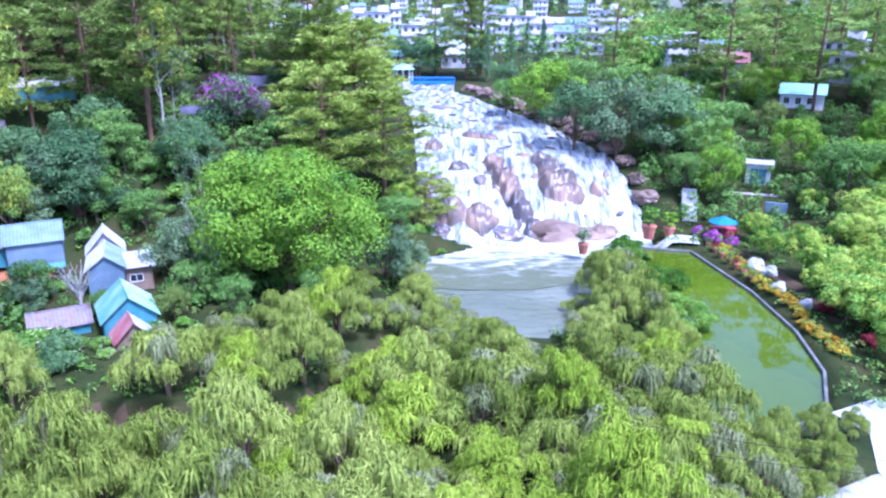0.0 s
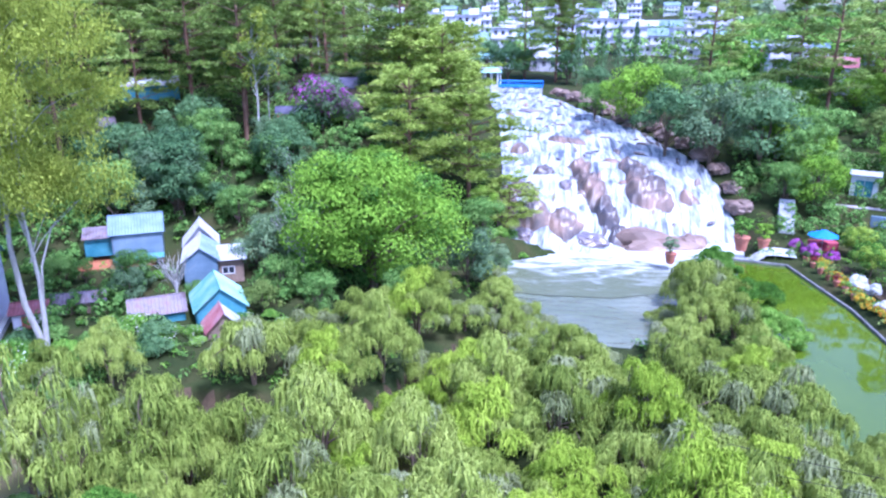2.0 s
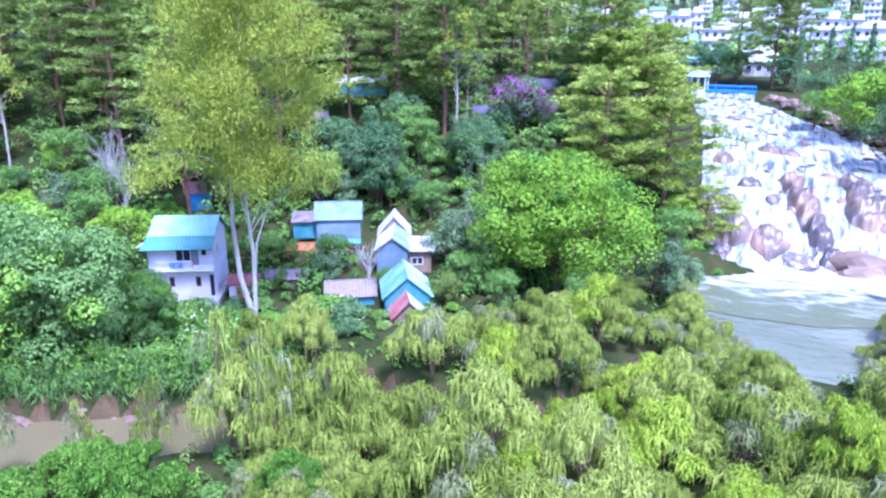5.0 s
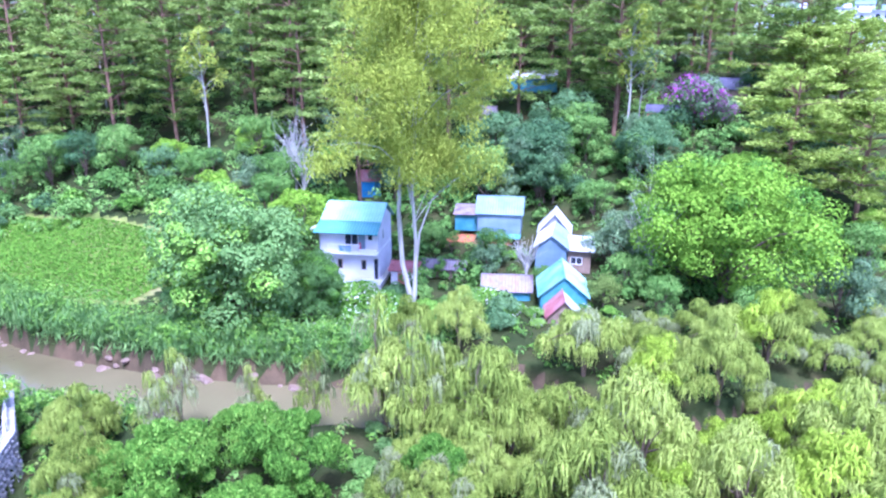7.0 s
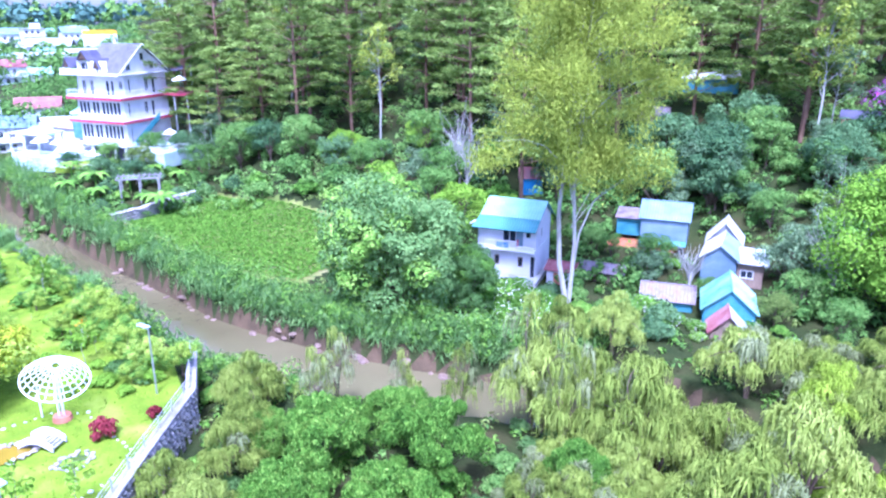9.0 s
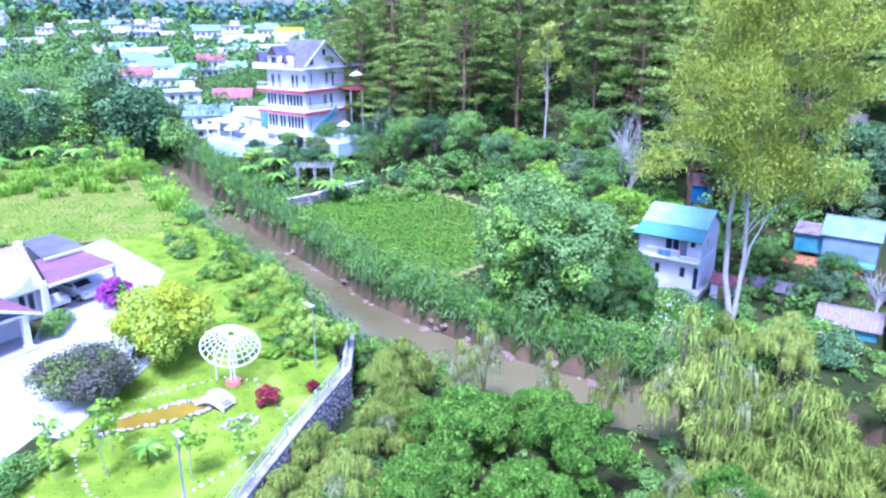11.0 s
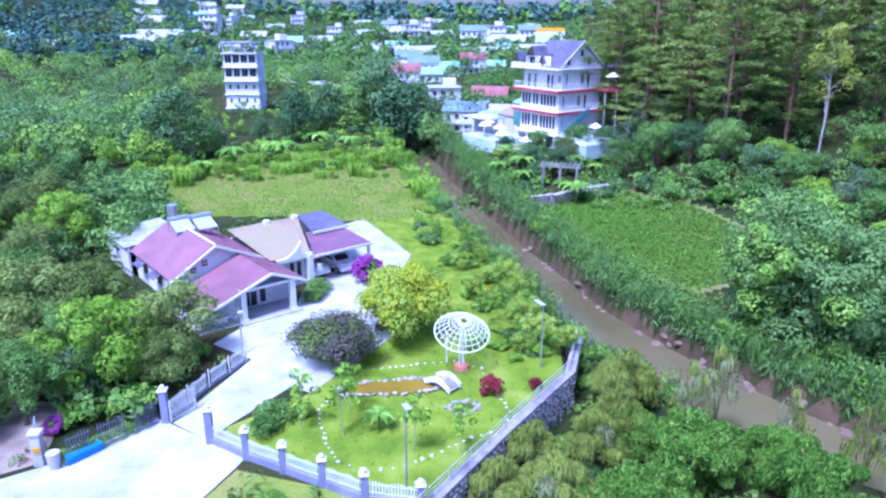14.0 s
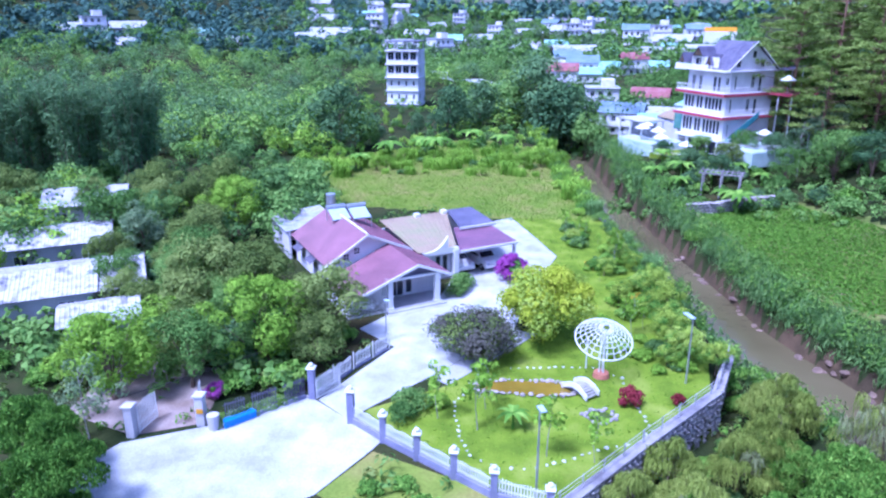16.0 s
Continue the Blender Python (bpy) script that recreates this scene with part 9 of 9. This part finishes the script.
for k in range(70):
    a = int(rng.integers(3, len(RIVER) - 5))
    t = rng.random()
    (ax, ay), (bx, by) = RIVER[a], RIVER[a + 1]
    L = math.hypot(bx - ax, by - ay)
    side_ = 1 if rng.random() < 0.7 else -1
    off = rng.uniform(3.2, 4.1) * side_
    x, y = ax + (bx - ax) * t + (by - ay) / L * off, ay + (by - ay) * t - (bx - ax) / L * off
    s = rng.uniform(0.4, 1.3)
    ob = tagged(new("bank_stone", BANK[k % 5]), "brown stone on the muddy river bank", "stone", "river bank stones")
    ob.matrix_basis = pose(x, y, max(gz(x, y), -0.1) + 0.05, 0, 0, rng.uniform(0, 360)) @ Matrix.Diagonal((s * 1.3, s, s * 0.8, 1))
# rough grass of the meadow
px_, py_ = rng.uniform(-136, -80, 70000), rng.uniform(-32, 12, 70000)
keep = inside(px_, py_, MEADOW)
pos = np.stack([px_[keep], py_[keep], ground_z(px_[keep], py_[keep]) + 0.12], 1)
v, f = leaf_quads(pos, unit(rng.normal(size=pos.shape) + np.array([0, 0, 0.5])), rng.uniform(0.12, 0.3, len(pos)), 0.3)
dry = np.sin(pos[:, 0] * 0.16 + 1.3 * np.sin(pos[:, 1] * 0.21)) + np.cos(pos[:, 1] * 0.3 + pos[:, 0] * 0.07) + rng.normal(size=len(pos)) * 0.8 > 1.0
tagged(new("meadow_grass", quads_mesh("meadow_grass", [v], [f], [M_GRASS, M_DRYGRASS], [dry.astype(int)])), "rough yellow-green meadow grass", "grass", kind="stuff")
px_, py_ = rng.uniform(-80, -29, 9000), rng.uniform(-9, 16, 9000)
keep = inside(px_, py_, LAWN)
pos = np.stack([px_[keep], py_[keep], np.full(keep.sum(), 4.05)], 1)
v, f = leaf_quads(pos, unit(rng.normal(size=pos.shape) * 0.5 + np.array([0, 0, 0.8])), rng.uniform(0.1, 0.3, len(pos)), 0.4)
tagged(new("lawn_grass", quads_mesh("lawn_grass", [v], [f], [M_GRASS])), "short tufts of lawn grass", "grass", kind="stuff")

# ---- field stones of the retaining wall ----
WALL_STONES = stones_with(M_STONE)
count = 0
for (ax, ay), (bx, by) in zip(LINE, LINE[1:]):
    L = math.hypot(bx - ax, by - ay)
    tx, ty = (bx - ax) / L, (by - ay) / L
    nx, ny = ty, -tx
    for row in range(9):
        s = rng.uniform(0, 0.3)
        while s < L:
            wd = rng.uniform(0.34, 0.66)
            x, y, z = ax + tx * (s + wd / 2) + nx * 0.27, ay + ty * (s + wd / 2) + ny * 0.27, 4.12 - row * 0.4 + rng.uniform(-0.05, 0.05)
            if z > gz(x + nx * 0.8, y + ny * 0.8) - 0.2 and count < 300:
                o = stone(wallb, WALL_STONES[count % 5], x, y, z, wd * 1.15, 0.5, rng.uniform(0.5, 0.62), math.degrees(math.atan2(ty, tx)))
                count += 1
            s += wd * 0.95

# ---- field-stone wall at the head of the crop field, with a pergola on the bank above it ----
fwall = empty("field_wall", "low rough stone wall at the end of the crop field", "wall", kind="structure")
FWALL = [(-91.4, 23.6), (-92.6, 27.0), (-95.6, 31.5), (-97.6, 36.5)]
for (ax, ay), (bx, by) in zip(FWALL, FWALL[1:]):
    L = math.hypot(bx - ax, by - ay)
    z = min(gz(ax, ay), gz(bx, by))
    bm = bmesh.new()
    bar(bm, (0, -0.3, z - 0.6), (L, 0.3, z + 1.55), 0.04)
    bm.transform(Matrix.Translation((ax, ay, 0)) @ Matrix.Rotation(math.atan2(by - ay, bx - ax), 4, "Z"))
    part("core", bm, M_STONE, fwall)
    tx, ty = (bx - ax) / L, (by - ay) / L
    for row in range(4):
        w0 = rng.uniform(0, 0.3)
        while w0 < L:
            wd = rng.uniform(0.4, 0.75)
            stone(fwall, WALL_STONES[int(rng.integers(5))], ax + tx * w0 + ty * 0.3, ay + ty * w0 - tx * 0.3, z + 0.15 + row * 0.44, wd * 1.1, 0.8 if row == 3 else 0.5, 0.6, math.degrees(math.atan2(ty, tx)))
            w0 += wd
perg = empty("pergola", "weathered grey beamed pergola over the bank below the hotel", "pergola")
perg.matrix_basis = pose(-99.5, 27.5, gz(-100, 29), 0, 0, 68)
for px in (0.0, 2.4, 4.8):
    for py in (0.0, 2.2):
        bm = bmesh.new()
        bar(bm, (px - 0.09, py - 0.09, -0.5), (px + 0.09, py + 0.09, 3.0), 0.01)
        part("post", bm, M_COPING, perg)
for py in (0.0, 2.2):
    bm = bmesh.new()
    bar(bm, (-0.5, py - 0.08, 3.0), (5.3, py + 0.08, 3.2), 0.01)
    part("beam", bm, M_COPING, perg)
for k in range(9):
    bm = bmesh.new()
    bar(bm, (-0.4 + k * 0.68, -0.5, 3.2), (-0.3 + k * 0.68, 2.7, 3.34), 0.01)
    part("rafter", bm, M_COPING, perg)
